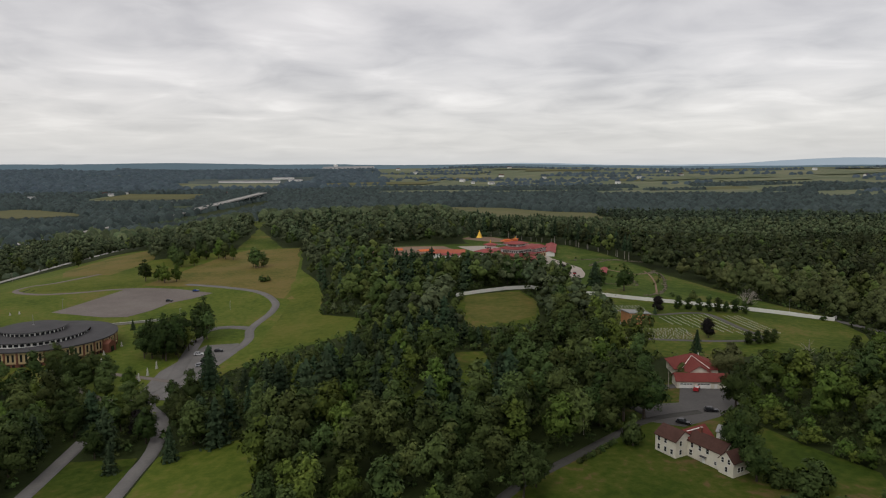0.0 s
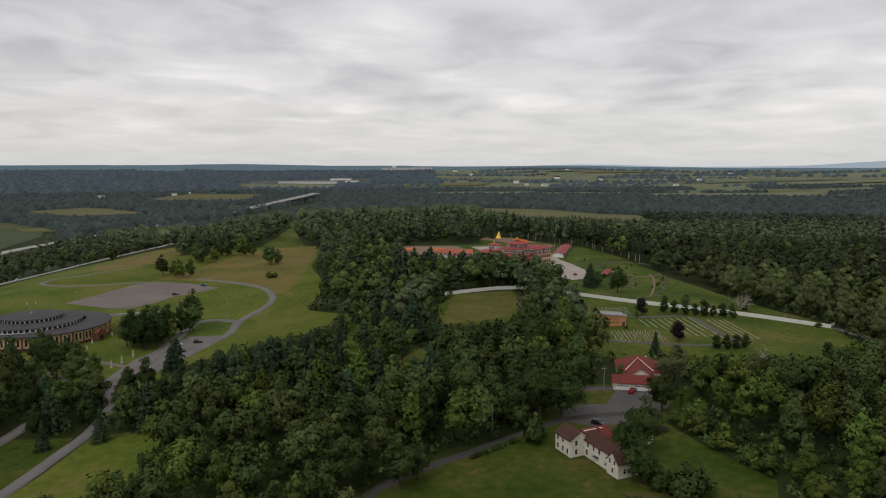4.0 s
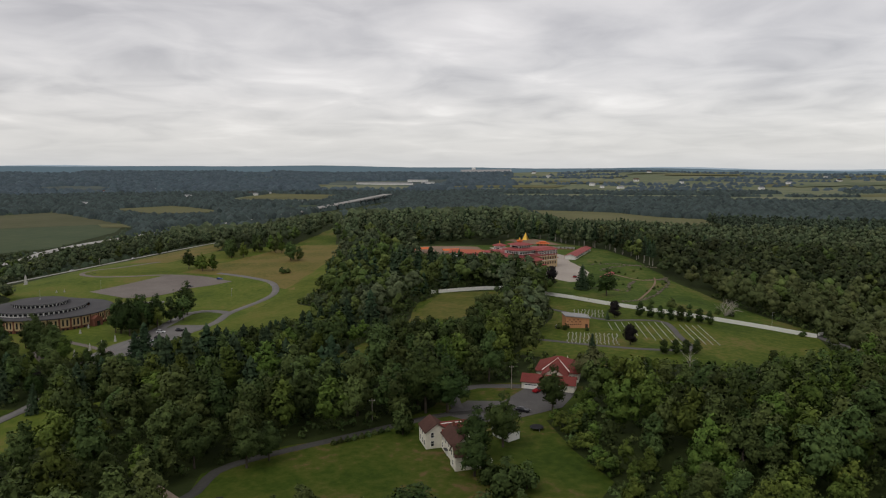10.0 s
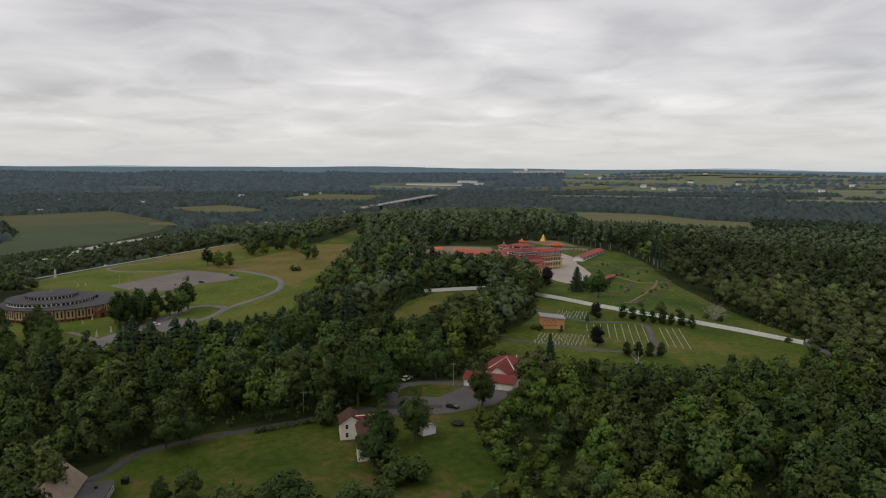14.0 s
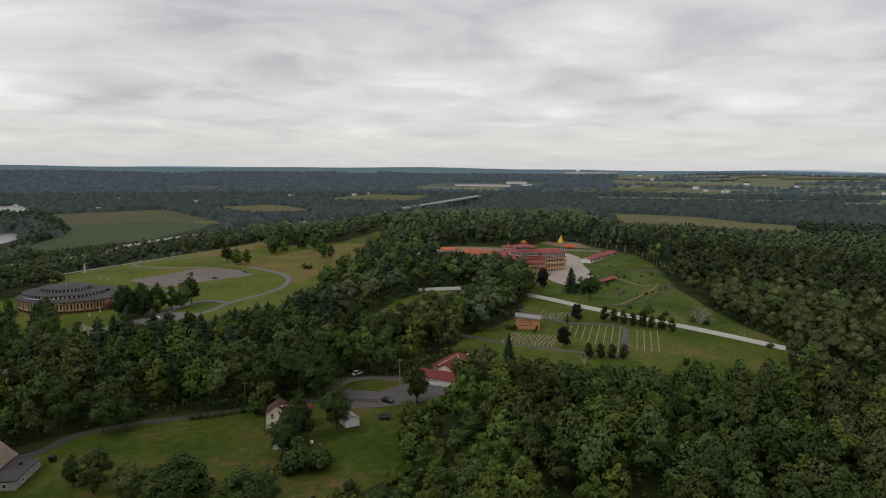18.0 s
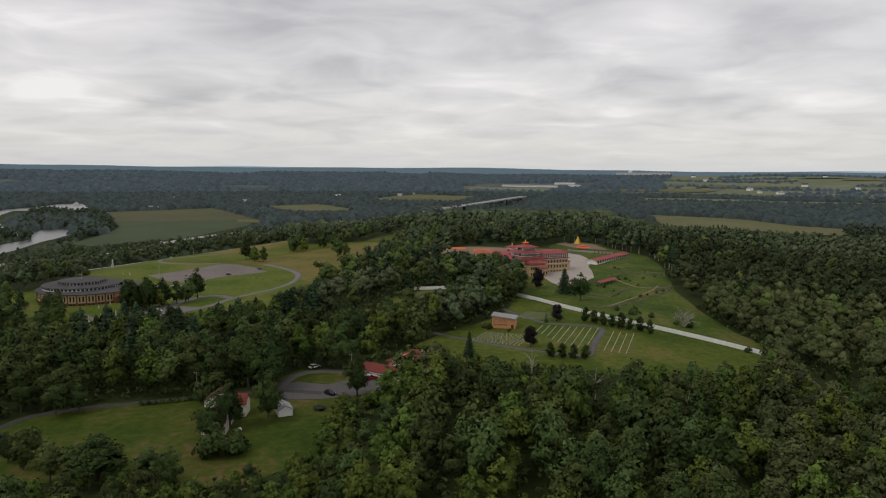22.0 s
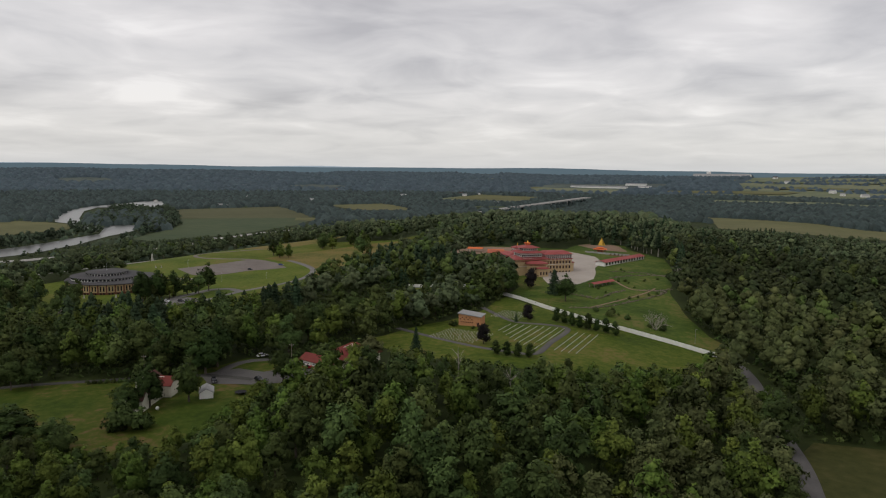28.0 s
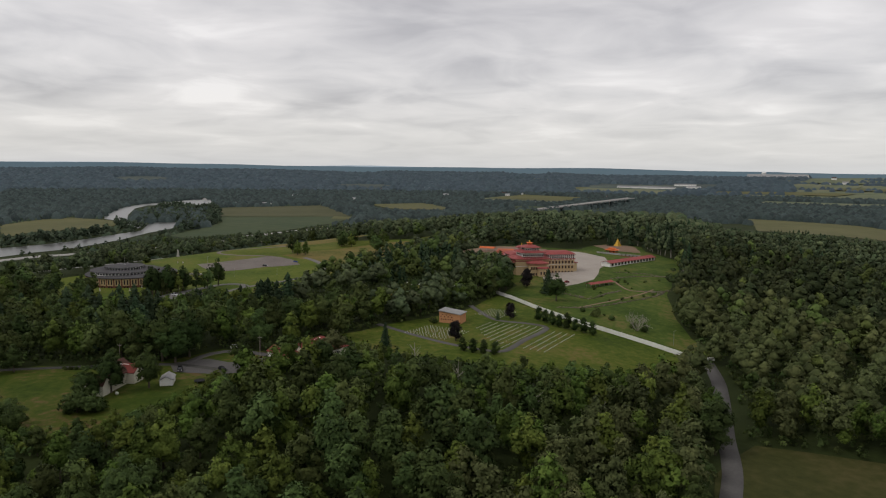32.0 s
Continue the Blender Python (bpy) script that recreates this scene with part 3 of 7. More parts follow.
# rings of the far clearings, fields and waters
VALLEY_FIELD = [(-1182, 1104), (-1245, 1192), (-1194, 1341), (-1170, 1468), (-921, 1290), (-750, 1167), (-653, 1008), (-612, 899), (-576, 793), (-595, 719), (-593, 658), (-648, 655), (-698, 717), (-749, 796), (-825, 873), (-991, 990)]
RIVER_FIELD = [(-1016, 561), (-1100, 652), (-1143, 746), (-1044, 754), (-963, 751), (-875, 687), (-843, 604), (-855, 548), (-795, 476)]
RIVER = [(-500, 250), (-554, 385), (-572, 428), (-576, 456), (-595, 501), (-644, 577), (-715, 660), (-744, 705), (-787, 762), (-878, 822), (-910, 789), (-870, 750), (-760, 674), (-720, 601), (-696, 562), (-664, 504), (-651, 448), (-651, 421), (-620, 330), (-580, 250)]
REACH = [(-1172, 826), (-1416, 997), (-1542, 1124), (-1614, 1257), (-1709, 1398), (-1670, 1448), (-1446, 1295), (-1400, 1225), (-1475, 1106), (-1349, 995), (-1123, 852), (-971, 768), (-872, 752), (-800, 690), (-939, 738), (-1000, 760), (-1058, 767)]
TAN_FIELD = [(-90, 1675), (-6, 1641), (179, 1600), (347, 1490), (330, 1330), (121, 1300), (60, 1290), (20, 1420)]
RIGHT_FIELD = [(352, 700), (372, 760), (400, 820), (470, 850), (545, 868), (540, 800), (470, 722), (440, 700)]
FAR_FIELD = [(-1132, 1620), (-1068, 1817), (-849, 1657), (-786, 1558), (-894, 1474)]
FAR_CROP = [(-651, 1933), (-898, 1833), (-860, 1780), (-640, 1840)]
MOTORWAY = [(-470, 180), (-528, 405), (-524, 433), (-520, 500), (-505, 590), (-530, 690), (-552, 737), (-570, 800), (-581, 900), (-585, 1100), (-576, 1334), (-560, 1447)]
VALLEY_ROAD = [(-393, 250), (-397, 480), (-398, 604), (-400, 680), (-403, 754), (-401, 830), (-400, 900), (-430, 1050)]
for k, ring in CLEAR.items():
    patch(k, ring, M["lawn"] if k == "temple_lawn" else M["house_grass"] if k in ("house_lawn", "drive_yard", "road_verge") else M["field_grass"] if k == "south_field" else M["shrine_grass"] if k in ("shrine_lawn", "lower_lawn") else M["grass"], 0.09, 9.0, "mown grass lawn with drier patches" if k != "south_field" else "open grass field beside the road", "lawn", wobble=3.0)
patch("olive_meadow", [(-218, 506), (-250, 496), (-282, 492), (-300, 510), (-280, 550), (-262, 600), (-250, 640), (-213, 672), (-196, 662), (-210, 612), (-211, 568)], M["rough_grass"], 0.14, 9.0, "olive-green rough meadow", "meadow", wobble=4.0)
patch("brown_meadow", [(-102, 500), (-92, 452), (-105, 459), (-132, 488), (-172, 503), (-216, 510), (-209, 567), (-200, 640), (-186, 690), (-132, 686), (-112, 565)], M["meadow"], 0.17, 9.0, "dry yellow-brown hay meadow", "meadow", wobble=4.0)
patch("rough_strip", [(-86, 496), (-77, 470), (-68, 402), (-44, 380), (-46, 352), (-66, 334), (-88, 334), (-92, 400), (-95, 450), (-112, 470)], M["rough_grass"], 0.15, 9.0, "rough yellow-green grass strip", "meadow", wobble=3.0)
patch("slope_meadow", [(-262, 560), (-300, 560), (-330, 620), (-320, 700), (-292, 716), (-258, 645)], M["meadow"], 0.17, 9.0, "dry hay meadow on the valley slope", "meadow", wobble=4.0)
patch("glade", [(20, 428), (40, 438), (56, 438), (62, 401), (56, 376), (40, 356), (24, 362), (18, 390)], M["dry_glade"], 0.17, 5.0, "dry grass glade among trees", "meadow", wobble=3.0)
patch("parking_lot", [(-240, 430), (-231, 465), (-222, 501), (-206, 501), (-184, 495), (-171, 488), (-154, 479), (-163, 464), (-174, 452), (-178, 432), (-186, 414), (-200, 414)], M["gravel"], 0.2, 9.0, "large gravel parking lot, cracked and worn", "parking lot")
patch("temple_court", [(82, 500), (92, 486), (100, 480), (107, 485), (111, 498), (113, 520), (106, 543), (98, 563), (94, 593), (76, 622), (44, 640), (22, 636), (36, 600), (50, 560)], M["pale"], 0.2, 9.0, "pale paved forecourt of the temple", "courtyard")

ribbon("lower_drive", [(-108, 110), (-112, 150), (-114, 183), (-115, 198), (-117, 222)], 4.6, M["pale_asphalt"], 0.24, 5, "grey asphalt lower drive", "road")
ribbon("shrine_drive", [(-84, 110), (-87, 160), (-88, 181), (-89, 198), (-90, 212), (-98, 240), (-110, 258), (-110, 280), (-97, 345), (-102, 380), (-100, 420), (-104, 448), (-121, 477), (-150, 496), (-183, 510)], 4.8, M["pale_asphalt"], 0.26, 5, "grey asphalt drive", "road")
ribbon("drive_branch", [(-103, 380), (-115, 384), (-126, 376), (-122, 345), (-112, 290)], 6.0, M["pale_asphalt"], 0.28, 5, "grey asphalt drive branch", "road")
patch("car_park", [(-118, 262), (-104, 262), (-96, 330), (-100, 348), (-116, 345), (-122, 300)], M["pale_asphalt"], 0.24, 9, "grey asphalt parking bays", "parking lot")
ribbon("lot_track", [(-218, 499), (-234, 497), (-253, 489), (-277, 485), (-296, 493), (-308, 508), (-306, 520), (-290, 526), (-280, 545), (-273, 565)], 4.0, M["gravel"], 0.24, 5, "gravel track round the meadow", "road")
ribbon("path", [(-110, 268), (-126, 262), (-150, 280)], 3.0, M["gravel"], 0.28, 4, "narrow gravel path", "path")
ribbon("path", [(-111, 285), (-126, 292), (-148, 300)], 3.0, M["gravel"], 0.28, 4, "narrow gravel path", "path")
ribbon("house_drive", [(-8, 112), (4, 134), (15, 144), (15.5, 152), (15, 160), (20, 168), (29, 177), (38, 185), (52, 198), (68, 212), (88, 219)], 3.2, M["shaded_asphalt"], 0.22, 4, "worn asphalt drive with tree shade put into its colour", "road")
patch("drive_court", [(66, 212), (78, 206), (92, 214), (104, 226), (108, 242), (90, 244), (84, 228), (72, 226)], M["asphalt"], 0.2, 6, "worn asphalt turning court", "driveway")
ribbon("loop_drive", [(70, 218), (66, 232), (72, 242), (90, 246)], 4.0, M["asphalt"], 0.24, 4, "worn asphalt loop drive", "road")
ribbon("cemetery_path", [(80, 324), (92, 321), (112, 317), (133, 315), (152, 317), (159, 322), (156, 345), (152.4, 375), (140, 378), (123, 374), (106, 384), (89, 397)], 3.0, M["asphalt"], 0.24, 4, "narrow asphalt cemetery path", "path")
ribbon("side_road", [(292, 150), (276, 255), (262, 303), (246, 355), (236, 378), (229, 392)], 6.0, M["asphalt"], 0.22, 5, "two-lane asphalt road", "road")
ribbon("valley_road", VALLEY_ROAD, 8.0, M["concrete"], 0.35, 12, "pale two-lane valley road", "road")
ribbon("motorway", MOTORWAY, 15.0, M["concrete"], 0.5, 20, "pale concrete motorway through the valley", "road")
patch("valley_field", VALLEY_FIELD, M["crop"], 0.5, 45, "wide dark green crop field", "field", wobble=8)
patch("upper_valley_field", [(-1182, 1104), (-1245, 1192), (-1194, 1341), (-1170, 1468), (-921, 1290), (-769, 1174), (-961, 968)], M["ripe_crop"], 0.9, 45, "olive-brown strip of ripening crop", "field", wobble=8)
patch("field_margin", [(-795, 1146), (-750, 1167), (-690, 1100), (-740, 1090)], M["tan"], 1.2, 45, "tan stubble strip", "field", wobble=6)
patch("river_field", RIVER_FIELD, M["tan"], 0.5, 45, "tan hay field on the river flat", "field", wobble=14)
patch("far_field", FAR_FIELD, M["tan"], 0.8, 60, "tan stubble field", "field", wobble=14)
patch("far_field", FAR_CROP, M["crop"], 0.8, 60, "green crop field", "field", wobble=14)
patch("tan_field", TAN_FIELD, M["tan"], 0.6, 50, "wide tan hay field behind the hill", "field", wobble=16)
patch("right_field", RIGHT_FIELD, M["tan"], 0.6, 40, "tan field in the woods", "field", wobble=12)
patch("river", RIVER, M["water"], 0.55, 40, "pale grey river reflecting the clouds", "river", flat=-24.2)
patch("river_reach", REACH, M["water"], 0.7, 40, "pale grey river reflecting the clouds", "river", flat=-24.2)
FARM = []
rng = np.random.default_rng(11)
for q in range(64):
    a, r = rng.uniform(-0.5, 0.66), 2250 + 1900 * rng.uniform() ** 1.25
    cx, cy = 160 + r * math.sin(a), 30 + r * math.cos(a)
    w, d = rng.uniform(90, 260), rng.uniform(60, 150)
    if a < -0.17 and q % 5:
        continue
    FARM.append([(cx - w, cy - d), (cx + w * 0.8, cy - d * 0.8), (cx + w, cy + d), (cx - w * 0.9, cy + d * 0.8)])
    patch("farm_field", FARM[-1], M["farm"] if q % 4 else M["tan"], 1.2 + 0.04 * q, 70, "pale green farm field on a far slope" if q % 4 else "tan stubble field on a far slope", "field", wobble=18)

# ---- trees ----
def leaf_tris(p, n, size, rng):
    """Pointed leaf sprays at the points p, facing about n."""
    n = n / np.maximum(np.linalg.norm(n, axis=1, keepdims=True), 1e-6)
    r = rng.normal(size=n.shape)
    u = np.cross(n, r)
    u /= np.maximum(np.linalg.norm(u, axis=1, keepdims=True), 1e-6)
    w = np.cross(n, u)
    s = (size * rng.uniform(0.55, 1.3, len(p)))[:, None]
    a = rng.uniform(0.35, 0.6, len(p))[:, None]
    v = np.stack([p - u * s * a - w * s * 0.4, p + u * s * a - w * s * 0.35, p + w * s * 0.65], 1).reshape(-1, 3)
    return v, np.arange(len(p) * 3).reshape(-1, 3)


def unit(a):
    return a / np.maximum(np.linalg.norm(a, axis=-1, keepdims=True), 1e-6)


def ball(c, r, seg=6, rings=3, rough=None):
    """A coarse round lump as triangles."""
    v, f = [], []
    for i in range(rings + 1):
        th = math.pi * (0.06 + 0.88 * i / rings)
        for j in range(seg):
            ph = 2 * math.pi * j / seg
            v.append((c[0] + r[0] * math.sin(th) * math.cos(ph), c[1] + r[1] * math.sin(th) * math.sin(ph), c[2] + r[2] * math.cos(th)))
    for i in range(rings):
        for j in range(seg):
            p, q, t, w = i * seg + j, (i + 1) * seg + j, (i + 1) * seg + (j + 1) % seg, i * seg + (j + 1) % seg
            f += [(p, q, t), (p, t, w)]
    v = np.array(v)
    if rough is not None:
        v = c + (v - c) * rough.uniform(0.84, 1.16, (len(v), 1))
    return v, np.array(f)


def crown_broad(seed, leaves, size, height=15.0, radius=5.5, base=0.2, lumps=13, cores=7, full=False, fat=1.0):
    """A broadleaf crown: leaves on small sprays, sprays on boughs, boughs round dark inner lumps. Vertices, faces and soft normals."""
    rng = np.random.default_rng(seed)
    zc, hz = height * (base + (1 - base) / 2), height * (1 - base) / 2
    mid = np.array([0, 0, zc - hz * 0.15])
    d = unit(rng.normal(size=(lumps, 3)))
    d[:, 2] = d[:, 2] * 0.9 + 0.12
    k = rng.uniform(0.35, 0.74, lumps)
    k[0], d[0] = 0.72, (0.1, 0.05, 1.0)
    taper = 1.0 - 0.4 * np.maximum(d[:, 2], 0)
    cs = np.stack([d[:, 0] * radius * k * taper, d[:, 1] * radius * k * taper, zc + d[:, 2] * hz * k], 1)
    rs = radius * fat * rng.uniform(0.25, 0.44, lumps)
    m = 15 if full else 6
    e = rng.normal(size=(lumps, m, 3))
    e[..., 2] += 0.45
    e = unit(e)
    sc = (cs[:, None] + e * (rs * 0.74)[:, None, None] * np.array([1, 1, 0.85])).reshape(-1, 3)
    sr = np.repeat(rs, m) * (rng.uniform(0.2, 0.44, lumps * m) if full else rng.uniform(0.3, 0.52, lumps * m))
    i = rng.choice(len(sc), leaves * 4, p=sr ** 2 / (sr ** 2).sum())
    g = rng.normal(size=(leaves * 4, 3))
    g[:, 2] += 0.4
    g = unit(g)
    p = sc[i] + g * sr[i][:, None] * rng.uniform(0.55, 1.25, (leaves * 4, 1)) * np.array([1, 1, 0.85])
    deep = (np.linalg.norm((p[:, None] - cs[None]) / np.array([1, 1, 0.85]), axis=2) < 0.56 * rs[None]).sum(1)
    keep = np.flatnonzero(deep == 0)[:leaves]
    p, g, i = p[keep], g[keep], i[keep]
    soft = unit(0.24 * g + 0.36 * unit(p - cs[i // m]) + 0.85 * unit((p - mid) / np.array([radius, radius, hz])) + np.array([0, 0, 0.05]) + 0.15 * rng.normal(size=g.shape))
    v, f = leaf_tris(p, soft + (0.42 if full else 0.3) * rng.normal(size=g.shape), size, rng)
    n = np.repeat(soft, 3, axis=0)
    for c, r in list(zip(cs, rs))[:cores]:
        a, b = ball(c, (r * 0.52, r * 0.52, r * 0.48), 5, 2, rng) if full else ball(c, (r * 0.82, r * 0.82, r * 0.72), 5, 2)
        f = np.concatenate([f, b + len(v)])
        v = np.concatenate([v, a])
        n = np.concatenate([n, unit(0.6 * unit(a - c) + 0.5 * unit(a - mid))])
    return v, f, n


def crown_pine(seed, leaves, size, height=17.0, radius=3.8, base=0.12, power=0.8, tiers=11):
    """A conifer: whorls of drooping boughs that shorten to the tip. Vertices, faces and soft normals."""
    rng = np.random.default_rng(seed)
    tier = rng.integers(0, tiers, leaves * 2)
    h = (tier + 0.13 * rng.normal(size=len(tier))) / tiers
    h = np.clip(h, 0, 0.985)
    spokes = 7
    spoke = rng.integers(0, spokes, len(tier))
    long = 0.72 + 0.5 * np.abs(np.sin(spoke * 3.7 + tier * 5.1 + seed))
    spread = radius * (1 - h) ** power * long
    ph = (spoke + 0.2 * rng.normal(size=len(tier))) * 2 * math.pi / spokes + tier * 0.9
    r = spread * np.sqrt(rng.uniform(0.12, 1.0, len(tier)))
    keep = rng.uniform(size=len(tier)) < (1 - h) * 0.85 + 0.25
    h, r, ph = h[keep][:leaves], r[keep][:leaves], ph[keep][:leaves]
    z = height * (base + (1 - base) * h) - 0.22 * r + 0.12 * rng.normal(size=len(h))
    p = np.stack([r * np.cos(ph), r * np.sin(ph), z], 1)
    out = np.stack([np.cos(ph), np.sin(ph), np.zeros(len(h))], 1)
    soft = unit(out * 0.7 + np.array([0, 0, 0.75]) + 0.22 * rng.normal(size=(len(h), 3)))
    v, f = leaf_tris(p, soft + 0.3 * rng.normal(size=(len(h), 3)), size, rng)
    n = np.repeat(soft, 3, axis=0)
    for q in range(4):
        a0 = q / 4
        rr = radius * (1 - a0) ** power * 0.55
        c = np.array((0, 0, height * (base + (1 - base) * (a0 + 0.1))))
        a, b = ball(c, (rr, rr, height * 0.15), 5, 2)
        f = np.concatenate([f, b + len(v)])
        v = np.concatenate([v, a])
        n = np.concatenate([n, unit(a - c)])
    return v, f, n


def trunk_mesh(name, height, r, mat, limbs=5, seed=0):
    """A tapered, slightly bent trunk with rising limbs."""
    rng = random.Random(seed)
    bm = bmesh.new()

    def tube(points, radii, seg=6):
        rings = []
        for (x, y, z), rad in zip(points, radii):
            rings.append([bm.verts.new((x + rad * math.cos(2 * math.pi * i / seg), y + rad * math.sin(2 * math.pi * i / seg), z)) for i in range(seg)])
        for a, b in zip(rings, rings[1:]):
            for i in range(seg):
                bm.faces.new((a[i], a[(i + 1) % seg], b[(i + 1) % seg], b[i]))
        bm.faces.new(rings[-1])
    pts = [(rng.uniform(-0.15, 0.15) * i, rng.uniform(-0.15, 0.15) * i, height * i / 4 - (0.6 if i == 0 else 0)) for i in range(5)]
    tube(pts, [r * 1.3, r, r * 0.8, r * 0.55, r * 0.2])
    for q in range(limbs):
        a, z0 = rng.uniform(0, 6.28), height * rng.uniform(0.35, 0.75)
        l = height * rng.uniform(0.2, 0.32)
        tube([(0, 0, z0), (l * 0.5 * math.cos(a), l * 0.5 * math.sin(a), z0 + l * 0.45), (l * math.cos(a), l * math.sin(a), z0 + l * 0.8)], [r * 0.5, r * 0.32, r * 0.1], 5)
    me = bpy.data.meshes.new(name)
    bm.to_mesh(me)
    bm.free()
    me.materials.append(mat)
    return me


TREES = {}
STEMS = {}


def tree_kind(key, crown, mat, trunk, label, category="tree"):
    ob = new("tree")
    tagged(ob, label, category)
    STEMS[key] = trunk
    place("trunk", trunk, ob)
    place("crown", mesh_np("crown", crown[0], crown[1], mat, None, True, crown[2]), ob)
    ob.matrix_basis = pose(0, 0, -900)
    TREES[key] = ob
    return ob


def prune_templates():
    for ob in TREES.values():
        for c in list(ob.children):
            bpy.data.objects.remove(c)
        bpy.data.objects.remove(ob)


for q in range(5):
    t = trunk_mesh("trunk", 9.5, 0.28, M["bark"], 6, q)
    tree_kind("oak%d" % q, crown_broad(20 + q, 4000, 0.49, 16, 5.2 + 0.45 * (q % 3), -0.08 + 0.05 * (q % 2), 20 + 2 * q, 20 + 2 * q, True), L_DECID, t, "mature broadleaf tree in full green leaf")
for q in range(3):
    t = trunk_mesh("trunk", 9.0, 0.24, M["bark"], 6, 10 + q)
    tree_kind("lime%d" % q, crown_broad(40 + q, 3800, 0.49, 15, 5.0, 0.02, 19, 19, True), L_BRIGHT, t, "broadleaf tree with fresh yellow-green leaves")
for q in range(3):
    t = trunk_mesh("trunk", 13.0, 0.26, M["bark"], 0, 20 + q)
    tree_kind("pine%d" % q, crown_pine(60 + q, 2400, 0.85, 17, 5.2, 0.06, 0.62, 11 + q), L_PINE, t, "tall dark green pine with tiered boughs")
tree_kind("tall_pine0", crown_pine(66, 700, 1.0, 23, 3.6, 0.42, 0.55, 9), L_PINE, trunk_mesh("trunk", 17.0, 0.3, M["palebark"], 0, 41), "tall forest-edge pine with a bare pale stem")
tree_kind("spruce0", crown_pine(71, 1500, 0.6, 11, 3.0, 0.03, 0.95, 14), L_PINE, trunk_mesh("trunk", 8.0, 0.2, M["bark"], 0, 31), "conical blue-green spruce tree")
tree_kind("willow0", crown_broad(81, 2500, 0.6, 12, 7.5, 0.05, 19, 19, True), L_WILLOW, trunk_mesh("trunk", 7.0, 0.4, M["bark"], 6, 33), "spreading pale-topped tree in blossom")
tree_kind("dark0", crown_broad(91, 2600, 0.5, 11, 4.6, -0.1, 22, 22, True, 1.35), L_PURPLE, trunk_mesh("trunk", 6.0, 0.25, M["bark"], 5, 34), "round dark purple-leaved tree")
tree_kind("row0", crown_broad(92, 1700, 0.42, 10.5, 2.9, -0.14, 22, 22, True, 1.4), L_DARK, trunk_mesh("trunk", 5.0, 0.15, M["bark"], 4, 35), "upright dark green tree in a clipped row")
tree_kind("shrub0", crown_broad(93, 1100, 0.4, 4.4, 2.7, -0.3, 15, 15, True, 1.25), L_DECID, trunk_mesh("trunk", 2.0, 0.1, M["bark"], 3, 36), "dense round dark green shrub", "shrub")
tree_kind("ash0", crown_broad(94, 4200, 0.5, 17, 5.6, -0.14, 25, 25, True, 1.15), L_DARK, trunk_mesh("trunk", 11.0, 0.3, M["bark"], 7, 37), "tall dark green broadleaf tree")


for q in range(5):
    tree_kind("oak%dfar" % q, crown_broad(20 + q, 1100, 0.82, 16, 5.2 + 0.45 * (q % 3), -0.2, 20, 20, True, 1.12), L_DECID, STEMS["oak%d" % q], "mature broadleaf tree in full green leaf")
for q in range(3):
    tree_kind("lime%dfar" % q, crown_broad(40 + q, 1000, 0.82, 15, 5.0, -0.14, 19, 19, True, 1.12), L_BRIGHT, STEMS["lime%d" % q], "broadleaf tree with fresh yellow-green leaves")
tree_kind("ash0far", crown_broad(94, 1200, 0.8, 17, 5.6, -0.14, 25, 25, True, 1.15), L_DARK, STEMS["ash0"], "tall dark green broadleaf tree")


def tree(key, x, y, s=1.0, rz=0.0, group="", label="", sz=None):
    key = key + "far" if y > 330 and key + "far" in TREES else key
    z = float(ground_z(x, y)) - 0.1
    ob = copy_thing(TREES[key], Matrix.Translation((x, y, z)) @ Matrix.Rotation(rz, 4, "Z") @ Matrix.Diagonal((s, s, sz or s, 1)))
    return tagged(ob, label, "", group)


# where woods grow: everywhere that is not cleared, built on, paved or farmed
KEEP_OFF = list(CLEAR.values())
NO_TREES = KEEP_OFF + [VALLEY_FIELD, RIVER_FIELD, RIVER, REACH, TAN_FIELD, RIGHT_FIELD, FAR_FIELD, FAR_CROP]
FAR_OPEN = NO_TREES[len(KEEP_OFF):]
LANES = [([(-84, 90), (-88, 181), (-90, 212)], 5), ([(-90, 212), (-98, 240), (-110, 258)], 1.5), ([(-108, 110), (-114, 183), (-117, 222)], 4.5), ([(292, 150), (276, 255), (262, 303), (246, 355), (236, 378)], 6.5),
         ([(-8, 112), (4, 134), (15, 144), (15, 160), (29, 177)], 3), (VALLEY_ROAD, 6), (MOTORWAY, 11),
         ([(15, 433), (64, 455), (98, 436)], 5)]


def free(x, y, margin=0.0):
    ok = np.ones(np.shape(x), bool)
    for ring in NO_TREES:
        ok &= ~inside(ring, x, y)
    for line, w in LANES:
        for (xa, ya), (xb, yb) in zip(line, line[1:]):
            dx, dy = xb - xa, yb - ya
            s = np.clip(((x - xa) * dx + (y - ya) * dy) / (dx * dx + dy * dy), 0, 1)
            ok &= np.hypot(x - xa - s * dx, y - ya - s * dy) > w + margin
    return ok


def open_sight(x, y, h):
    """Where a tree of that height leaves the view into the clearings open."""
    ok = np.ones(np.shape(x), bool)
    for name, eyes in SIGHT.items():
        for ex, ey in eyes:
            for hh in (h, h * 0.55):
                k = 82.0 / (82.0 - hh)
                ok &= ~inside(OPEN_PART.get(name) or CLEAR[name], ex + (x - ex) * k, ey + (y - ey) * k)
    return ok


def jitter_grid(x0, x1, y0, y1, step, seed, wob=0.42):
    rng = np.random.default_rng(seed)
    a, b = np.meshgrid(np.arange(x0, x1, step), np.arange(y0, y1, step), indexing="ij")
    a = a + rng.uniform(-wob, wob, a.shape) * step
    b = b + rng.uniform(-wob, wob, b.shape) * step
    return a.ravel(), b.ravel(), rng


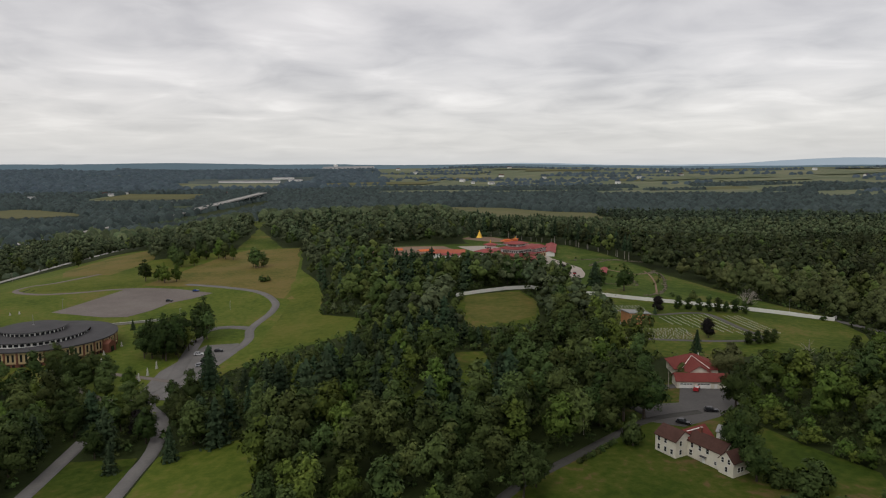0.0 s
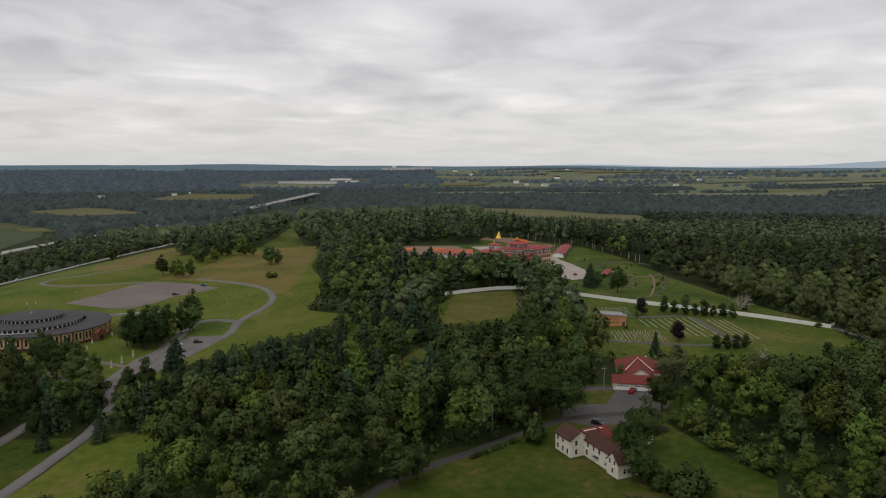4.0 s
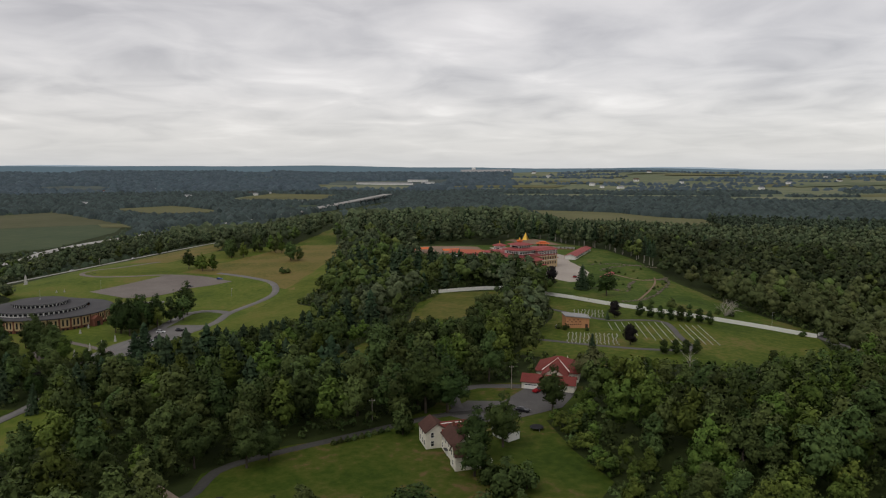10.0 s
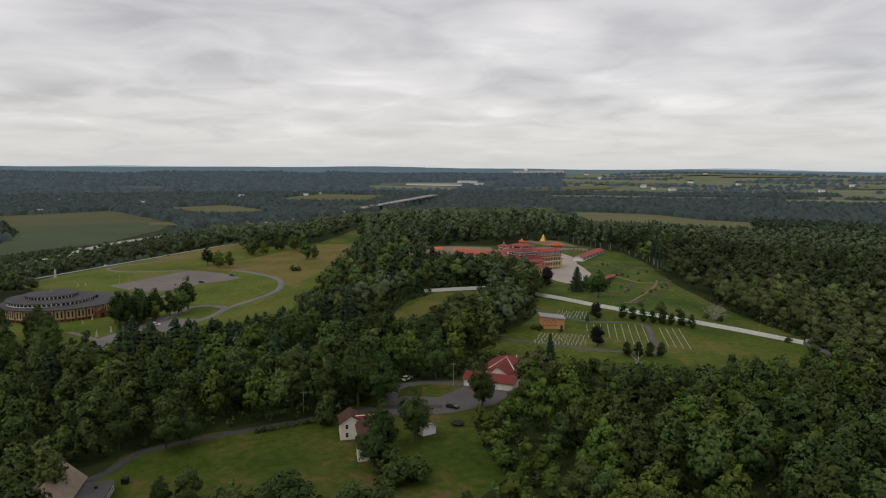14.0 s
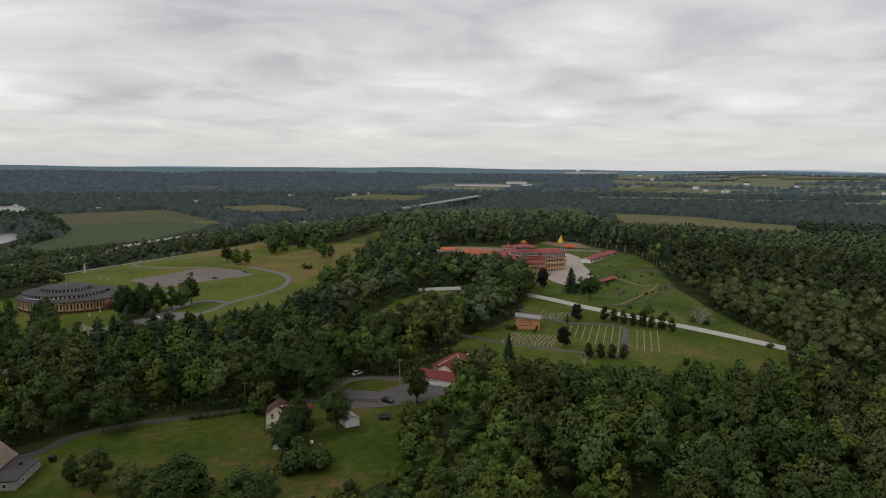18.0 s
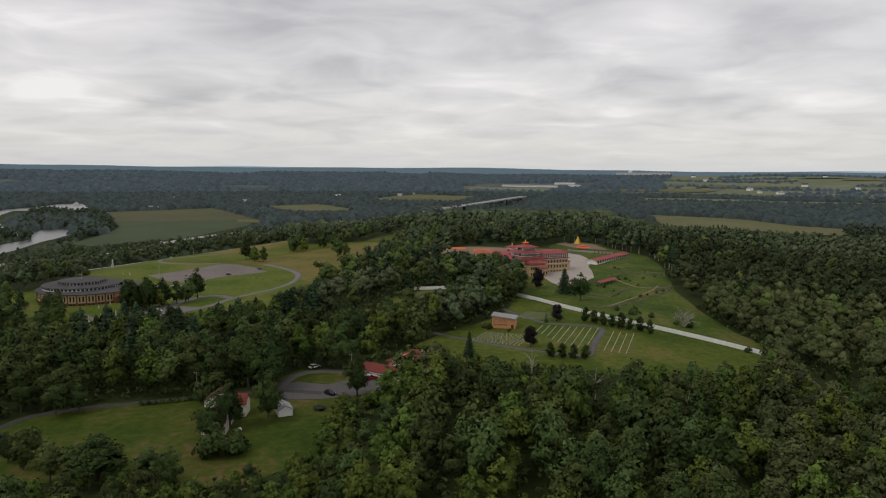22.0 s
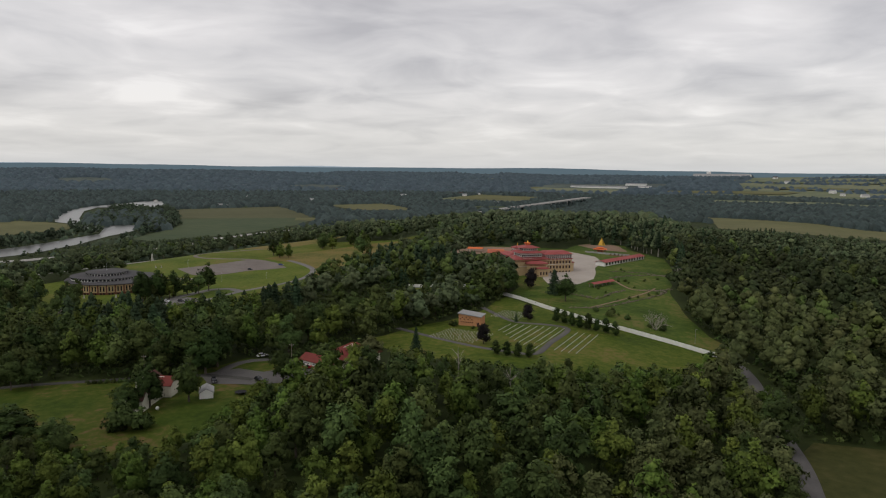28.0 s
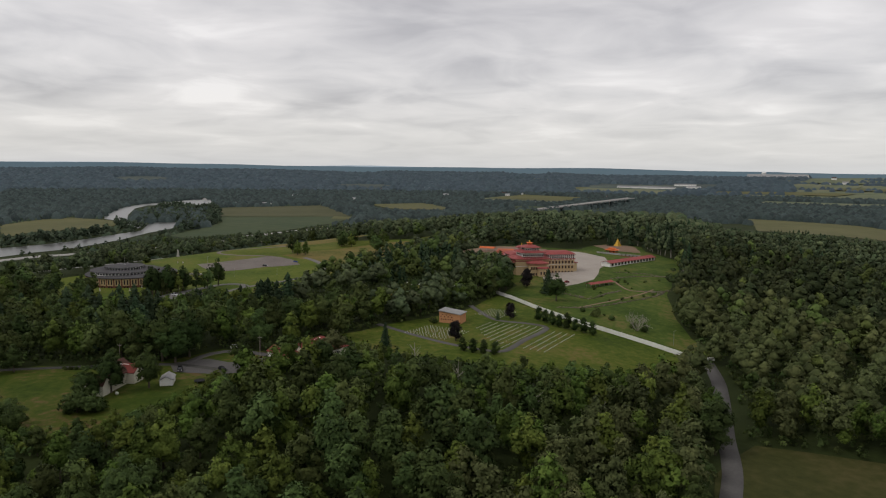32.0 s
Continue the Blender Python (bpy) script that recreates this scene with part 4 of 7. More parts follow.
def seen_from_path(x, y):
    """The wedge of land that the flight looks over."""
    return (y > 60) & (x > -0.72 * y - 60) & (x < 0.75 * (y - 20) + 120)


# near woods: single trees, lower where the view opens over them
xs, ys, rng = jitter_grid(-190, 370, 80, 330, 9.4, 5)
ok = free(xs, ys, 1.0) & open_sight(xs, ys, 4.5) & seen_from_path(xs, ys) & ~((xs > 80) & (xs < 120) & (ys > 236) & (ys < 280))
xs, ys = xs[ok], ys[ok]
TALL = np.select([open_sight(xs, ys, h) for h in (19.0, 16.5, 14.0, 11.5, 9.0, 6.5)], [1.42, 1.23, 1.05, 0.87, 0.7, 0.55], 0.42)
order = np.argsort(np.hypot(xs - 130, ys - 130))
NEAR = set(order[:84].tolist())
JOIN = {"broadleaf": [], "bright": [], "conifer": [], "olive": []}
for q, (x, y) in enumerate(zip(xs, ys)):
    u = rng.uniform()
    conifer = -130 < x < 25 and 205 < y < 330 and u < 0.42
    bright = u > (0.80 if x < 60 else 0.40 if x < 165 else 0.55)
    s = min(0.66 + 0.76 * rng.uniform(), TALL[q])
    if q in NEAR:
        if conifer:
            tree("pine%d" % (q % 3), x, y, s, u * 40)
        elif bright:
            tree("lime%d" % (q % 3), x, y, s * 0.92, u * 40)
        else:
            tree("oak%d" % (q % 5), x, y, s, u * 40)
    else:
        JOIN["conifer" if conifer else "olive" if x > 228 + 30 * (u - 0.5) and u < 0.62 else "bright" if bright else "broadleaf"].append((x, y, s, u))


def joined(name, crowns, spots, mat, label, sink=0.0, smooth=False):
    """Many crowns as one body of woodland."""
    vs, fs, ns, tones, off = [], [], [], [], 0
    for k, (x, y, s, u) in enumerate(spots):
        v, f, n = crowns[k % len(crowns)]
        c, d = math.cos(u * 40), math.sin(u * 40)
        w = np.stack([(v[:, 0] * c - v[:, 1] * d) * s + x, (v[:, 0] * d + v[:, 1] * c) * s + y, v[:, 2] * s], 1)
        vs.append(w)
        ns.append(np.stack([n[:, 0] * c - n[:, 1] * d, n[:, 0] * d + n[:, 1] * c, n[:, 2]], 1))
        fs.append(f + off)
        tones.append(np.full(len(v), (u * 13.7) % 1.0))
        off += len(v)
    if not vs:
        return None
    v, f, t = np.concatenate(vs), np.concatenate(fs), np.concatenate(tones)
    cx = np.concatenate([np.full(len(crowns[k % len(crowns)][0]), s[0]) for k, s in enumerate(spots)])
    cy = np.concatenate([np.full(len(crowns[k % len(crowns)][0]), s[1]) for k, s in enumerate(spots)])
    v[:, 2] += ground_z(cx, cy) - sink
    ob = new(name, mesh_np(name, v, f, mat, t, smooth, np.concatenate(ns)))
    return tagged(ob, label, "woodland", "", "stuff")


joined("woodland", [crown_broad(120 + q, 1250, 0.7, 16, 5.5, 0.0, 16, 11, True) for q in range(5)], JOIN["broadleaf"], L_DECID, "broadleaf wood in full summer leaf", 0.0, True)
joined("woodland", [crown_broad(130 + q, 1250, 0.7, 15, 5.2, 0.0, 16, 11, True) for q in range(4)], JOIN["bright"], L_BRIGHT, "yellow-green young broadleaf trees in the wood", 0.0, True)
joined("woodland", [crown_broad(135 + q, 1250, 0.7, 14, 5.6, 0.0, 16, 11, True) for q in range(3)], JOIN["olive"], L_OLIVE, "dull olive-green trees by the side road", 0.0, True)
joined("pine_wood", [crown_pine(140 + q, 1000, 1.1, 17, 5.1, 0.04, 0.62) for q in range(3)], JOIN["conifer"], L_PINE, "stand of dark pines")

# low growth between the stems and along the wood edges
xs, ys, rng = jitter_grid(-190, 370, 80, 470, 5.6, 15)
ok = free(xs, ys, 0.5) & seen_from_path(xs, ys) & ~((xs > 84) & (xs < 116) & (ys > 240) & (ys < 276))
spots = [(x, y, rng.uniform(0.6, 1.3), rng.uniform()) for x, y in zip(xs[ok], ys[ok])]
joined("undergrowth", [crown_broad(230 + q, 36, 0.95, 3.2, 3.0, -0.2, 4, 0) for q in range(5)], spots, L_DECID, "low green undergrowth at the wood's foot")

xs, ys, rng = jitter_grid(88, 165, 118, 240, 5.2, 25)
ok = free(xs, ys, 0.3) & ~open_sight(xs, ys, 6.5)
spots = [(x, y, rng.uniform(0.7, 1.25), rng.uniform()) for x, y in zip(xs[ok], ys[ok])]
joined("edge_bushes", [crown_broad(330 + q, 260, 0.5, 4.6, 3.6, -0.2, 9, 9, True) for q in range(5)], spots, L_BRIGHT, "fresh green bushes along the wood's edge", 0.0, True)

# valley roads and the viaduct, with the points from which each shows
FAR_LINES = [(VALLEY_ROAD, 9, ((0, -1),)),
             (MOTORWAY, 11, ((0, -1), (141, 1), (322, 55))),
             ([(-557, 1400), (-548, 2257)], 16, ((0, -1), (141, 1), (322, 55)))]


def line_open(x, y, h, lines=FAR_LINES):
    """Keeps the valley roads in sight."""
    ok = np.ones(np.shape(x), bool)
    for line, w, eyes in lines:
        for (xa, ya), (xb, yb) in zip(line, line[1:]):
            dx, dy = xb - xa, yb - ya
            for ex, ey in eyes:
                k = 106.0 / (106.0 - h)
                px, py = ex + (x - ex) * k, ey + (y - ey) * k
                s = np.clip(((px - xa) * dx + (py - ya) * dy) / (dx * dx + dy * dy), 0, 1)
                ok &= np.hypot(px - xa - s * dx, py - ya - s * dy) > w
    return ok


def far_open(x, y, scale=1.0):
    """Keeps the river and the valley fields in sight."""
    ok = np.ones(np.shape(x), bool)
    g = ground_z(x, y)
    for q, ring in enumerate(FAR_OPEN):
        for ex, ey in (((190, 10), (255, 28), (322, 55)) if q in (1, 2, 3) else ((0, -1), (172, 6), (322, 55))):
            for hh in ((4, 9, 14) if q in (2, 3, 4) else (4, 8)):
                k = 104.0 / (80.0 - g - hh * scale)
                ok &= ~inside(ring, ex + (x - ex) * k, ey + (y - ey) * k)
    return ok


def off_farms(x, y):
    ok = np.ones(np.shape(x), bool)
    for ring in FARM:
        ok &= ~inside(ring, x, y)
    return ok


def tan_open(x, y, top):
    """Keeps the far hay field in sight over the hill's shoulder."""
    ok = np.ones(np.shape(x), bool)
    for ex, ey in ((141, 1), (202, 12), (322, 55)):
        for hh in np.arange(4.0, top, 4.0):
            k = 95.0 / (80.0 - ground_z(x, y) - hh)
            ok &= ~inside(FAR_OPEN[4], ex + (x - ex) * k, ey + (y - ey) * k)
    return ok


# middle woods: round the clearings and over the hill
xs, ys, rng = jitter_grid(-560, 760, 270, 1080, 13.0, 6)
ok = free(xs, ys, 1.5) & open_sight(xs, ys, 2.5) & tan_open(xs, ys, 5.0) & (xs > 310 - 2.6 * (ys - 55)) & (xs < 0.75 * ys + 130) & ~((xs > -190) & (ys < 330)) & ~((xs > -254) & (xs < -160) & (ys > 290) & (ys < 390)) & line_open(xs, ys, 5.0) & ((xs > -190) | far_open(xs, ys, 0.4))
xs, ys = xs[ok], ys[ok]
TALL = np.select([open_sight(xs, ys, h) for h in (18.0, 14.0, 11.0, 8.0, 5.5)], [1.5, 1.2, 0.92, 0.65, 0.44], 0.26)
TALL = np.minimum(TALL, np.where((xs > -190) | far_open(xs, ys, 1.35), 1.5, 0.42))
TALL = np.minimum(TALL, np.select([tan_open(xs, ys, h) for h in (25.0, 20.0, 16.0, 12.0, 8.0)], [1.5, 1.25, 1.0, 0.75, 0.5], 0.34))
mid = {"a": [], "b": [], "c": []}
for x, y, tall in zip(xs, ys, TALL):
    u = rng.uniform()
    pine = (abs(x + 40) < 70 and 420 < y < 520 and u < 0.5) or (y > 640 and abs(x) < 230 and u < 0.1)
    s = rng.uniform(0.85, 1.4) * (0.85 if pine else 1.0) * (0.85 if x < -260 else 1.0)
    s = min(s, tall)
    kind = "c" if pine else "b" if u > (0.55 if -110 < x < 30 and 330 < y < 610 else 0.86) else "a"
    mid[kind].append((x, y, s, u))
    # low wood stands closer
    for q in range(0 if s > 0.8 else 2 if s > 0.55 else 3):
        a = 2.1 * q + 6 * u
        qx, qy = x + 6.0 * math.cos(a), y + 6.0 * math.sin(a)
        if free(np.array([qx]), np.array([qy]), 1.5)[0]:
            mid[kind].append((qx, qy, s * rng.uniform(0.8, 1.1), (u + 0.31 * (q + 1)) % 1.0))
def dome(seed, height, radius, rings=2, seg=7):
    """One lumpy tree head of a closed canopy, open below."""
    rng = np.random.default_rng(seed)
    v, f = [(rng.normal() * radius * 0.08, rng.normal() * radius * 0.08, height)], []
    for i in range(rings):
        k = (i + 1) / rings
        for j in range(seg):
            a = 2 * math.pi * (j + 0.5 * (i % 2) + rng.uniform(-0.2, 0.2)) / seg
            r = radius * (0.62 if i == 0 and rings > 1 else 1.0) * rng.uniform(0.78, 1.2)
            v.append((r * math.cos(a), r * math.sin(a), height * ((1 - k ** 1.7) * rng.uniform(0.75, 1.12))))
    for j in range(seg):
        f.append((0, 1 + j, 1 + (j + 1) % seg))
    for i in range(rings - 1):
        for j in range(seg):
            p, q = 1 + i * seg + j, 1 + i * seg + (j + 1) % seg
            f += [(p, p + seg, q), (q, p + seg, q + seg)]
    v = np.array(v)
    return v, np.array(f), unit(v * np.array([0.36 / radius, 0.36 / radius, 0.5 / height]) + np.array([0, 0, 0.45]) + 0.15 * rng.normal(size=v.shape))


front = {k: [s for s in v if s[1] < 780] for k, v in mid.items()}
close = [s for s in front["a"] if s[1] < 500 and s[0] > 120]
front["a"] = [s for s in front["a"] if not (s[1] < 500 and s[0] > 120)]
joined("roadside_woods", [crown_broad(155 + q, 420, 0.9, 15.5, 6.8, 0.0, 14, 10) for q in range(5)], close, L_OLIVE, "broadleaf woods along the side road", 0.0, True)
for east, leaf in ((True, L_ROADSIDE), (False, L_MID)):
    joined("middle_woods", [crown_broad(150 + q, 150, 1.45, 15.5, 7.0, 0.05, 10, 8) for q in range(5)], [s for s in front["a"] if (s[0] > 120) == east], leaf, "broadleaf woods over the hill", 0.0, True)
joined("middle_woods", [crown_broad(160 + q, 150, 1.45, 14.5, 6.8, 0.05, 10, 8) for q in range(3)], front["b"], L_LIME, "lighter broadleaf trees in the hill woods", 0.0, True)
joined("hill_pines", [crown_pine(170 + q, 150, 1.9, 19, 4.2, 0.05, 0.6, 8) for q in range(3)], mid["c"], L_PINE, "dark pine stand on the hill", 0.0, True)
joined("hill_back_woods", [crown_broad(150 + q, 26, 2.3, 15.0, 7.2, 0.05, 9, 4) for q in range(5)], [s for k in "ab" for s in mid[k] if s[1] >= 780 and (s[0] >= 60 or s[1] < 960)], L_MID, "broadleaf woods on the hill's far side", 0.0, True)
joined("hill_back_woods", [dome(250 + q, 15.0, 7.2, 3, 7) for q in range(7)], [s for k in "ab" for s in mid[k] if s[1] >= 960 and s[0] < 60], L_MID, "broadleaf woods behind the hill", 0.0, True)

# far woods: valley floor and beyond
xs, ys, rng = jitter_grid(-3000, 1900, 300, 2600, 15.5, 7)
ok = free(xs, ys, 3) & (xs > -2.3 * ys + 150) & (np.hypot(xs - 160, ys - 30) < 2750) & (xs < 0.8 * ys + 130) & ~((xs > -560) & (xs < 760) & (ys < 1080))
ok &= ~((xs < -385) & (xs > -410) & (ys < 950)) & far_open(xs, ys, 1.15) & line_open(xs, ys, 7.0) & line_open(xs, ys, 12.0, FAR_LINES[2:]) & off_farms(xs, ys)
xs, ys = xs[ok], ys[ok]
spots = [(x, y, rng.uniform(0.75, 1.3), rng.uniform()) for x, y in zip(xs, ys)]
near_side = [s for s in spots if math.hypot(s[0] - 160, s[1] - 30) < (1450 if s[0] > 60 else 1150)]
far_side = [s for s in spots if math.hypot(s[0] - 160, s[1] - 30) >= (1450 if s[0] > 60 else 1150)]
joined("valley_woods", [crown_broad(180 + q, 46, 2.6, 14, 7.2, 0.0, 9, 5) for q in range(5)], near_side, L_EDGE, "broadleaf woods along the valley slope", 1.0, True)
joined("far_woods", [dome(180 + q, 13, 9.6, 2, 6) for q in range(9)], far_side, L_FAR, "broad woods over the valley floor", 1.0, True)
# trees on the river island and along the banks
ISLAND = [(-1200, 960), (-1380, 1080), (-1400, 1150), (-1251, 1102), (-1300, 1190), (-1170, 1118), (-815, 868), (-755, 800), (-740, 748), (-890, 830), (-940, 795), (-1015, 815)]
SPIT = [(-919, 716), (-959, 777), (-890, 770), (-780, 700), (-745, 642), (-827, 667)]
xs, ys, rng = jitter_grid(-1420, -700, 600, 1200, 13.0, 27)
ok = (inside(ISLAND, xs, ys) | inside(SPIT, xs, ys)) & ~inside(RIVER, xs, ys) & ~inside(REACH, xs, ys)
spots = [(x, y, rng.uniform(0.7, 1.25), rng.uniform()) for x, y in zip(xs[ok], ys[ok])]
for bank, step in (([(-673, 443), (-712, 488), (-733, 536), (-775, 598), (-802, 644)], 9.0), ([(-539, 396), (-551, 429), (-553, 459), (-568, 487), (-574, 527), (-606, 577), (-681, 676), (-742, 735)], 15.0), ([(-1083, 587), (-1120, 660), (-1160, 730)], 16.0)):
    for (xa, ya), (xb, yb) in zip(bank, bank[1:]):
        for q in range(int(math.hypot(xb - xa, yb - ya) / step)):
            f = rng.uniform()
            spots.append((xa + (xb - xa) * f + rng.uniform(-6, 6), ya + (yb - ya) * f + rng.uniform(-6, 6), rng.uniform(0.5, 1.05) if step < 12 else rng.uniform(0.3, 0.75), rng.uniform()))
joined("river_woods", [crown_broad(185 + q, 60, 2.0, 14, 7.0, 0.0, 9, 5) for q in range(5)], spots, L_EDGE, "dark broadleaf trees along the river", 0.5, True)
# scrub on the river flats
xs, ys, rng = jitter_grid(-1500, -380, 300, 1500, 15.0, 17)
ok = free(xs, ys, 3) & far_open(xs, ys, 0.4) & line_open(xs, ys, 3.0)
spots = [(x, y, rng.uniform(0.25, 0.5), rng.uniform()) for x, y in zip(xs[ok], ys[ok])]
joined("river_scrub", [dome(240 + q, 13, 11.0) for q in range(6)], spots, L_EDGE, "low scrub and hedges on the river flats", 0.5, True)
# woods and hedges on the far slopes
rng = np.random.default_rng(8)
spots = []
for q in range(34):
    a, r = rng.uniform(-0.2, 0.68), rng.uniform(2600, 4200)
    n, b = rng.integers(10, 46), rng.uniform(-0.5, 0.5)
    for k in range(n):
        w = (k - n / 2) * 17
        spots.append((160 + r * math.sin(a) + w * math.cos(b) + rng.uniform(-9, 9), 30 + r * math.cos(a) + w * math.sin(b) + rng.uniform(-25, 25) * (1 + q % 3), rng.uniform(0.8, 1.3), rng.uniform()))
xs, ys, rng = jitter_grid(-4400, 200, 600, 4600, 28.0, 9)
rr, aa = np.hypot(xs - 160, ys - 30), np.arctan2(xs - 160, ys - 30)
gaps = np.sin(xs / 310 + 1.3) * np.sin(ys / 240 + xs / 900) > 0.80
ok = (rr > 2735) & (rr < 4480) & (aa > -1.2) & (aa < -0.12) & ~gaps & off_farms(xs, ys)
SHED_VIEW = [(-1130, 3330), (-560, 3420), (-500, 3000), (-760, 2700), (-1000, 2750)]
ok &= ~inside(SHED_VIEW, xs, ys)
spots += [(x, y, rng.uniform(1.1, 1.7), rng.uniform()) for x, y in zip(xs[ok], ys[ok])]
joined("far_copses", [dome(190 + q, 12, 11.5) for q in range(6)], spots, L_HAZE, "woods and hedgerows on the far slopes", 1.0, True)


# the last ridges, too far off to shift
def ridge(name, r, a0, a1, height, seed, mat):
    n = 160
    v = []
    for k in range(n + 1):
        a = a0 + (a1 - a0) * k / n
        x, y = 160 + r * math.sin(a), 30 + r * math.cos(a)
        z = height(a) + 5 * noise.noise(Vector((a * 9, seed, 0))) + 2.0 * noise.noise(Vector((a * 40, seed, 3)))
        v += [(x, y, -60.0), (x, y, z), (x * 1.03, y * 1.03, -60.0)]
    f = np.array([(3 * k + p, 3 * k + 3 + p, 3 * k + 4 + p, 3 * k + 1 + p) for k in range(n) for p in (0, 1)])
    tagged(new(name, mesh_np(name, np.array(v), f, mat)), "hazy blue-green ridge on the horizon", "hills", "", "structure")


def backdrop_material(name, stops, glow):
    """Distant hills: wooded colour, with emission added to stand in for a veil of lit air."""
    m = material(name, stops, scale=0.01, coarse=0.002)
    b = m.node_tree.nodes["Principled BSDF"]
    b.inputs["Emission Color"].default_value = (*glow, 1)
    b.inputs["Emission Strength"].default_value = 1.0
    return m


# haze is put into both the blue base colours and the glow
M["ridge"] = backdrop_material("far_ridge_haze", [(0.3, (0.07, 0.10, 0.115)), (0.7, (0.09, 0.12, 0.135))], (0.045, 0.07, 0.088))
M["ridge_far"] = backdrop_material("farthest_ridge_haze", [(0.3, (0.10, 0.13, 0.15)), (0.7, (0.12, 0.15, 0.17))], (0.24, 0.285, 0.33))
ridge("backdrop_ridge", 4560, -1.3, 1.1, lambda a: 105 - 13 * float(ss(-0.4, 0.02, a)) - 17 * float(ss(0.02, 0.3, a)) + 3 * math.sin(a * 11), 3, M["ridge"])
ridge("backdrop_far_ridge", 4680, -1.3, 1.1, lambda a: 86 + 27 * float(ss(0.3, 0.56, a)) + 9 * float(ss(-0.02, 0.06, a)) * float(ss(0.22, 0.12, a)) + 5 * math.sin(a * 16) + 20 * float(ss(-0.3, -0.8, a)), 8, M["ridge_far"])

# ---- the round shrine church ----
def ring_wall(r0, r1, z0, z1, seg=96):
    bm = bmesh.new()
    prof = [(r0, z0), (r0, z1), (r1, z1), (r1, z0)]
    rings = [[bm.verts.new((r * math.cos(2 * math.pi * i / seg), r * math.sin(2 * math.pi * i / seg), z)) for i in range(seg)] for r, z in prof]
    for a in range(4):
        b = (a + 1) % 4
        for i in range(seg):
            bm.faces.new((rings[a][i], rings[a][(i + 1) % seg], rings[b][(i + 1) % seg], rings[b][i]))
    return bm


def ring_roof(r_out, z_out, r_in, z_in, t=0.35, seg=96):
    bm = bmesh.new()
    prof = [(r_out, z_out), (r_out, z_out + t), (r_in, z_in + t), (r_in, z_in)]
    rings = [[bm.verts.new((r * math.cos(2 * math.pi * i / seg), r * math.sin(2 * math.pi * i / seg), z)) for i in range(seg)] for r, z in prof]
    for a in range(4):
        b = (a + 1) % 4
        for i in range(seg):
            bm.faces.new((rings[a][i], rings[a][(i + 1) % seg], rings[b][(i + 1) % seg], rings[b][i]))
    return bm


def around(parent, name, me, r, z, count, start=0.0, skip=()):
    for q in range(count):
        if q in skip:
            continue
        a = start + 360 * q / count
        place(name, me, parent, pose(r * math.cos(radians(a)), r * math.sin(radians(a)), z, 0, 0, a + 90))


church = thing("round_church", -198, 338, -9.2, 0, "round brick and stucco shrine church with stepped dark roofs", "church")
OFF = pose(3.2, 4.0, 0)
part("outer_wall", ring_wall(31.3, 32.2, -1.5, 7.4), M["brick"], church, "red brick outer wall").matrix_basis = OFF
part("outer_roof", ring_roof(33.0, 7.4, 20.5, 8.7), M["darkroof"], church, "dark shingle roof ring").matrix_basis = OFF
part("gutter", ring_wall(33.02, 33.25, 7.25, 7.8), M["darkroof"], church).matrix_basis = OFF
part("clerestory_wall", ring_wall(23.4, 24.0, 7.9, 10.2), M["white"], church, "white clerestory wall")
part("clerestory_roof", ring_roof(24.7, 10.2, 13.4, 11.0), M["darkroof"], church, "dark shingle roof ring")
part("drum_wall", ring_wall(13.4, 14.0, 10.8, 12.8), M["white"], church, "white drum wall")
bm = bmesh.new()
lathe(bm, [(14.8, 12.8), (14.8, 13.1), (8, 13.5), (0.3, 13.9)], 96)
part("drum_roof", bm, M["darkroof"], church, "grey top roof")
bm = bmesh.new()
lathe(bm, [(0.5, 13.8), (0.3, 14.3), (0.1, 14.5), (0.07, 19.0), (0.02, 19.2)], 8)
part("flagpole", bm, M["steel"], church)
panel = box_mesh(4.7, 0.3, 5.2, M["tanwall"])
niche = box_mesh(0.95, 0.12, 3.4, M["glass"])
base_door = box_mesh(1.1, 0.14, 1.4, M["glass"])
for q in range(36):
    a = 360 * q / 36 + 3
    p = place("stucco_panel", panel, church, OFF @ pose(32.22 * math.cos(radians(a)), 32.22 * math.sin(radians(a)), 2.0, 0, 0, a + 90))
    for o in (-1.05, 1.05):
        place("arched_window", niche, p, pose(o, -0.13, 0.9))
    for o in (-1.05, 1.05):
        place("basement_window", base_door, p, pose(o, -0.06, -1.9))
    b = a + 5
    place("buttress", box_mesh(0.8, 0.7, 8.3, M["brick"]), church, OFF @ pose(32.3 * math.cos(radians(b)), 32.3 * math.sin(radians(b)), -1.2, 0, 0, b + 90))
around(church, "drum_window", box_mesh(1.55, 0.14, 1.25, M["glass"]), 14.0, 11.25, 40)
around(church, "clerestory_window", box_mesh(1.7, 0.14, 1.2, M["glass"]), 24.0, 8.75, 60)
porch = part("porch", gable_body(bmesh.new(), -3, 3, -3.5, 0.5, 0, 4.8, 1.6, "y"), M["brick"], church, "gabled brick entrance porch")
porch.matrix_basis = OFF @ pose(32.2 * math.cos(radians(-8)), 32.2 * math.sin(radians(-8)), 0, 0, 0, 82)
place("doorway", box_mesh(2.2, 0.2, 3.2, M["glass"]), porch, pose(0, -3.52, 0))
# pale low terrace wall behind the church
terrace = thing("terrace_wall", -176, 396, None, 24, "low pale concrete terrace wall behind the church", "wall")
part("wall", boxes((-16, 16, -0.3, 0.3, -0.4, 1.3)), M["concrete"], terrace)
part("coping", boxes((-16.1, 16.1, -0.45, 0.45, 1.304, 1.45)), M["stone"], terrace)


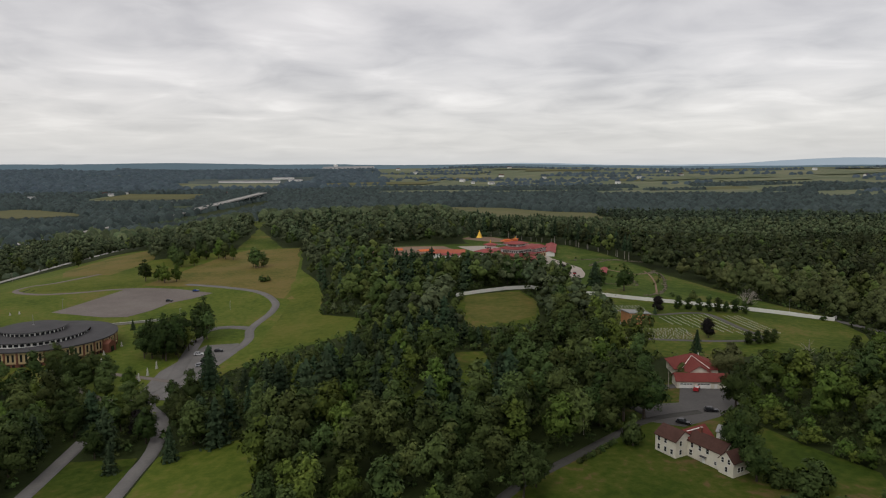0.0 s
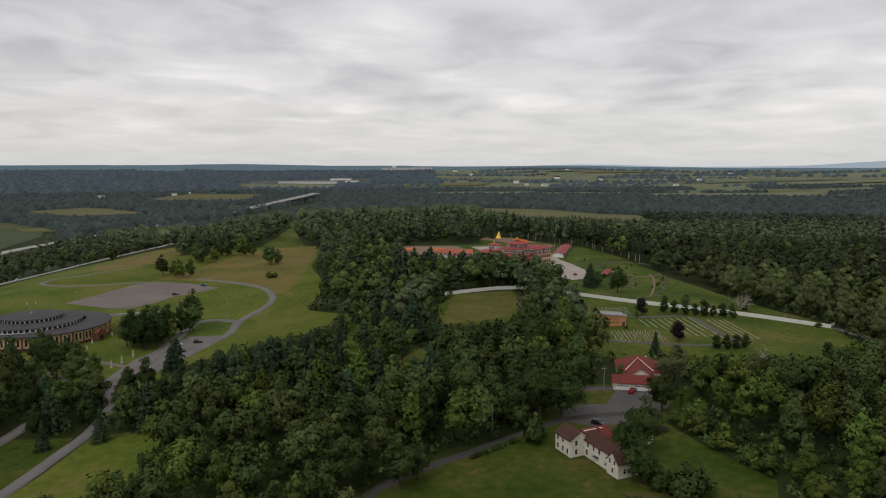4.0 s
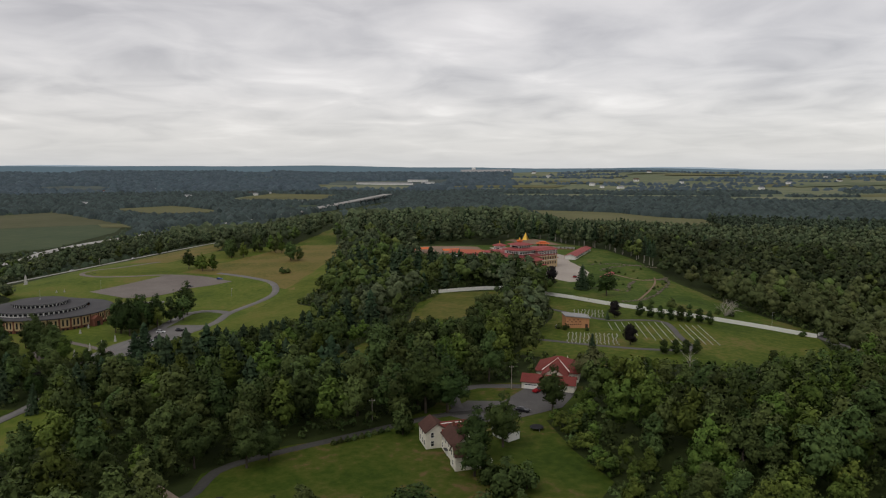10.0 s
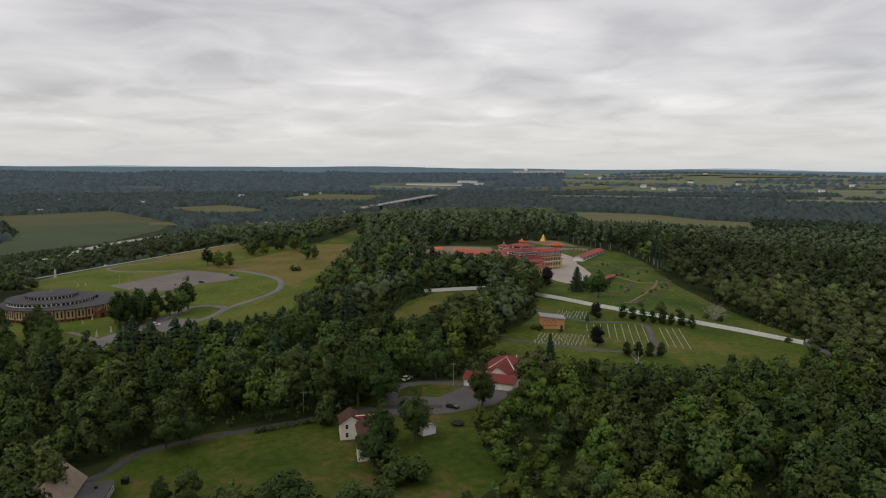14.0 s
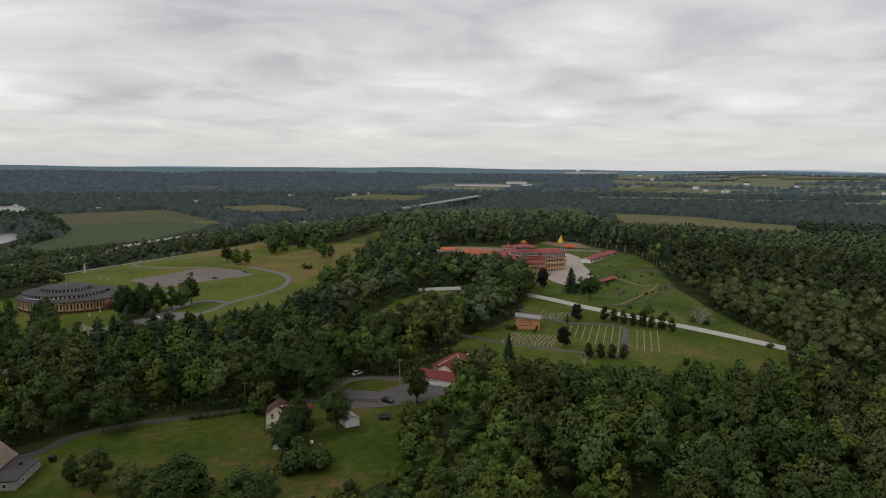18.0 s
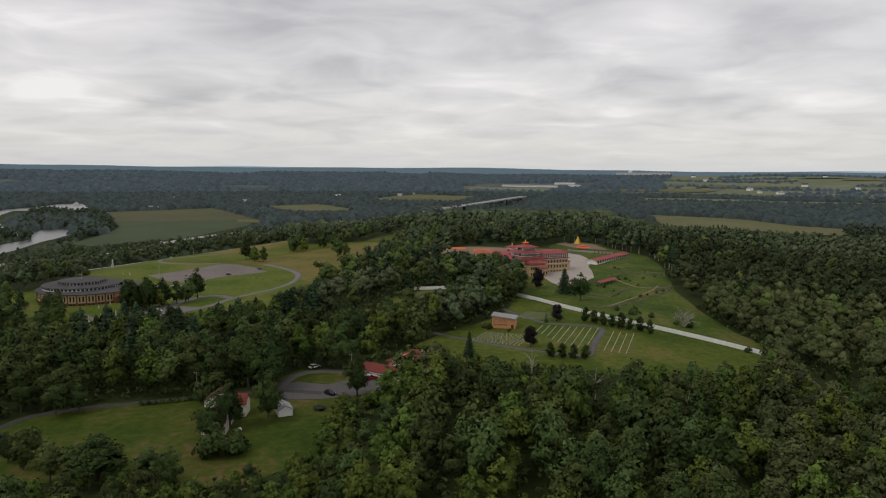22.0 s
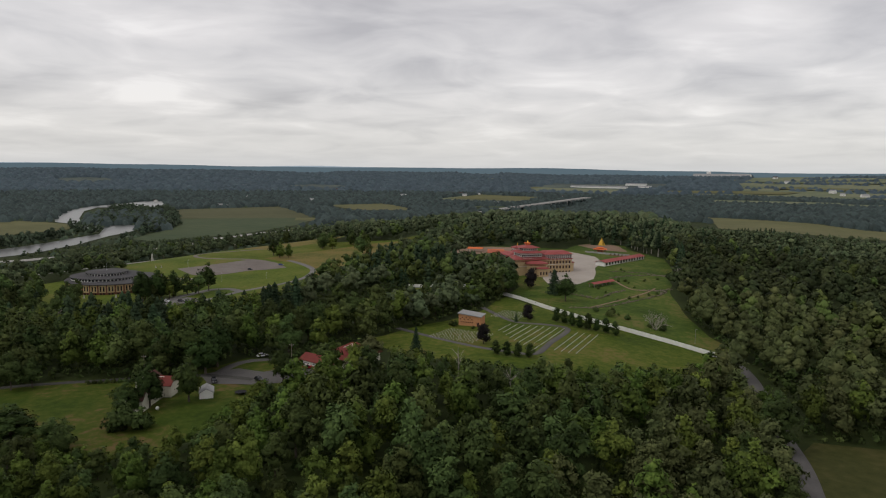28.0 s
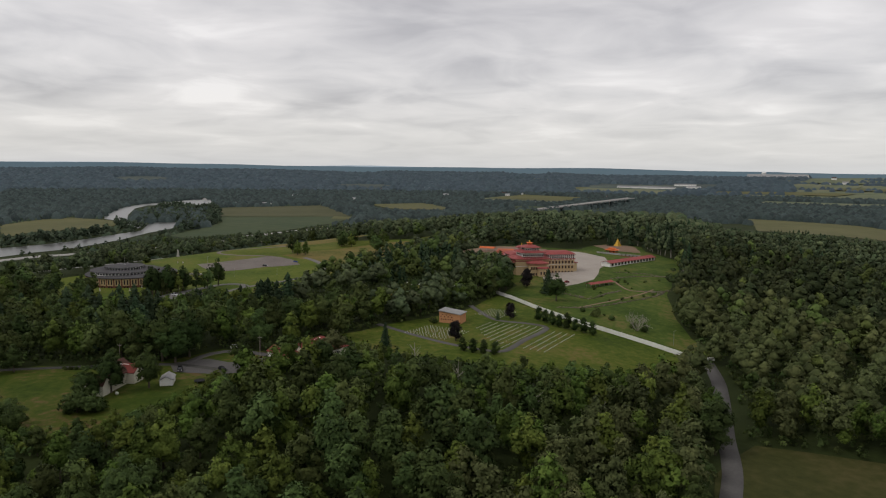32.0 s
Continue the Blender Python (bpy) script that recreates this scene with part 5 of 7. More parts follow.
# ---- saints' statues on pedestals: plain pale shapes ----
def plain_statue(x, y, h, label, z=None, ped=1.1, wide=1.0):
    bm = bmesh.new()
    box(bm, -0.55, 0.55, -0.55, 0.55, -0.3, 0.25)
    box(bm, -0.4, 0.4, -0.4, 0.4, 0.25, ped)
    lathe(bm, [(0.36, ped), (0.40, ped + 0.15 * h), (0.30, ped + 0.45 * h), (0.34, ped + 0.62 * h), (0.22, ped + 0.78 * h), (0.12, ped + 0.82 * h), (0.17, ped + 0.9 * h), (0.10, ped + h)], 10)
    bmesh.ops.scale(bm, vec=(wide, wide, 1), verts=bm.verts[:])
    ob = solo("statue", bm, M["stone"], label, "statue", "statues by the shrine drive", smooth=False)
    ob.matrix_basis = pose(x, y, float(ground_z(x, y)) + 0.1 if z is None else z)
    return ob


for x, y in ((-125.4, 276.6), (-126, 287.8), (-125.4, 295.5), (-125.6, 306)):
    plain_statue(x, y, 2.4, "white stone statue on a square pedestal by the drive")
for x, y in ((-160.5, 330), (-156, 318), (-159, 346), (-171, 304)):
    plain_statue(x, y, 1.6, "small white stone statue on the church lawn", ped=0.7)
plain_statue(-325.7, 465, 5.2, "tall white stone statue on the edge of the slope", ped=2.6, wide=2.3)
plain_statue(-262, 424, 1.3, "small white stone marker by the parking lot", ped=0.6)
plain_statue(-258, 427, 1.3, "small white stone marker by the parking lot", ped=0.6)


# ---- vehicles ----
def car(name, x, y, rz, paint, label, long=4.6, pickup=False, z=None):
    ob = thing(name, x, y, (float(ground_z(x, y)) + 0.28) if z is None else z, rz, label, "car" if not pickup else "pickup truck")
    L2, w = long / 2, 0.9
    bm = bmesh.new()
    solid(bm, [(-L2, -w, 0.3), (L2, -w, 0.3), (L2, w, 0.3), (-L2, w, 0.3)], [(-L2 + 0.1, -w, 0.95), (L2 - 0.25, -w, 0.85), (L2 - 0.25, w, 0.85), (-L2 + 0.1, w, 0.95)])
    part("body", bm, paint, ob)
    x0, x1 = (-0.1, 1.3) if pickup else (-L2 + 0.3, 0.9)
    bm = bmesh.new()
    solid(bm, [(x0, -0.82, 0.93), (x1, -0.82, 0.86), (x1, 0.82, 0.86), (x0, 0.82, 0.93)], [(x0 + 0.35, -0.66, 1.5), (x1 - 0.75, -0.66, 1.5), (x1 - 0.75, 0.66, 1.5), (x0 + 0.35, 0.66, 1.5)])
    part("cabin", bm, M["glass"], ob, "dark glazed cabin")
    part("roof", boxes((x0 + 0.33, x1 - 0.73, -0.67, 0.67, 1.504, 1.56)), paint, ob)
    if pickup:
        part("cargo_bed", boxes((-L2 + 0.15, -0.25, -0.8, -0.72, 0.95, 1.15), (-L2 + 0.15, -0.25, 0.72, 0.8, 0.95, 1.15), (-L2 + 0.1, -L2 + 0.18, -0.8, 0.8, 0.95, 1.15)), paint, ob)
    for wx in (-L2 + 0.85, L2 - 0.85):
        for wy in (-0.85, 0.85):
            bm = bmesh.new()
            lathe(bm, [(0.3, -0.1), (0.34, -0.06), (0.34, 0.06), (0.3, 0.1)], 12)
            bmesh.ops.rotate(bm, verts=bm.verts[:], matrix=Matrix.Rotation(radians(90), 3, "X"))
            wh = part("wheel", bm, M["black"], ob)
            wh.matrix_basis = pose(wx, wy, 0.34)
    for wy in (-0.6, 0.6):
        place("headlight", box_mesh(0.06, 0.3, 0.12, M["white"]), ob, pose(L2 - 0.1, wy, 0.62))
    return ob


car("car", -113.5, 327.0, 12, M["car_white"], "white car parked on the shrine drive")
car("car", -106.5, 315.0, 20, M["car_black"], "black car parked on the shrine drive")
car("car", -106.5, 308.0, 18, M["car_silver"], "silver car parked on the shrine drive")
car("car", -105.5, 332.5, 10, M["car_black"], "black car parked near the drive fork")
car("car", -168, 485.5, 5, M["car_blue"], "blue car parked on the gravel lot", z=float(ground_z(-168, 485.5)) + 0.25)
car("car", -176, 456.5, 8, M["car_black"], "black car parked on the gravel lot", z=float(ground_z(-176, 456.5)) + 0.25)
car("pickup_truck", 95.0, 241.0, 62, M["car_red"], "red pickup truck outside the garage", 5.4, True)
car("car", 91.5, 219.0, -10, M["car_black"], "black car on the asphalt court")
car("car", 78.5, 208.5, -35, M["car_black"], "black car beside the white house")
car("car", 66.5, 244, 70, M["car_white"], "white car on the loop drive under trees")
car("car", -398.5, 700, 90, M["car_white"], "white car on the valley road", z=float(ground_z(-398.5, 700)) + 0.4)
car("car", -396.5, 600, 90, M["car_white"], "white car on the valley road", z=float(ground_z(-396.5, 600)) + 0.4)
car("utility_cart", 103, 497, 60, M["car_red"], "small red utility cart on the temple court", 3.2, z=float(ground_z(103, 497)) + 0.25)
# cars on the motorway
for q, yy in enumerate((470, 560, 640, 735, 830, 960)):
    t = car("car", -500 - 0.2 * (yy - 450) + (6 if q % 2 else -4) if yy < 700 else -566 + (5 if q % 2 else -5), yy, 100, M["car_white"] if q % 2 else M["car_silver"], "car on the motorway", 5.5, z=-23.4)


# ---- the white farmhouse ----
house = thing("farmhouse", 63.6, 190.2, -0.4, -61.9, "white two-storey farmhouse with brown and red roofs", "house")
part("north_block_wall", gable_body(bmesh.new(), 0, 7.6, 0, 6.6, -0.5, 5.0, 2.3, "x"), M["cream"], house, "off-white clapboard wall")
part("north_block_roof", gable_roof(bmesh.new(), 0, 7.6, 0, 6.6, 5.0, 2.3, 0.35), M["brownroof"], house, "brown shingle roof")
part("cross_wall", gable_body(bmesh.new(), 2.4, 8.8, 6.0, 13.5, -0.5, 4.5, 2.4, "y"), M["cream"], house)
part("cross_roof", gable_roof(bmesh.new(), 2.4, 8.8, 5.0, 13.5, 4.5, 2.4, 0.35, along="y"), M["redroof"], house, "faded red shingle roof")
part("wing_wall", gable_body(bmesh.new(), 7.6, 19.2, 4.6, 10.6, -0.6, 4.8, 2.2, "x"), M["cream"], house)
part("wing_roof", gable_roof(bmesh.new(), 7.6, 19.2, 4.6, 10.6, 4.8, 2.2, 0.35), M["brownroof"], house, "brown shingle roof")
part("south_block_wall", gable_body(bmesh.new(), 19.0, 23.6, 3.8, 11.0, -0.8, 4.0, 2.4, "y"), M["cream"], house)
part("south_block_roof", gable_roof(bmesh.new(), 19.0, 23.6, 3.8, 11.0, 4.0, 2.4, 0.3, along="y"), M["brownroof"], house, "dark brown shingle roof")
part("ridge_flashing", boxes((7.3, 7.55, 4.5, 10.7, 7.12, 7.3)), M["white"], house, "white metal ridge flashing")
part("chimney", boxes((9.2, 9.9, 7.3, 8.0, 6.0, 8.3)), M["brick"], house, "brick chimney")
for x in (1.4, 3.9, 6.2):
    for z in (0.9, 3.4):
        if (x, z) != (6.2, 3.4):
            window(house, x, 0.0, z, 0, 0.85, 1.45)
for z in (0.9, 3.4):
    window(house, 7.6, 1.9, z, 90, 0.85, 1.4)
for x in (9.3, 12.0, 14.6):
    window(house, x, 4.6, 3.1, 0, 0.85, 1.4)
window(house, 8.9, 4.6, 0.8, 0, 1.0, 1.5)
window(house, 17.3, 4.6, 1.0, 0, 0.7, 0.9)
for x, z in ((20.2, 3.2), (22.2, 3.2), (21.4, 0.9)):
    window(house, x, 3.8, z, 0, 0.8, 1.3)
for y in (6.0, 7.2, 9.4):
    window(house, 23.6, y, 1.1, 90, 0.9, 1.2)
hd = door(house, 13.4, 4.57, -0.4, 0, 1.0, 2.1, M["white"])
place("awning", box_mesh(2.0, 1.0, 0.12, M["darkroof"]), house, pose(13.4, 4.2, 1.9))

# outbuilding behind it
shed = thing("outbuilding", 88.5, 197.0, -0.5, -40, "small white outbuilding with a grey roof", "shed")
part("wall", gable_body(bmesh.new(), -3.4, 3.4, -2.3, 2.3, -0.4, 2.5, 1.3, "x"), M["white"], shed)
part("roof", gable_roof(bmesh.new(), -3.4, 3.4, -2.3, 2.3, 2.5, 1.3, 0.3), M["greyroof"], shed, "weathered grey roof")
window(shed, 0.5, -2.3, 0.9, 0, 0.7, 0.9)
door(shed, -2.0, -2.33, 0, 0, 0.9, 1.95, M["greyroof"])

# ---- garage and the red-roofed house behind ----
garage = thing("garage", 98, 246.5, -0.2, -5, "cream garage with white doors and a long red roof", "garage")
part("wall", gable_body(bmesh.new(), -9, 10, -3.5, 3.5, -0.4, 3.1, 1.9, "x"), M["cream"], garage)
part("roof", gable_roof(bmesh.new(), -9, 10, -3.5, 3.5, 3.1, 1.9, 0.5), M["redroof"], garage, "dark red shingle roof")
for x in (-5.6, 0.6):
    d = place("garage_door", box_mesh(5.0, 0.12, 2.3, M["white"]), garage, pose(x, -3.54, 0))
    for k in range(4):
        place("pane", box_mesh(0.9, 0.03, 0.35, M["glass"]), d, pose(-1.65 + 1.1 * k, -0.065, 1.75))
door(garage, 5.0, -3.53, 0, 0, 1.0, 2.05, M["white"])
rh = thing("red_roofed_house", 101.5, 263.5, -0.2, -5, "cream house with a wide hipped red roof", "house")
part("wall", boxes((-8, 8, -7, 7, -0.4, 3.4)), M["cream"], rh)
part("main_roof", hip_roof(bmesh.new(), -8, 8, -7, 7, 3.4, 4.4, 0.7), M["redroof"], rh, "red hipped shingle roof")
part("front_gable_roof", gable_roof(bmesh.new(), -5.2, 4.2, -12.6, -1, 3.3, 3.1, 0.4, along="y"), M["redroof"], rh, "red gable roof")
part("front_gable_wall", gable_body(bmesh.new(), -5.2, 4.2, -12.4, -6.9, -0.4, 3.3, 3.0, "y"), M["cream"], rh)
for sx in (-1, 1):
    bm = bmesh.new()
    solid(bm, [(-0.5 + sx * 0.0, -1.1, 7.1), (-0.5 + sx * 5.1, -7.4, 3.75), (-0.5 + sx * 5.3, -7.1, 3.75), (-0.5, -0.8, 7.1)], [(-0.5, -1.1, 7.35), (-0.5 + sx * 5.1, -7.4, 4.0), (-0.5 + sx * 5.3, -7.1, 4.0), (-0.5, -0.8, 7.35)])
    part("white_flashing", bm, M["white"], rh, "white roof flashing")
part("vent_pipe", boxes((2.7, 3.0, 1.5, 1.8, 5.5, 7.6)), M["white"], rh, "white vent pipe")
for x in (-3, 3.2, 6.2):
    window(rh, x if x > 0 else 5.0, -7.0, 1.1, 0, 0.9, 1.2)
for y in (-3, 2):
    window(rh, 8.0, y, 1.1, 90, 1.0, 1.2)

# ---- barn by the lower drive ----
barn = thing("barn", 13.3, 136.0, -1.9, -61.7, "old barn with a weathered shingle roof and red gable", "barn")
part("wall", gable_body(bmesh.new(), 0, 16.5, -5, 5, -2.5, 3.6, 4.5, "x"), M["barnred"], barn, "red board wall")
part("roof", gable_roof(bmesh.new(), 0, 16.5, -5, 5, 3.6, 4.5, 0.5), M["barnroof"], barn, "weathered brown shingle roof")
window(barn, 16.5, 0, 4.6, 90, 1.1, 1.2)
door(barn, 16.56, 0, 0.1, 90, 3.0, 2.8, M["darkroof"])
annex = thing("garage_annex", 13.3, 136.0, -1.9, -61.7, "low grey annex with a flat dark roof beside the barn", "garage")
part("wall", boxes((2, 16, 5.1, 12.2, -2.5, 2.6)), M["concrete"], annex)
part("roof", boxes((1.8, 16.2, 5.1, 12.4, 2.604, 2.85)), M["darkroof"], annex, "flat dark felt roof")
place("vent", box_mesh(0.6, 0.6, 0.5, M["black"]), annex, pose(5.8, 9, 2.86))
for x in (6.5, 9.5):
    window(annex, 16, x, 0.9, 90, 1.0, 1.0)
for x in (4, 8, 12):
    window(annex, x, 12.2, 0.9, 180, 1.0, 1.0)
bin_ = thing("refuse_bin", 25.2, 143.6, None, 20, "black wheeled refuse bin by the drive", "bin")
part("body", solid(bmesh.new(), [(-0.7, -0.6, 0), (0.7, -0.6, 0), (0.7, 0.6, 0), (-0.7, 0.6, 0)], [(-0.85, -0.75, 1.5), (0.85, -0.75, 1.5), (0.85, 0.75, 1.5), (-0.85, 0.75, 1.5)]), M["black"], bin_)
part("lid", boxes((-0.9, 0.9, -0.8, 0.8, 1.504, 1.6)), M["black"], bin_)

# ---- garden things ----
tr = thing("trampoline", 97.0, 205.0, None, 0, "round black trampoline on the lawn", "trampoline")
bm = bmesh.new()
lathe(bm, [(2.1, 0.86), (2.1, 0.94), (0.1, 0.92)], 24)
part("mat", bm, M["black"], tr)
for q in range(6):
    place("leg", box_mesh(0.08, 0.08, 0.9, M["steel"]), tr, pose(1.95 * math.cos(q * 1.047), 1.95 * math.sin(q * 1.047), 0))
bm = bmesh.new()
lathe(bm, [(0.05, 0), (0.45, 0.25), (0.6, 0.7), (0.45, 1.15), (0.1, 1.35)], 12)
tank = solo("propane_tank", bm, M["white"], "round white tank standing on the lawn", "tank", smooth=True)
tank.matrix_basis = pose(86.5, 178.5, float(ground_z(86.5, 178.5)))


def utility_pole(x, y, h, label):
    ob = thing("utility_pole", x, y, None, 20, label, "utility pole")
    bm = bmesh.new()
    lathe(bm, [(0.16, -0.5), (0.15, 1), (0.1, h)], 8)
    part("pole", bm, M["pole"], ob)
    part("crossarm", boxes((-1.0, 1.0, -0.06, 0.06, h - 0.9, h - 0.75)), M["pole"], ob)
    for k in (-0.8, 0.8):
        place("insulator", box_mesh(0.1, 0.1, 0.22, M["white"]), ob, pose(k, 0, h - 0.74))
    return ob


for x, y, h in ((45.4, 201.9, 7.6), (85.2, 242.5, 9.0), (-372, 610, 9), (-384, 520, 9), (-376, 720, 9), (-386, 830, 9)):
    utility_pole(x, y, h, "weathered wooden utility pole")
for x, y, h in ((211, 400, 7.5), (-150, 404, 7.0), (-238, 440, 6.5), (-128, 430, 5.5)):
    ob = thing("lamp_post", x, y, None, 0, "slim grey lamp post", "lamp post")
    bm = bmesh.new()
    lathe(bm, [(0.12, -0.3), (0.1, 0.5), (0.06, h)], 8)
    part("post", bm, M["steel"], ob)
    place("lamp_head", box_mesh(0.9, 0.25, 0.14, M["steel"]), ob, pose(0.4, 0, h))

# ---- the brick chapel and the cemetery ----
ch = thing("chapel", 106.0, 355.0, -1.1, 14, "orange brick chapel with a sloping pale grey roof", "chapel")
bm = bmesh.new()
solid(bm, [(-6, -4.5, -0.4), (6, -4.5, -0.4), (6, 4.5, -0.4), (-6, 4.5, -0.4)], [(-6, -4.5, 6.4), (6, -4.5, 5.2), (6, 4.5, 5.2), (-6, 4.5, 6.4)])
part("wall", bm, M["orangebrick"], ch)
bm = bmesh.new()
solid(bm, [(-6.5, -5, 6.46), (6.5, -5, 5.16), (6.5, 5, 5.16), (-6.5, 5, 6.46)], [(-6.5, -5, 6.9), (6.5, -5, 5.6), (6.5, 5, 5.6), (-6.5, 5, 6.9)])
part("roof", bm, M["greyroof"], ch, "pale grey sheet roof")
for k in range(7):
    place("block_window", box_mesh(0.5, 0.1, 0.5, M["glass"]), ch, pose(-5 + 1.05 * k, -4.53, 3.4 + 0.9 * (k % 2)))
    place("block_window", box_mesh(0.5, 0.1, 0.5, M["glass"]), ch, pose(-4.6 + 1.05 * k, -4.53, 1.9))
door(ch, 4.6, -4.54, 0, 0, 1.3, 2.3, M["brownroof"])
plain_statue(96.5, 349, 1.4, "small pale statue beside the chapel", ped=0.5)

bm = bmesh.new()
solid(bm, [(-0.42, -0.16, -0.1), (0.42, -0.16, -0.1), (0.42, 0.16, -0.1), (-0.42, 0.16, -0.1)], [(-0.4, -0.12, 0.55), (0.4, -0.12, 0.55), (0.4, 0.12, 0.55), (-0.4, 0.12, 0.55)])
solid(bm, [(-0.4, -0.12, 0.55), (0.4, -0.12, 0.55), (0.4, 0.12, 0.55), (-0.4, 0.12, 0.55)], [(-0.2, -0.1, 0.78), (0.2, -0.1, 0.78), (0.2, 0.1, 0.78), (-0.2, 0.1, 0.78)])
stone_me = bpy.data.meshes.new("gravestone")
bmesh.ops.recalc_face_normals(bm, faces=bm.faces[:])
bm.to_mesh(stone_me)
bm.free()
stone_me.materials.append(M["gravestone"])
sv = np.array([v.co[:] for v in stone_me.vertices])
rng = np.random.default_rng(14)
rest, near_graves = [], 0
for k in range(13):
    left = k < 9
    x0 = 122.8 + 3.45 * k if left else 159.2 + 3.2 * (k - 9)
    y0 = 367 + 1.0 * k if left else 371 + 1.2 * (k - 9)
    y1 = 351 - 3.4 * k if left else 333 + 0.7 * (k - 9)
    n = int((y0 - y1) / 1.45)
    for q in range(n):
        f = q / (n - 1)
        y = y0 + (y1 - y0) * f
        x = x0 + 0.1 * (y0 - y)
        if rng.uniform() < 0.05 or (x - 131.6) ** 2 + (y - 322) ** 2 < 12:
            continue
        if near_graves < 290 and y < 372:
            g = tagged(new("gravestone", stone_me), "low pale gravestone in a straight row", "gravestone", "cemetery rows")
            g.matrix_basis = Matrix.Translation((x, y, float(ground_z(x, y)) + 0.09)) @ Matrix.Rotation(rng.uniform(-0.1, 0.1) + 0.1, 4, "Z") @ Matrix.Diagonal((0.42, 1.5, rng.uniform(0.4, 0.6), 1))
            near_graves += 1
        else:
            rest.append((x, y, 0.5))
for a0, b0, a1, b1, dx, dy in ((103, 318, 126, 341, 1.9, 2.3), (105, 379, 121, 397, 1.9, 2.4)):
    for x in np.arange(a0, a1, dx):
        for y in np.arange(b0, b1, dy):
            rest.append((x + 0.3 * rng.normal(), y + 0.1 * (x - a0), 0.66))
v = np.concatenate([sv * s + np.array([x, y, 0]) for x, y, s in rest])
v[:, 2] += np.concatenate([np.full(len(sv), float(ground_z(x, y)) + 0.09) for x, y, s in rest])
fs = [[p for p in f.vertices] for f in stone_me.polygons]
f4 = np.array([f for f in fs if len(f) == 4])
tagged(new("small_gravestones", mesh_np("small_gravestones", v, np.concatenate([f4 + len(sv) * k for k in range(len(rest))]), M["gravestone"])), "field of small white grave markers", "gravestones", "", "stuff")

# the long white fence along the road
fence = thing("white_fence", 120, 415, 0, 0, "long solid white fence along the road", "fence")
line = [(14, 427), (30, 437), (47, 445.5), (64, 448.5), (74, 440), (98, 429.5), (124, 414), (150, 401), (170, 394), (187, 391), (205, 388.5), (229, 384)]
pm = box_mesh(6.0, 0.14, 2.3, M["white"])
post = box_mesh(0.28, 0.28, 2.5, M["white"])
for (xa, ya), (xb, yb) in zip(line, line[1:]):
    d = math.hypot(xb - xa, yb - ya)
    n = max(1, round(d / 6.0))
    for q in range(n):
        s0, s1 = q / n, (q + 1) / n
        ax, ay, bx, by = xa + (xb - xa) * s0, ya + (yb - ya) * s0, xa + (xb - xa) * s1, ya + (yb - ya) * s1
        za, zb = float(ground_z(ax, ay)), float(ground_z(bx, by))
        m = Matrix.Translation(((ax + bx) / 2 - 120, (ay + by) / 2 - 415, (za + zb) / 2 - 0.05)) @ Matrix.Rotation(math.atan2(by - ay, bx - ax), 4, "Z") @ Matrix.Rotation(-math.atan2(zb - za, d / n), 4, "Y") @ Matrix.Diagonal((d / n / 6.0, 1, 1, 1))
        place("panel", pm, fence, m)
        place("post", post, fence, pose(ax - 120, ay - 415, za - 0.05))
sign = thing("road_sign", 232.5, 389.5, None, 30, "white sign board on two posts by the road", "sign")
part("board", boxes((-1.7, 1.7, -0.06, 0.06, 0.7, 2.3)), M["white"], sign)
for k in (-1.4, 1.4):
    place("post", box_mesh(0.12, 0.12, 2.4, M["pole"]), sign, pose(k, 0.13, 0))
part("lettering_bar", boxes((-1.2, 1.2, -0.075, -0.064, 1.6, 1.75), (-0.9, 0.9, -0.075, -0.064, 1.2, 1.32)), M["darkroof"], sign, "dark bars of lettering")


# ---- the temple ----
def eave_roof(bm, x0, x1, y0, y1, z, over, rise, inset, lift=0.35):
    """A flared roof skirt whose corners sweep up a little."""
    def ring(o, zz, up):
        xa, xb, ya, yb = x0 - o, x1 + o, y0 - o, y1 + o
        xm, ym = (xa + xb) / 2, (ya + yb) / 2
        return [(xa, ya, zz + up), (xm, ya, zz), (xb, ya, zz + up), (xb, ym, zz), (xb, yb, zz + up), (xm, yb, zz), (xa, yb, zz + up), (xa, ym, zz)]
    solid(bm, ring(over, z, lift), ring(over, z + 0.3, lift))
    solid(bm, ring(over, z + 0.3, lift), ring(-inset, z + rise, 0))
    return bm


temple = thing("temple", 62, 515, 3.4, 48, "tan temple with tiered red roofs and a golden finial", "temple")

temple.matrix_basis = temple.matrix_basis @ Matrix.Diagonal((1, 1, 1.1, 1))


def block(x0, x1, y0, y1, z0, z1, mat, name="wall", label=""):
    return part(name, boxes((x0, x1, y0, y1, z0, z1)), mat, temple, label)


def window_row(x0, x1, y, z, n, w, h, rz=0, parent=None):
    for k in range(n):
        p = x0 + (x1 - x0) * (k + 0.5) / n
        if rz == 0:
            window(parent or temple, p, y, z, 0, w, h, M["brick"])
        else:
            window(parent or temple, y, p, z, rz, w, h, M["brick"])


block(-13, 13, -8, 9, -3, 10.5, M["tanwall"], "central_block", "tan stucco central block")
block(12.8, 34.5, -4.5, 10, -3, 10.4, M["tanwall"], "right_wing", "tan stucco wing with many windows")
block(12.8, 34.52, -4.52, 10.02, 10.404, 13.4, M["white"], "right_wing_upper_storey", "white upper storey with red bands")
block(12.75, 34.58, -4.6, 10.08, 10.38, 10.75, M["temple_roof"], "red_band")
block(12.75, 34.58, -4.6, 10.08, 12.0, 12.25, M["temple_roof"], "red_band")
part("right_wing_roof", hip_roof(bmesh.new(), 12.8, 34.5, -4.5, 10, 13.4, 1.9, 0.9, 3.5), M["temple_roof"], temple, "pinkish red hipped roof")
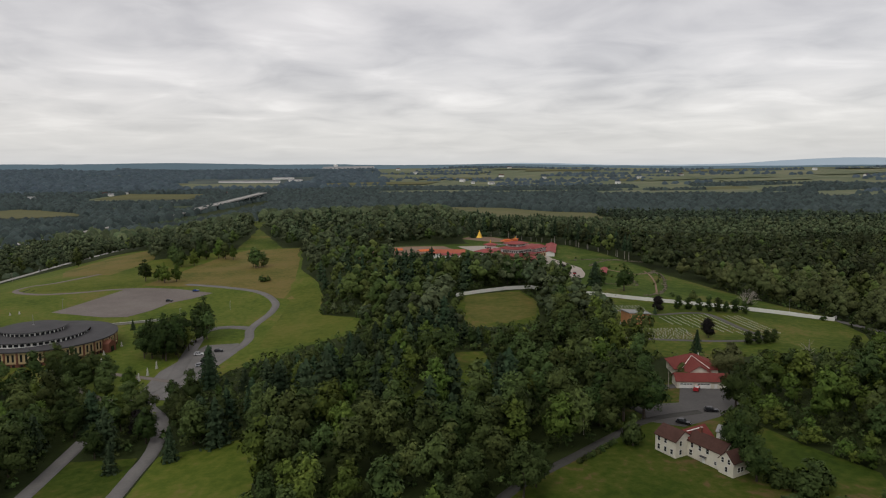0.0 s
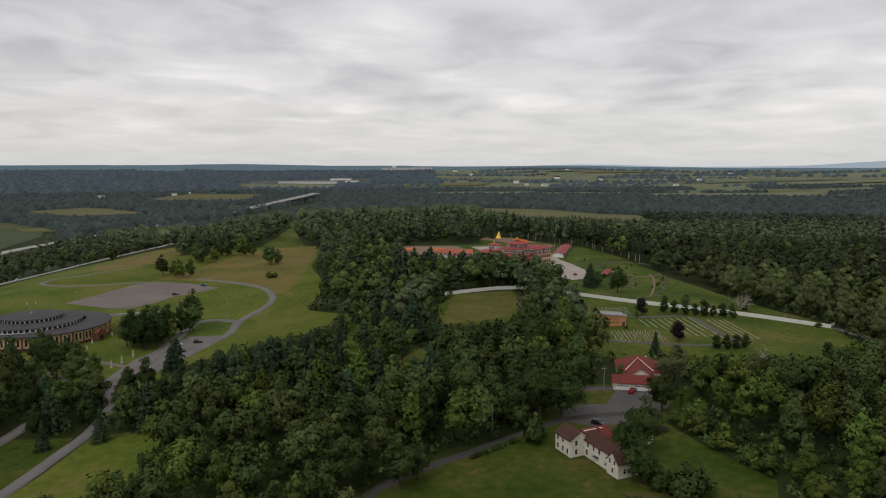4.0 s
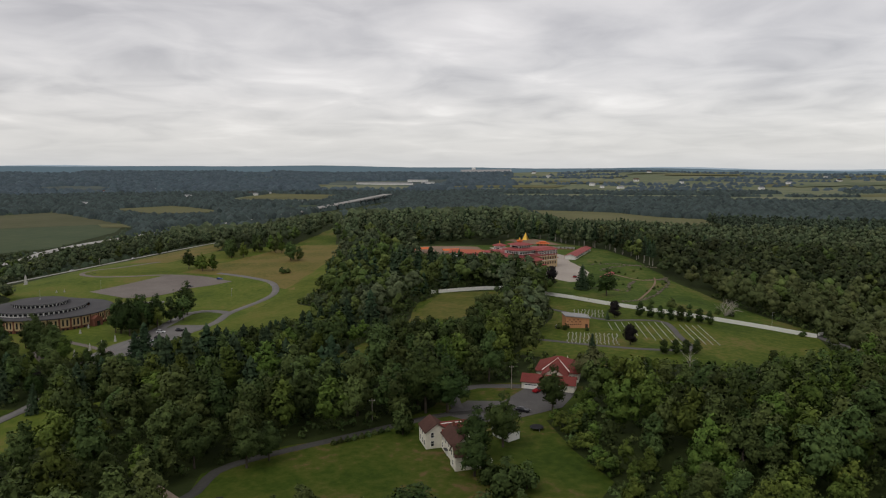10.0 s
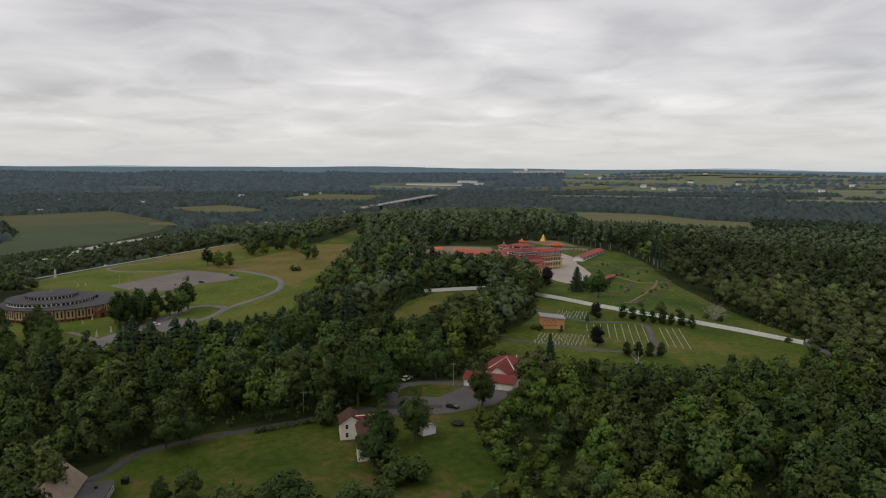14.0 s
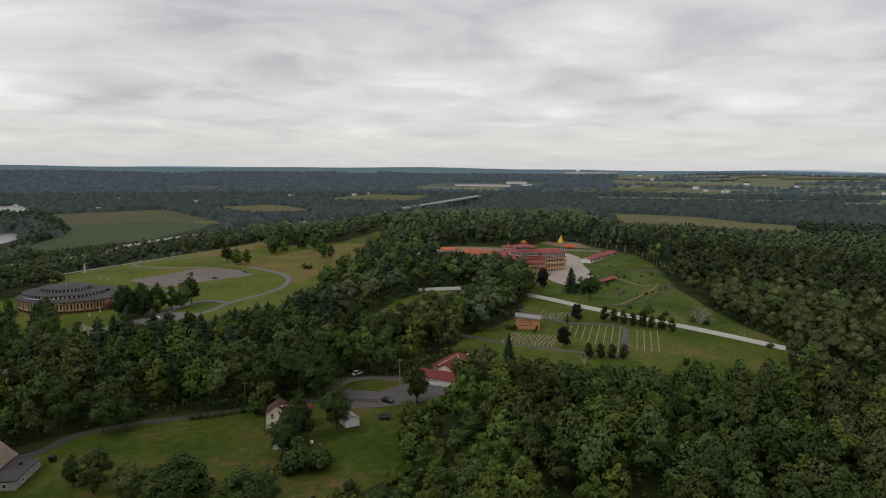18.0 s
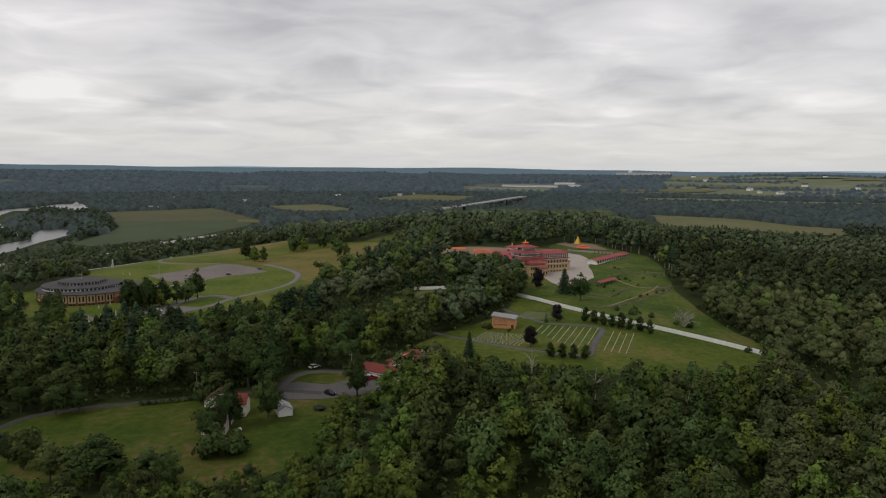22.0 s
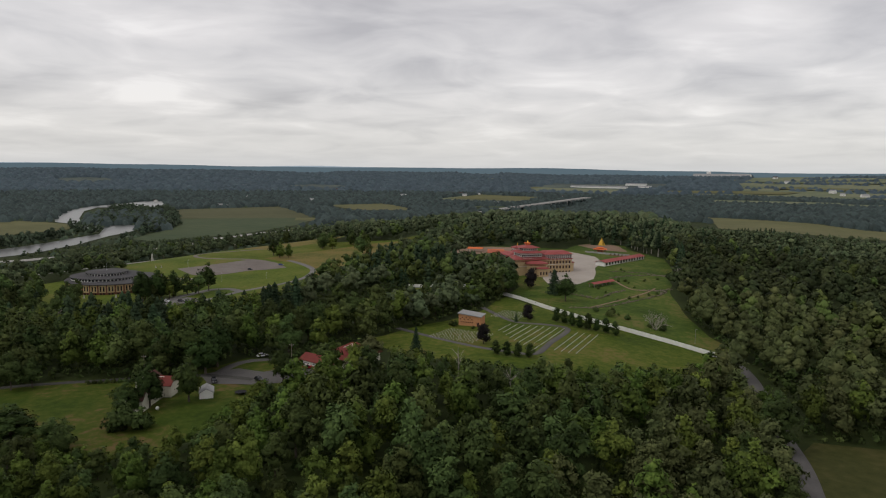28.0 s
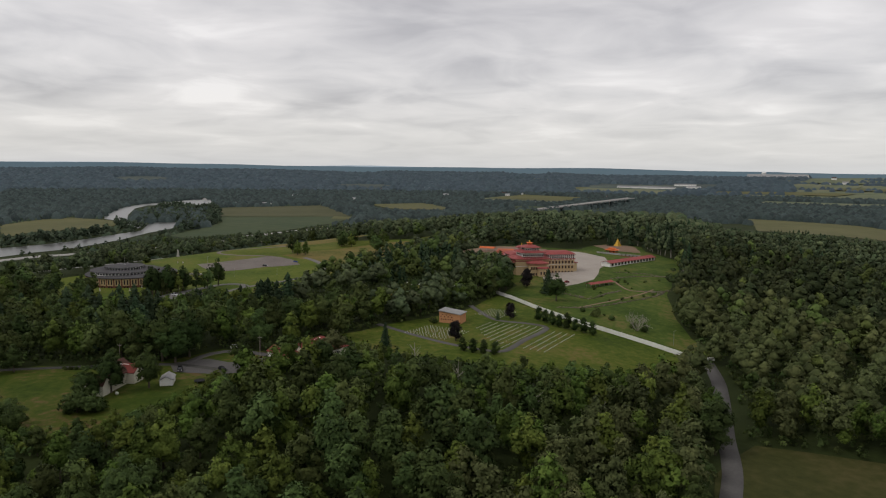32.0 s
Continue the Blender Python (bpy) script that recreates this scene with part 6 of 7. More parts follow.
part("right_wing_eave", eave_roof(bmesh.new(), 12.8, 34.5, -4.5, 10, 10.0, 0.8, 0.5, -0.02, 0.1), M["temple_roof"], temple)
block(34.5, 37.5, -2, 9, -3, 7.0, M["tanwall"], "end_block")
part("end_block_roof", eave_roof(bmesh.new(), 34.6, 37.5, -2, 9, 7.0, 0.7, 0.8, 1.5), M["temple_roof"], temple)
for z in (0.2, 3.8, 7.2):
    window_row(13.4, 34.0, -4.5, z, 8, 1.1, 1.7)
for k in range(13):
    place("upper_window", box_mesh(1.0, 0.12, 0.95, M["glass"]), temple, pose(13.7 + 1.66 * k, -4.56, 10.9))
    place("upper_window", box_mesh(1.0, 0.12, 0.8, M["glass"]), temple, pose(13.7 + 1.66 * k, -4.56, 12.35))
for z in (0.2, 3.8, 7.2):
    window_row(-3.0, 8.5, 34.54, z, 3, 1.1, 1.6, 90) if z > 7 else None
# front bays with their own roofs
block(-4, 9, -14, -8, -3, 8.2, M["tanwall"], "front_bay", "tan stucco front bay")
part("front_bay_roof", eave_roof(bmesh.new(), -4, 9, -14, -8.2, 8.2, 1.4, 2.2, 3.2), M["temple_roof"], temple, "flared red roof")
block(2, 9.5, -17.5, -13.9, -3, 5.2, M["tanwall"], "entrance_bay")
part("entrance_roof", eave_roof(bmesh.new(), 2, 9.5, -17.5, -14, 5.2, 1.0, 1.3, 1.5), M["temple_roof"], temple, "flared red roof")
for z in (0.4, 4.4):
    window_row(-3.6, 1.8, -14, z, 3, 1.0, 1.6)
window_row(2.4, 9.2, -17.5, 1.4, 3, 1.0, 1.8)
window_row(-13.4, -8.4, 9.02, 4.6, 2, 1.0, 1.6, 90)
# entrance wing towards the gatehouse, and the rear wing with its turret
block(-20, -12.8, -5, 9, -3, 8.0, M["tanwall"], "entrance_wing", "tan stucco entrance wing")
part("entrance_wing_roof", eave_roof(bmesh.new(), -20, -13, -5, 9, 8.0, 1.3, 2.4, 3.0), M["temple_roof"], temple, "flared red roof")
block(-25, -20.1, -2, 6, -3, 4.2, M["white"], "portico", "white portico")
part("portico_roof", eave_roof(bmesh.new(), -25, -20.1, -2, 6, 4.2, 1.2, 1.8, 2.2), M["temple_roof"], temple, "flared red roof")
window_row(-4.4, 8.4, -20.02, 4.6, 6, 1.0, 1.6, -90)
window_row(-1.4, 5.4, -25.02, 0.6, 3, 1.1, 2.2, -90)
block(-11, 8, 8.9, 29, -3, 9.6, M["tanwall"], "rear_wing", "tan stucco rear wing")
block(-11.02, 8.02, 8.9, 29.02, 9.604, 11.4, M["white"], "rear_wing_upper_storey", "white upper storey with red bands")
block(-11.1, 8.1, 8.9, 29.1, 9.5, 9.9, M["temple_roof"], "red_band")
part("rear_wing_roof", eave_roof(bmesh.new(), -11, 8, 9.2, 29, 11.4, 1.3, 2.0, 3.4), M["temple_roof"], temple, "flared red roof")
block(-1.4, 4.6, 22, 28, 12.4, 15.4, M["white"], "rear_turret", "white turret")
part("rear_turret_roof", eave_roof(bmesh.new(), -1.4, 4.6, 22, 28, 15.4, 1.1, 1.9, 2.4), M["temple_roof"], temple, "flared red roof")
bm = bmesh.new()
lathe(bm, [(0.5, 17.2), (0.3, 17.8), (0.4, 18.2), (0.1, 18.9), (0.02, 19.4)], 8, 1.6, 25)
part("turret_finial", bm, M["gold"], temple, "golden finial")
for z in (0.4, 3.8, 7.0):
    window_row(10.0, 28.4, -11.02, z, 7, 1.0, 1.6, -90)
for k in range(11):
    place("upper_window", box_mesh(1.0, 0.12, 0.95, M["glass"]), temple, pose(-11.06, 10.2 + 1.75 * k, 10.1, 0, 0, -90))
for k in range(4):
    place("turret_window", box_mesh(0.9, 0.12, 1.2, M["glass"]), temple, pose(-1.46, 22.8 + 1.45 * k, 13.3, 0, 0, -90))
for k in range(7):
    place("tier_window", box_mesh(1.1, 0.12, 1.3, M["glass"]), temple, pose(-8.06, -6.6 + 1.95 * k, 12.9, 0, 0, -90))
    place("tier_window", box_mesh(0.9, 0.12, 0.9, M["glass"]), temple, pose(-5.46, -3.6 + 1.2 * k, 16.9, 0, 0, -90)) if k < 6 else None
# the tower, tier on tier
part("tier_roof", eave_roof(bmesh.new(), -13, 13, -8, 9, 10.5, 1.6, 1.9, 2.2), M["temple_roof"], temple, "flared red roof")
block(-8, 8, -8, 8, 11.6, 15.0, M["white"], "tier_wall", "white tier wall with dark windows")
part("tier_roof", eave_roof(bmesh.new(), -8, 8, -8, 8, 15.0, 1.8, 1.6, 2.4), M["temple_roof"], temple, "flared red roof")
block(-5.4, 5.4, -5.2, 5.2, 16.0, 18.2, M["white"], "tier_wall", "white tier wall with dark windows")
part("tier_roof", eave_roof(bmesh.new(), -5.4, 5.4, -5.2, 5.2, 18.2, 1.7, 2.0, 4.0), M["temple_roof"], temple, "flared red roof")
block(-1.4, 1.4, -0.9, 1.9, 19.8, 21.0, M["orange_roof"], "lantern", "orange-red lantern")
part("lantern_roof", eave_roof(bmesh.new(), -1.4, 1.4, -0.9, 1.9, 21.0, 0.7, 0.8, 1.0, 0.25), M["orange_roof"], temple)
bm = bmesh.new()
lathe(bm, [(0.8, 21.6), (0.45, 22.0), (0.6, 22.3), (0.25, 22.7), (0.12, 23.2), (0.02, 23.6)], 10, 0, 0.5)
part("finial", bm, M["gold"], temple, "golden finial")
block(-8.05, 8.05, -8.05, 8.05, 11.7, 12.6, M["temple_roof"], "red_band")
block(-5.45, 5.45, -5.25, 5.25, 16.1, 16.7, M["temple_roof"], "red_band")
block(-13.06, 13.06, -8.06, 9.06, 9.2, 9.7, M["temple_roof"], "red_band")
block(-13.05, 13.05, -8.05, 9.05, 5.9, 6.2, M["white"], "white_band")
block(-4.05, 9.05, -14.05, -8.02, 7.2, 7.6, M["temple_roof"], "red_band")
block(12.75, 34.56, -4.56, 10.06, 6.5, 6.75, M["white"], "white_band")
for k in range(7):
    place("cornice_block", box_mesh(1.2, 0.3, 0.5, M["white"]), temple, pose(14.2 + 3.1 * k, -4.7, 9.55))
for k in range(10):
    place("tier_window", box_mesh(1.1, 0.12, 1.3, M["glass"]), temple, pose(-7.2 + 1.6 * k, -8.06, 12.9))
for k in range(6):
    place("tier_window", box_mesh(1.0, 0.12, 0.9, M["glass"]), temple, pose(-4.4 + 1.76 * k, -5.26, 16.9))
for k in range(6):
    place("tier_window", box_mesh(1.1, 0.12, 1.3, M["glass"]), temple, pose(8.06, -4.8 + 1.9 * k, 12.9, 0, 0, 90))

gate = thing("gatehouse", 35, 492, 2.6, 10, "small white gatehouse with tiered red roofs", "gatehouse")
for x in (-6, -2, 2, 6):
    for y in (-3, 3):
        place("column", box_mesh(0.7, 0.7, 4.6, M["white"]), gate, pose(x, y, -0.4))
part("roof", eave_roof(bmesh.new(), -6.5, 6.5, -3.5, 3.5, 4.2, 1.4, 1.7, 2.4), M["temple_roof"], gate, "flared red roof")
part("upper_wall", boxes((-4.2, 4.2, -1.8, 1.8, 5.4, 7.2)), M["white"], gate)
part("upper_roof", eave_roof(bmesh.new(), -4.2, 4.2, -1.8, 1.8, 7.2, 1.2, 1.5, 1.7), M["temple_roof"], gate, "flared red roof")
part("steps", boxes((-5, 5, -4.6, -3.6, -0.6, 0.1), (-5, 5, -5.4, -4.6, -0.8, -0.1)), M["pale"], gate)

hall = thing("long_hall", 12, 574, 6.6, -4, "long white hall with a salmon sheet roof", "hall")
part("wall", gable_body(bmesh.new(), -14, 14, -6, 6, -2, 3.4, 2.2, "x"), M["white"], hall)
part("roof", gable_roof(bmesh.new(), -14, 14, -6, 6, 3.4, 2.2, 0.9), M["salmon_roof"], hall, "salmon sheet roof")
part("lean_to_roof", solid(bmesh.new(), [(-6, -12, 2.2), (14, -12, 2.2), (14, -6.2, 3.3), (-6, -6.2, 3.3)], [(-6, -12, 2.4), (14, -12, 2.4), (14, -6.2, 3.5), (-6, -6.2, 3.5)]), M["temple_roof"], hall)
part("lean_to_wall", boxes((-5.5, 13.5, -11.6, -6, -2, 2.1)), M["white"], hall)
for k in range(7):
    window(hall, -12 + 4 * k, -6.0, 1.2, 0, 1.2, 1.2) if k < 2 else None
for x, y, rz in ((-6, 592, 24), (-34, 604, 18)):
    t = thing("canopy", x, y, float(ground_z(x, y)), rz, "open canopy with a bright orange sheet roof", "canopy")
    part("roof", gable_roof(bmesh.new(), -7, 7, -3.2, 3.2, 3.1, 1.2, 0.3), M["orange_roof"], t)
    for px in (-6.6, 0, 6.6):
        for py in (-3, 3):
            place("post", box_mesh(0.2, 0.2, 3.1, M["steel"]), t, pose(px, py, 0))
patch("bare_terrace", [(-70, 596), (-20, 586), (24, 600), (10, 640), (-60, 650)], M["earth"], 0.22, 9, "bare brown earth terrace", "terrace")

# long shed beside the court, and the small open shelter
ls = thing("long_shed", 104, 608, 6.3, 79, "long white shed with a pinkish red roof", "shed")
part("wall", gable_body(bmesh.new(), -33, 33, -4.2, 4.2, -2, 2.5, 1.4, "x"), M["white"], ls)
part("roof", gable_roof(bmesh.new(), -33, 33, -4.2, 4.2, 2.5, 1.4, 0.8), M["temple_roof"], ls, "pinkish red sheet roof")
for k in range(14):
    place("doorway", box_mesh(2.4, 0.14, 1.9, M["glass"]), ls, pose(-30 + 4.6 * k, -4.24, 0.1))
sh = thing("open_shelter", 125.5, 502, None, 74, "low open shelter with a pinkish red roof", "shelter")
part("roof", gable_roof(bmesh.new(), -12, 12, -2.2, 2.2, 2.2, 0.9, 0.3), M["temple_roof"], sh)
for px in (-11.5, -6.9, -2.3, 2.3, 6.9, 11.5):
    for py in (-2, 2):
        place("post", box_mesh(0.18, 0.18, 2.3, M["pole"]), sh, pose(px, py, -0.1))

# golden monument and the orange pavilion
bm = bmesh.new()
lathe(bm, [(4.2, 0), (3.9, 0.7), (2.9, 2.4), (1.7, 4.8), (0.75, 6.6), (0.5, 7.3), (0.12, 8.0)], 4)
mon = solo("golden_monument", bm, M["gold"], "golden pyramid-shaped monument at the forest edge", "monument")
mon.matrix_basis = pose(48.5, 717, float(ground_z(48.5, 717)) - 0.3, 0, 0, 30)
pav = thing("pavilion", 70.5, 651, None, 15, "orange open pavilion with tiered roof", "pavilion")
for px in (-4.5, -1.6, 1.6, 4.5):
    for py in (-2, 2):
        place("column", box_mesh(0.45, 0.45, 3.6, M["brick"]), pav, pose(px, py, -0.3))
part("roof", eave_roof(bmesh.new(), -5, 5, -2.4, 2.4, 3.2, 1.2, 1.3, 1.4), M["orange_roof"], pav, "bright orange roof")
part("upper_roof", eave_roof(bmesh.new(), -2.6, 2.6, -1.2, 1.2, 4.5, 0.8, 1.2, 1.0), M["orange_roof"], pav, "bright orange roof")
part("altar", boxes((-3, 3, 1.2, 1.7, -0.2, 2.4)), M["orange_roof"], pav)
cw = thing("court_wall", 78, 645, None, -4, "long pale retaining wall behind the court", "wall")
part("wall", boxes((-20, 22, -0.4, 0.4, -1, 1.5)), M["concrete"], cw)
part("coping", boxes((-20.2, 22.2, -0.6, 0.6, 1.504, 1.65)), M["concrete"], cw)
for k in range(9):
    t = thing("planter_row", 84 + 3.4 * k, 641 + 0.6 * (k % 2), None, 10, "dark planted tub at the court's edge", "planter", "planters along the court")
    part("tub", boxes((-1.2, 1.2, -0.7, 0.7, 0, 0.7)), M["brick"], t)
    v, f, n = crown_broad(300 + k, 30, 0.6, 1.6, 0.9, 0.0, 4)
    place("plants", mesh_np("plants", v, f, L_DARK, None, True, n), t, pose(0, 0, 0.5))
patch("monument_slope", [(30, 700), (38, 726), (60, 728), (74, 706), (88, 676), (60, 672)], M["earth"], 0.17, 8, "bare brown slope round the monument", "slope", wobble=3.0)
for q, (x, y, s) in enumerate(((131, 520, 0.5), (135, 524, 0.6), (139, 519, 0.4), (146, 533, 0.5), (128, 530, 0.45), (122, 562, 0.4), (118, 566, 0.45), (152, 545, 0.5), (150, 462, 0.4), (155, 470, 0.5), (158, 478, 0.4), (162, 488, 0.5), (165, 497, 0.45), (141, 470, 0.35), (136, 480, 0.4), (147, 506, 0.35))):
    tree("shrub0", x, y, s, q)
# garden stones on the slope
rng = np.random.default_rng(21)
sv0, sf0 = ball((0, 0, 0), (1, 1, 0.6), 5, 2)
spots = []
TERRACES = ([(132, 425), (145, 434), (154, 450), (159, 467), (167, 496), (167, 512)], [(117, 465), (137, 459), (140, 482), (144, 495)], [(121, 530), (131, 549), (143, 561), (154, 566)], [(150, 500), (163, 508), (168, 520)], [(112, 556), (135, 566), (157, 560), (172, 560)])
for line in TERRACES:
    ribbon("terrace_bank", line, 1.9, M["bank"], 0.16, 4, "rough bank between two terraces of the lawn", "bank")
ribbon("garden_path", [(128, 522), (140, 507), (150, 500), (163, 508)], 1.5, M["earth"], 0.2, 4, "bare earth garden path", "path")
ribbon("garden_path", [(142, 432), (145, 441), (153, 470), (158, 496), (159, 514)], 1.2, M["earth"], 0.2, 4, "bare earth garden path", "path")
for line in TERRACES:
    for (xa, ya), (xb, yb) in zip(line, line[1:]):
        for k in range(34):
            s = rng.uniform()
            spots.append((xa + (xb - xa) * s + rng.normal() * 0.9, ya + (yb - ya) * s + rng.normal() * 1.2, rng.uniform(0.25, 0.8)))
v = np.concatenate([sv0 * s + np.array([x, y, float(ground_z(x, y)) + 0.25 * s]) for x, y, s in spots])
tagged(new("garden_stones", mesh_np("garden_stones", v, np.concatenate([sf0 + len(sv0) * k for k in range(len(spots))]), M["rock"])), "lines of rubble stones on the garden slope", "stones", "", "stuff")

# ---- the viaduct and the far town ----
via = thing("viaduct", -548, 1800, 0, 0, "long pale concrete motorway viaduct on piers", "bridge")
p0, p1, n = Vector((-556, 1400, -22.5)), Vector((-548, 2257, -2.0)), 14
for k in range(n):
    a, b = p0.lerp(p1, k / n), p0.lerp(p1, (k + 1) / n)
    bm = bmesh.new()
    o = Vector((-548, 1800, 0))
    w = Vector((12, 0, 0))
    solid(bm, [a - o - w, a - o + w, b - o + w, b - o - w], [q + Vector((0, 0, 1.8)) for q in (a - o - w, a - o + w, b - o + w, b - o - w)])
    for sx in (-1, 1):
        c = w * sx
        solid(bm, [a - o + c * 0.97 + Vector((0, 0, 1.8)), a - o + c + Vector((0, 0, 1.8)), b - o + c + Vector((0, 0, 1.8)), b - o + c * 0.97 + Vector((0, 0, 1.8))],
              [a - o + c * 0.97 + Vector((0, 0, 2.9)), a - o + c + Vector((0, 0, 2.9)), b - o + c + Vector((0, 0, 2.9)), b - o + c * 0.97 + Vector((0, 0, 2.9))])
    part("deck_span", bm, M["concrete"], via)
    if k > 3:
        h = a.z - float(ground_z(a.x, a.y))
        if h > 1:
            for sx in (-6, 6):
                place("pier", box_mesh(2.2, 2.2, 30.0, M["concrete"]), via, pose(a.x - o.x + sx, a.y - o.y, a.z - 30.0))


def far_house(x, y, rz, w, d, h, wall, roof, label, name="far_house", cat="house"):
    ob = thing(name, x, y, None, rz, label, cat)
    part("wall", gable_body(bmesh.new(), -w / 2, w / 2, -d / 2, d / 2, -2, h, d * 0.28, "x"), wall, ob)
    part("roof", gable_roof(bmesh.new(), -w / 2, w / 2, -d / 2, d / 2, h, d * 0.28, 0.5, 0.4), roof, ob)
    for k in (-0.25, 0.25):
        place("window", box_mesh(2.0, 0.3, 1.6, M["glass"]), ob, pose(k * w, -d / 2 - 0.05, h * 0.35))
    return ob


rng = np.random.default_rng(33)
for q in range(34):
    a, r = (rng.uniform(-0.98, -0.3), rng.uniform(2150, 3300)) if q < 18 else (rng.uniform(-0.1, 0.6), rng.uniform(2700, 4100))
    big = rng.uniform(0.9, 1.5)
    far_house(160 + r * math.sin(a), 30 + r * math.cos(a), rng.uniform(-40, 40), 16 * big, 11 * big, 6 * big, M["white"], M["greyroof"] if q % 3 else M["brownroof"], "far white house among fields and trees")
for x, y, w, d, h in ((-800, 3060, 270, 16, 5), (-700, 3290, 100, 14, 6), (-610, 3120, 60, 14, 5), (-560, 4300, 220, 40, 16), (-420, 4330, 120, 40, 14), (-1330, 1268, 60, 16, 6), (-1250, 1330, 40, 14, 6)):
    far_house(x, y, -4, w, d, h, M["white"], M["greyroof"], "long white industrial building far off", "far_shed", "warehouse")
wtow = thing("water_tower", -612, 4440, None, 0, "pale water tower on the horizon", "water tower")
zt = 96 - float(ground_z(-612, 4440))
bm = bmesh.new()
lathe(bm, [(4, -2), (4, zt - 18), (12, zt - 13), (13, zt - 4), (8, zt)], 14)
part("tank", bm, M["white"], wtow)

# ---- single trees by the clearings ----
for q, (x, y) in enumerate(((140.3, 388.2), (145.4, 386.2), (150.6, 384), (155.8, 382.8), (161, 381.9), (165.4, 382), (170.2, 381.6), (175.4, 381.2))):
    tree("row0", x, y, 1.02 - 0.12 * (q % 2) + 0.06 * math.sin(q * 2.1), x, "trees in a row by the cemetery", sz=0.86 - 0.12 * (q % 2) + 0.06 * math.sin(q * 2.1))
for q, (x, y) in enumerate(((144.8, 309.2), (149.8, 310.5), (154.7, 311.8), (159.3, 314))):
    tree("row0", x, y, 0.84 + 0.06 * ((x * 3) % 1), x, "clipped trees at the cemetery's edge", sz=0.7)
tree("dark0", 126.5, 381, 0.85, 1.0)
tree("dark0", 131.6, 322, 0.88, 2.0)
tree("spruce0", 122.5, 374.5, 0.5, 0.3)
tree("spruce0", 114, 291, 1.05, 0.5)
tree("ash0", 123.7, 441, 1.3, 2.2, sz=1.12)
tree("oak3", 114, 462, 0.7, 0.4)
tree("pine1", 108.5, 458, 0.98, 0.8)
tree("dark0", 87.5, 466, 1.2, 0.1)
for x, y, k, s in ((82, 441, "ash0", 1.32), (76, 434, "oak2", 1.35), (70, 442, "ash0", 1.25), (79, 424, "oak0", 1.25), (73, 450, "oak4", 1.2)):
    tree(k, x, y, s, x)
for x, y, s in ((160.3, 419.2, 1.25), (149.3, 424.4, 0.75), (170.4, 417.7, 0.85), (163, 424, 0.4), (222, 383, 0.8), (128, 488, 0.5), (192, 411, 0.9), (185, 412, 0.8)):
    tree("shrub0", x, y, s, x)
for x, y, k, s in ((-126, 318, "ash0", 1.3), (-134, 322, "ash0", 1.25), (-125, 328.5, "ash0", 1.3), (-125, 341, "ash0", 1.2), (-125, 371, "ash0", 1.35), (-119.5, 358, "oak2", 1.0), (-123, 351, "oak3", 1.05), (-133, 335, "ash0", 1.25), (-140, 330, "oak1", 1.0), (-129, 322, "oak2", 1.15), (-129, 334, "oak0", 1.2), (-138, 323, "oak3", 1.1), (-128, 345, "oak4", 1.1), (-121, 335, "lime2", 0.9), (-122, 323, "oak0", 0.8)):
    tree(k, x, y, s, x)
tree("spruce0", -168, 381, 0.6, 0.2)
tree("shrub0", -127.5, 511, 1.3, 0)
tree("shrub0", -123.5, 513, 1.1, 1)
tree("shrub0", -288, 408, 1.6, 1)
for x, y, k, s in ((-147.8, 573, "oak2", 1.2), (-152, 581, "ash0", 0.9), (-143, 580, "oak0", 0.9), (-220.3, 527, "ash0", 1.1), (-202.3, 518, "lime1", 1.15), (-195, 522, "lime0", 1.0), (-209, 524, "lime2", 0.9), (-217, 594, "oak1", 1.2), (-208, 600, "lime1", 1.1), (-224, 602, "oak3", 1.1), (-209, 636, "oak0", 1.2), (-199, 640, "lime0", 1.2), (-218, 642, "oak4", 1.2), (-190, 632, "oak2", 1.1), (-182, 628, "lime2", 1.0), (-230, 612, "oak2", 1.1), (-342, 667, "oak1", 1.3), (-240, 640, "oak0", 1.1), (-236, 628, "oak3", 1.0)):
    tree(k, x, y, s, x)
for x, y, k, s in ((-95.9, 288, "pine0", 0.9), (-150, 281, "oak4", 1.15), (-132, 273, "oak0", 1.1), (-119, 263, "lime2", 0.95), (-141, 280, "oak2", 1.0), (-165, 296, "oak1", 1.0), (-92, 254, "oak3", 0.95), (-96.6, 197, "spruce0", 0.95), (-81, 203, "spruce0", 1.05), (-108, 230, "lime0", 0.95), (-106.5, 208, "ash0", 0.75), (-95, 219, "ash0", 0.78), (-100, 225, "dark0", 0.85), (-78, 215, "oak2", 0.95), (-84, 224, "oak4", 1.0), (-72, 222, "oak1", 0.9), (-92.3, 276, "pine1", 0.8), (-129, 216, "oak0", 1.05), (-122, 226, "ash0", 0.9), (-128, 232, "oak3", 1.0), (-104, 240, "oak1", 0.9), (-90, 236, "oak4", 0.95), (-98, 251, "oak0", 0.8), (-112, 246, "oak2", 0.85), (-128, 262, "oak1", 0.9), (-140, 270, "oak3", 0.9), (-150, 262, "pine0", 0.8), (-136, 250, "oak2", 1.0), (-160, 285, "oak0", 0.8), (-126, 196, "oak4", 0.95)):
    tree(k, x, y, s, x)
tree("ash0", 82.5, 178.5, 1.0, 0.3)
tree("ash0", 88.5, 189.5, 1.05, 1.2)
tree("shrub0", 93, 161.5, 2.2, 2.1)
tree("shrub0", 97.5, 165, 1.7, 1.1)
tree("ash0", 83.5, 169.5, 0.95, 0.3, sz=0.78)
tree("shrub0", 88, 167, 1.4, 2.1)
tree("ash0", 76, 137, 1.75, 0.6, sz=0.8)
tree("oak1", 90, 142, 1.05, 1.9, sz=0.62)
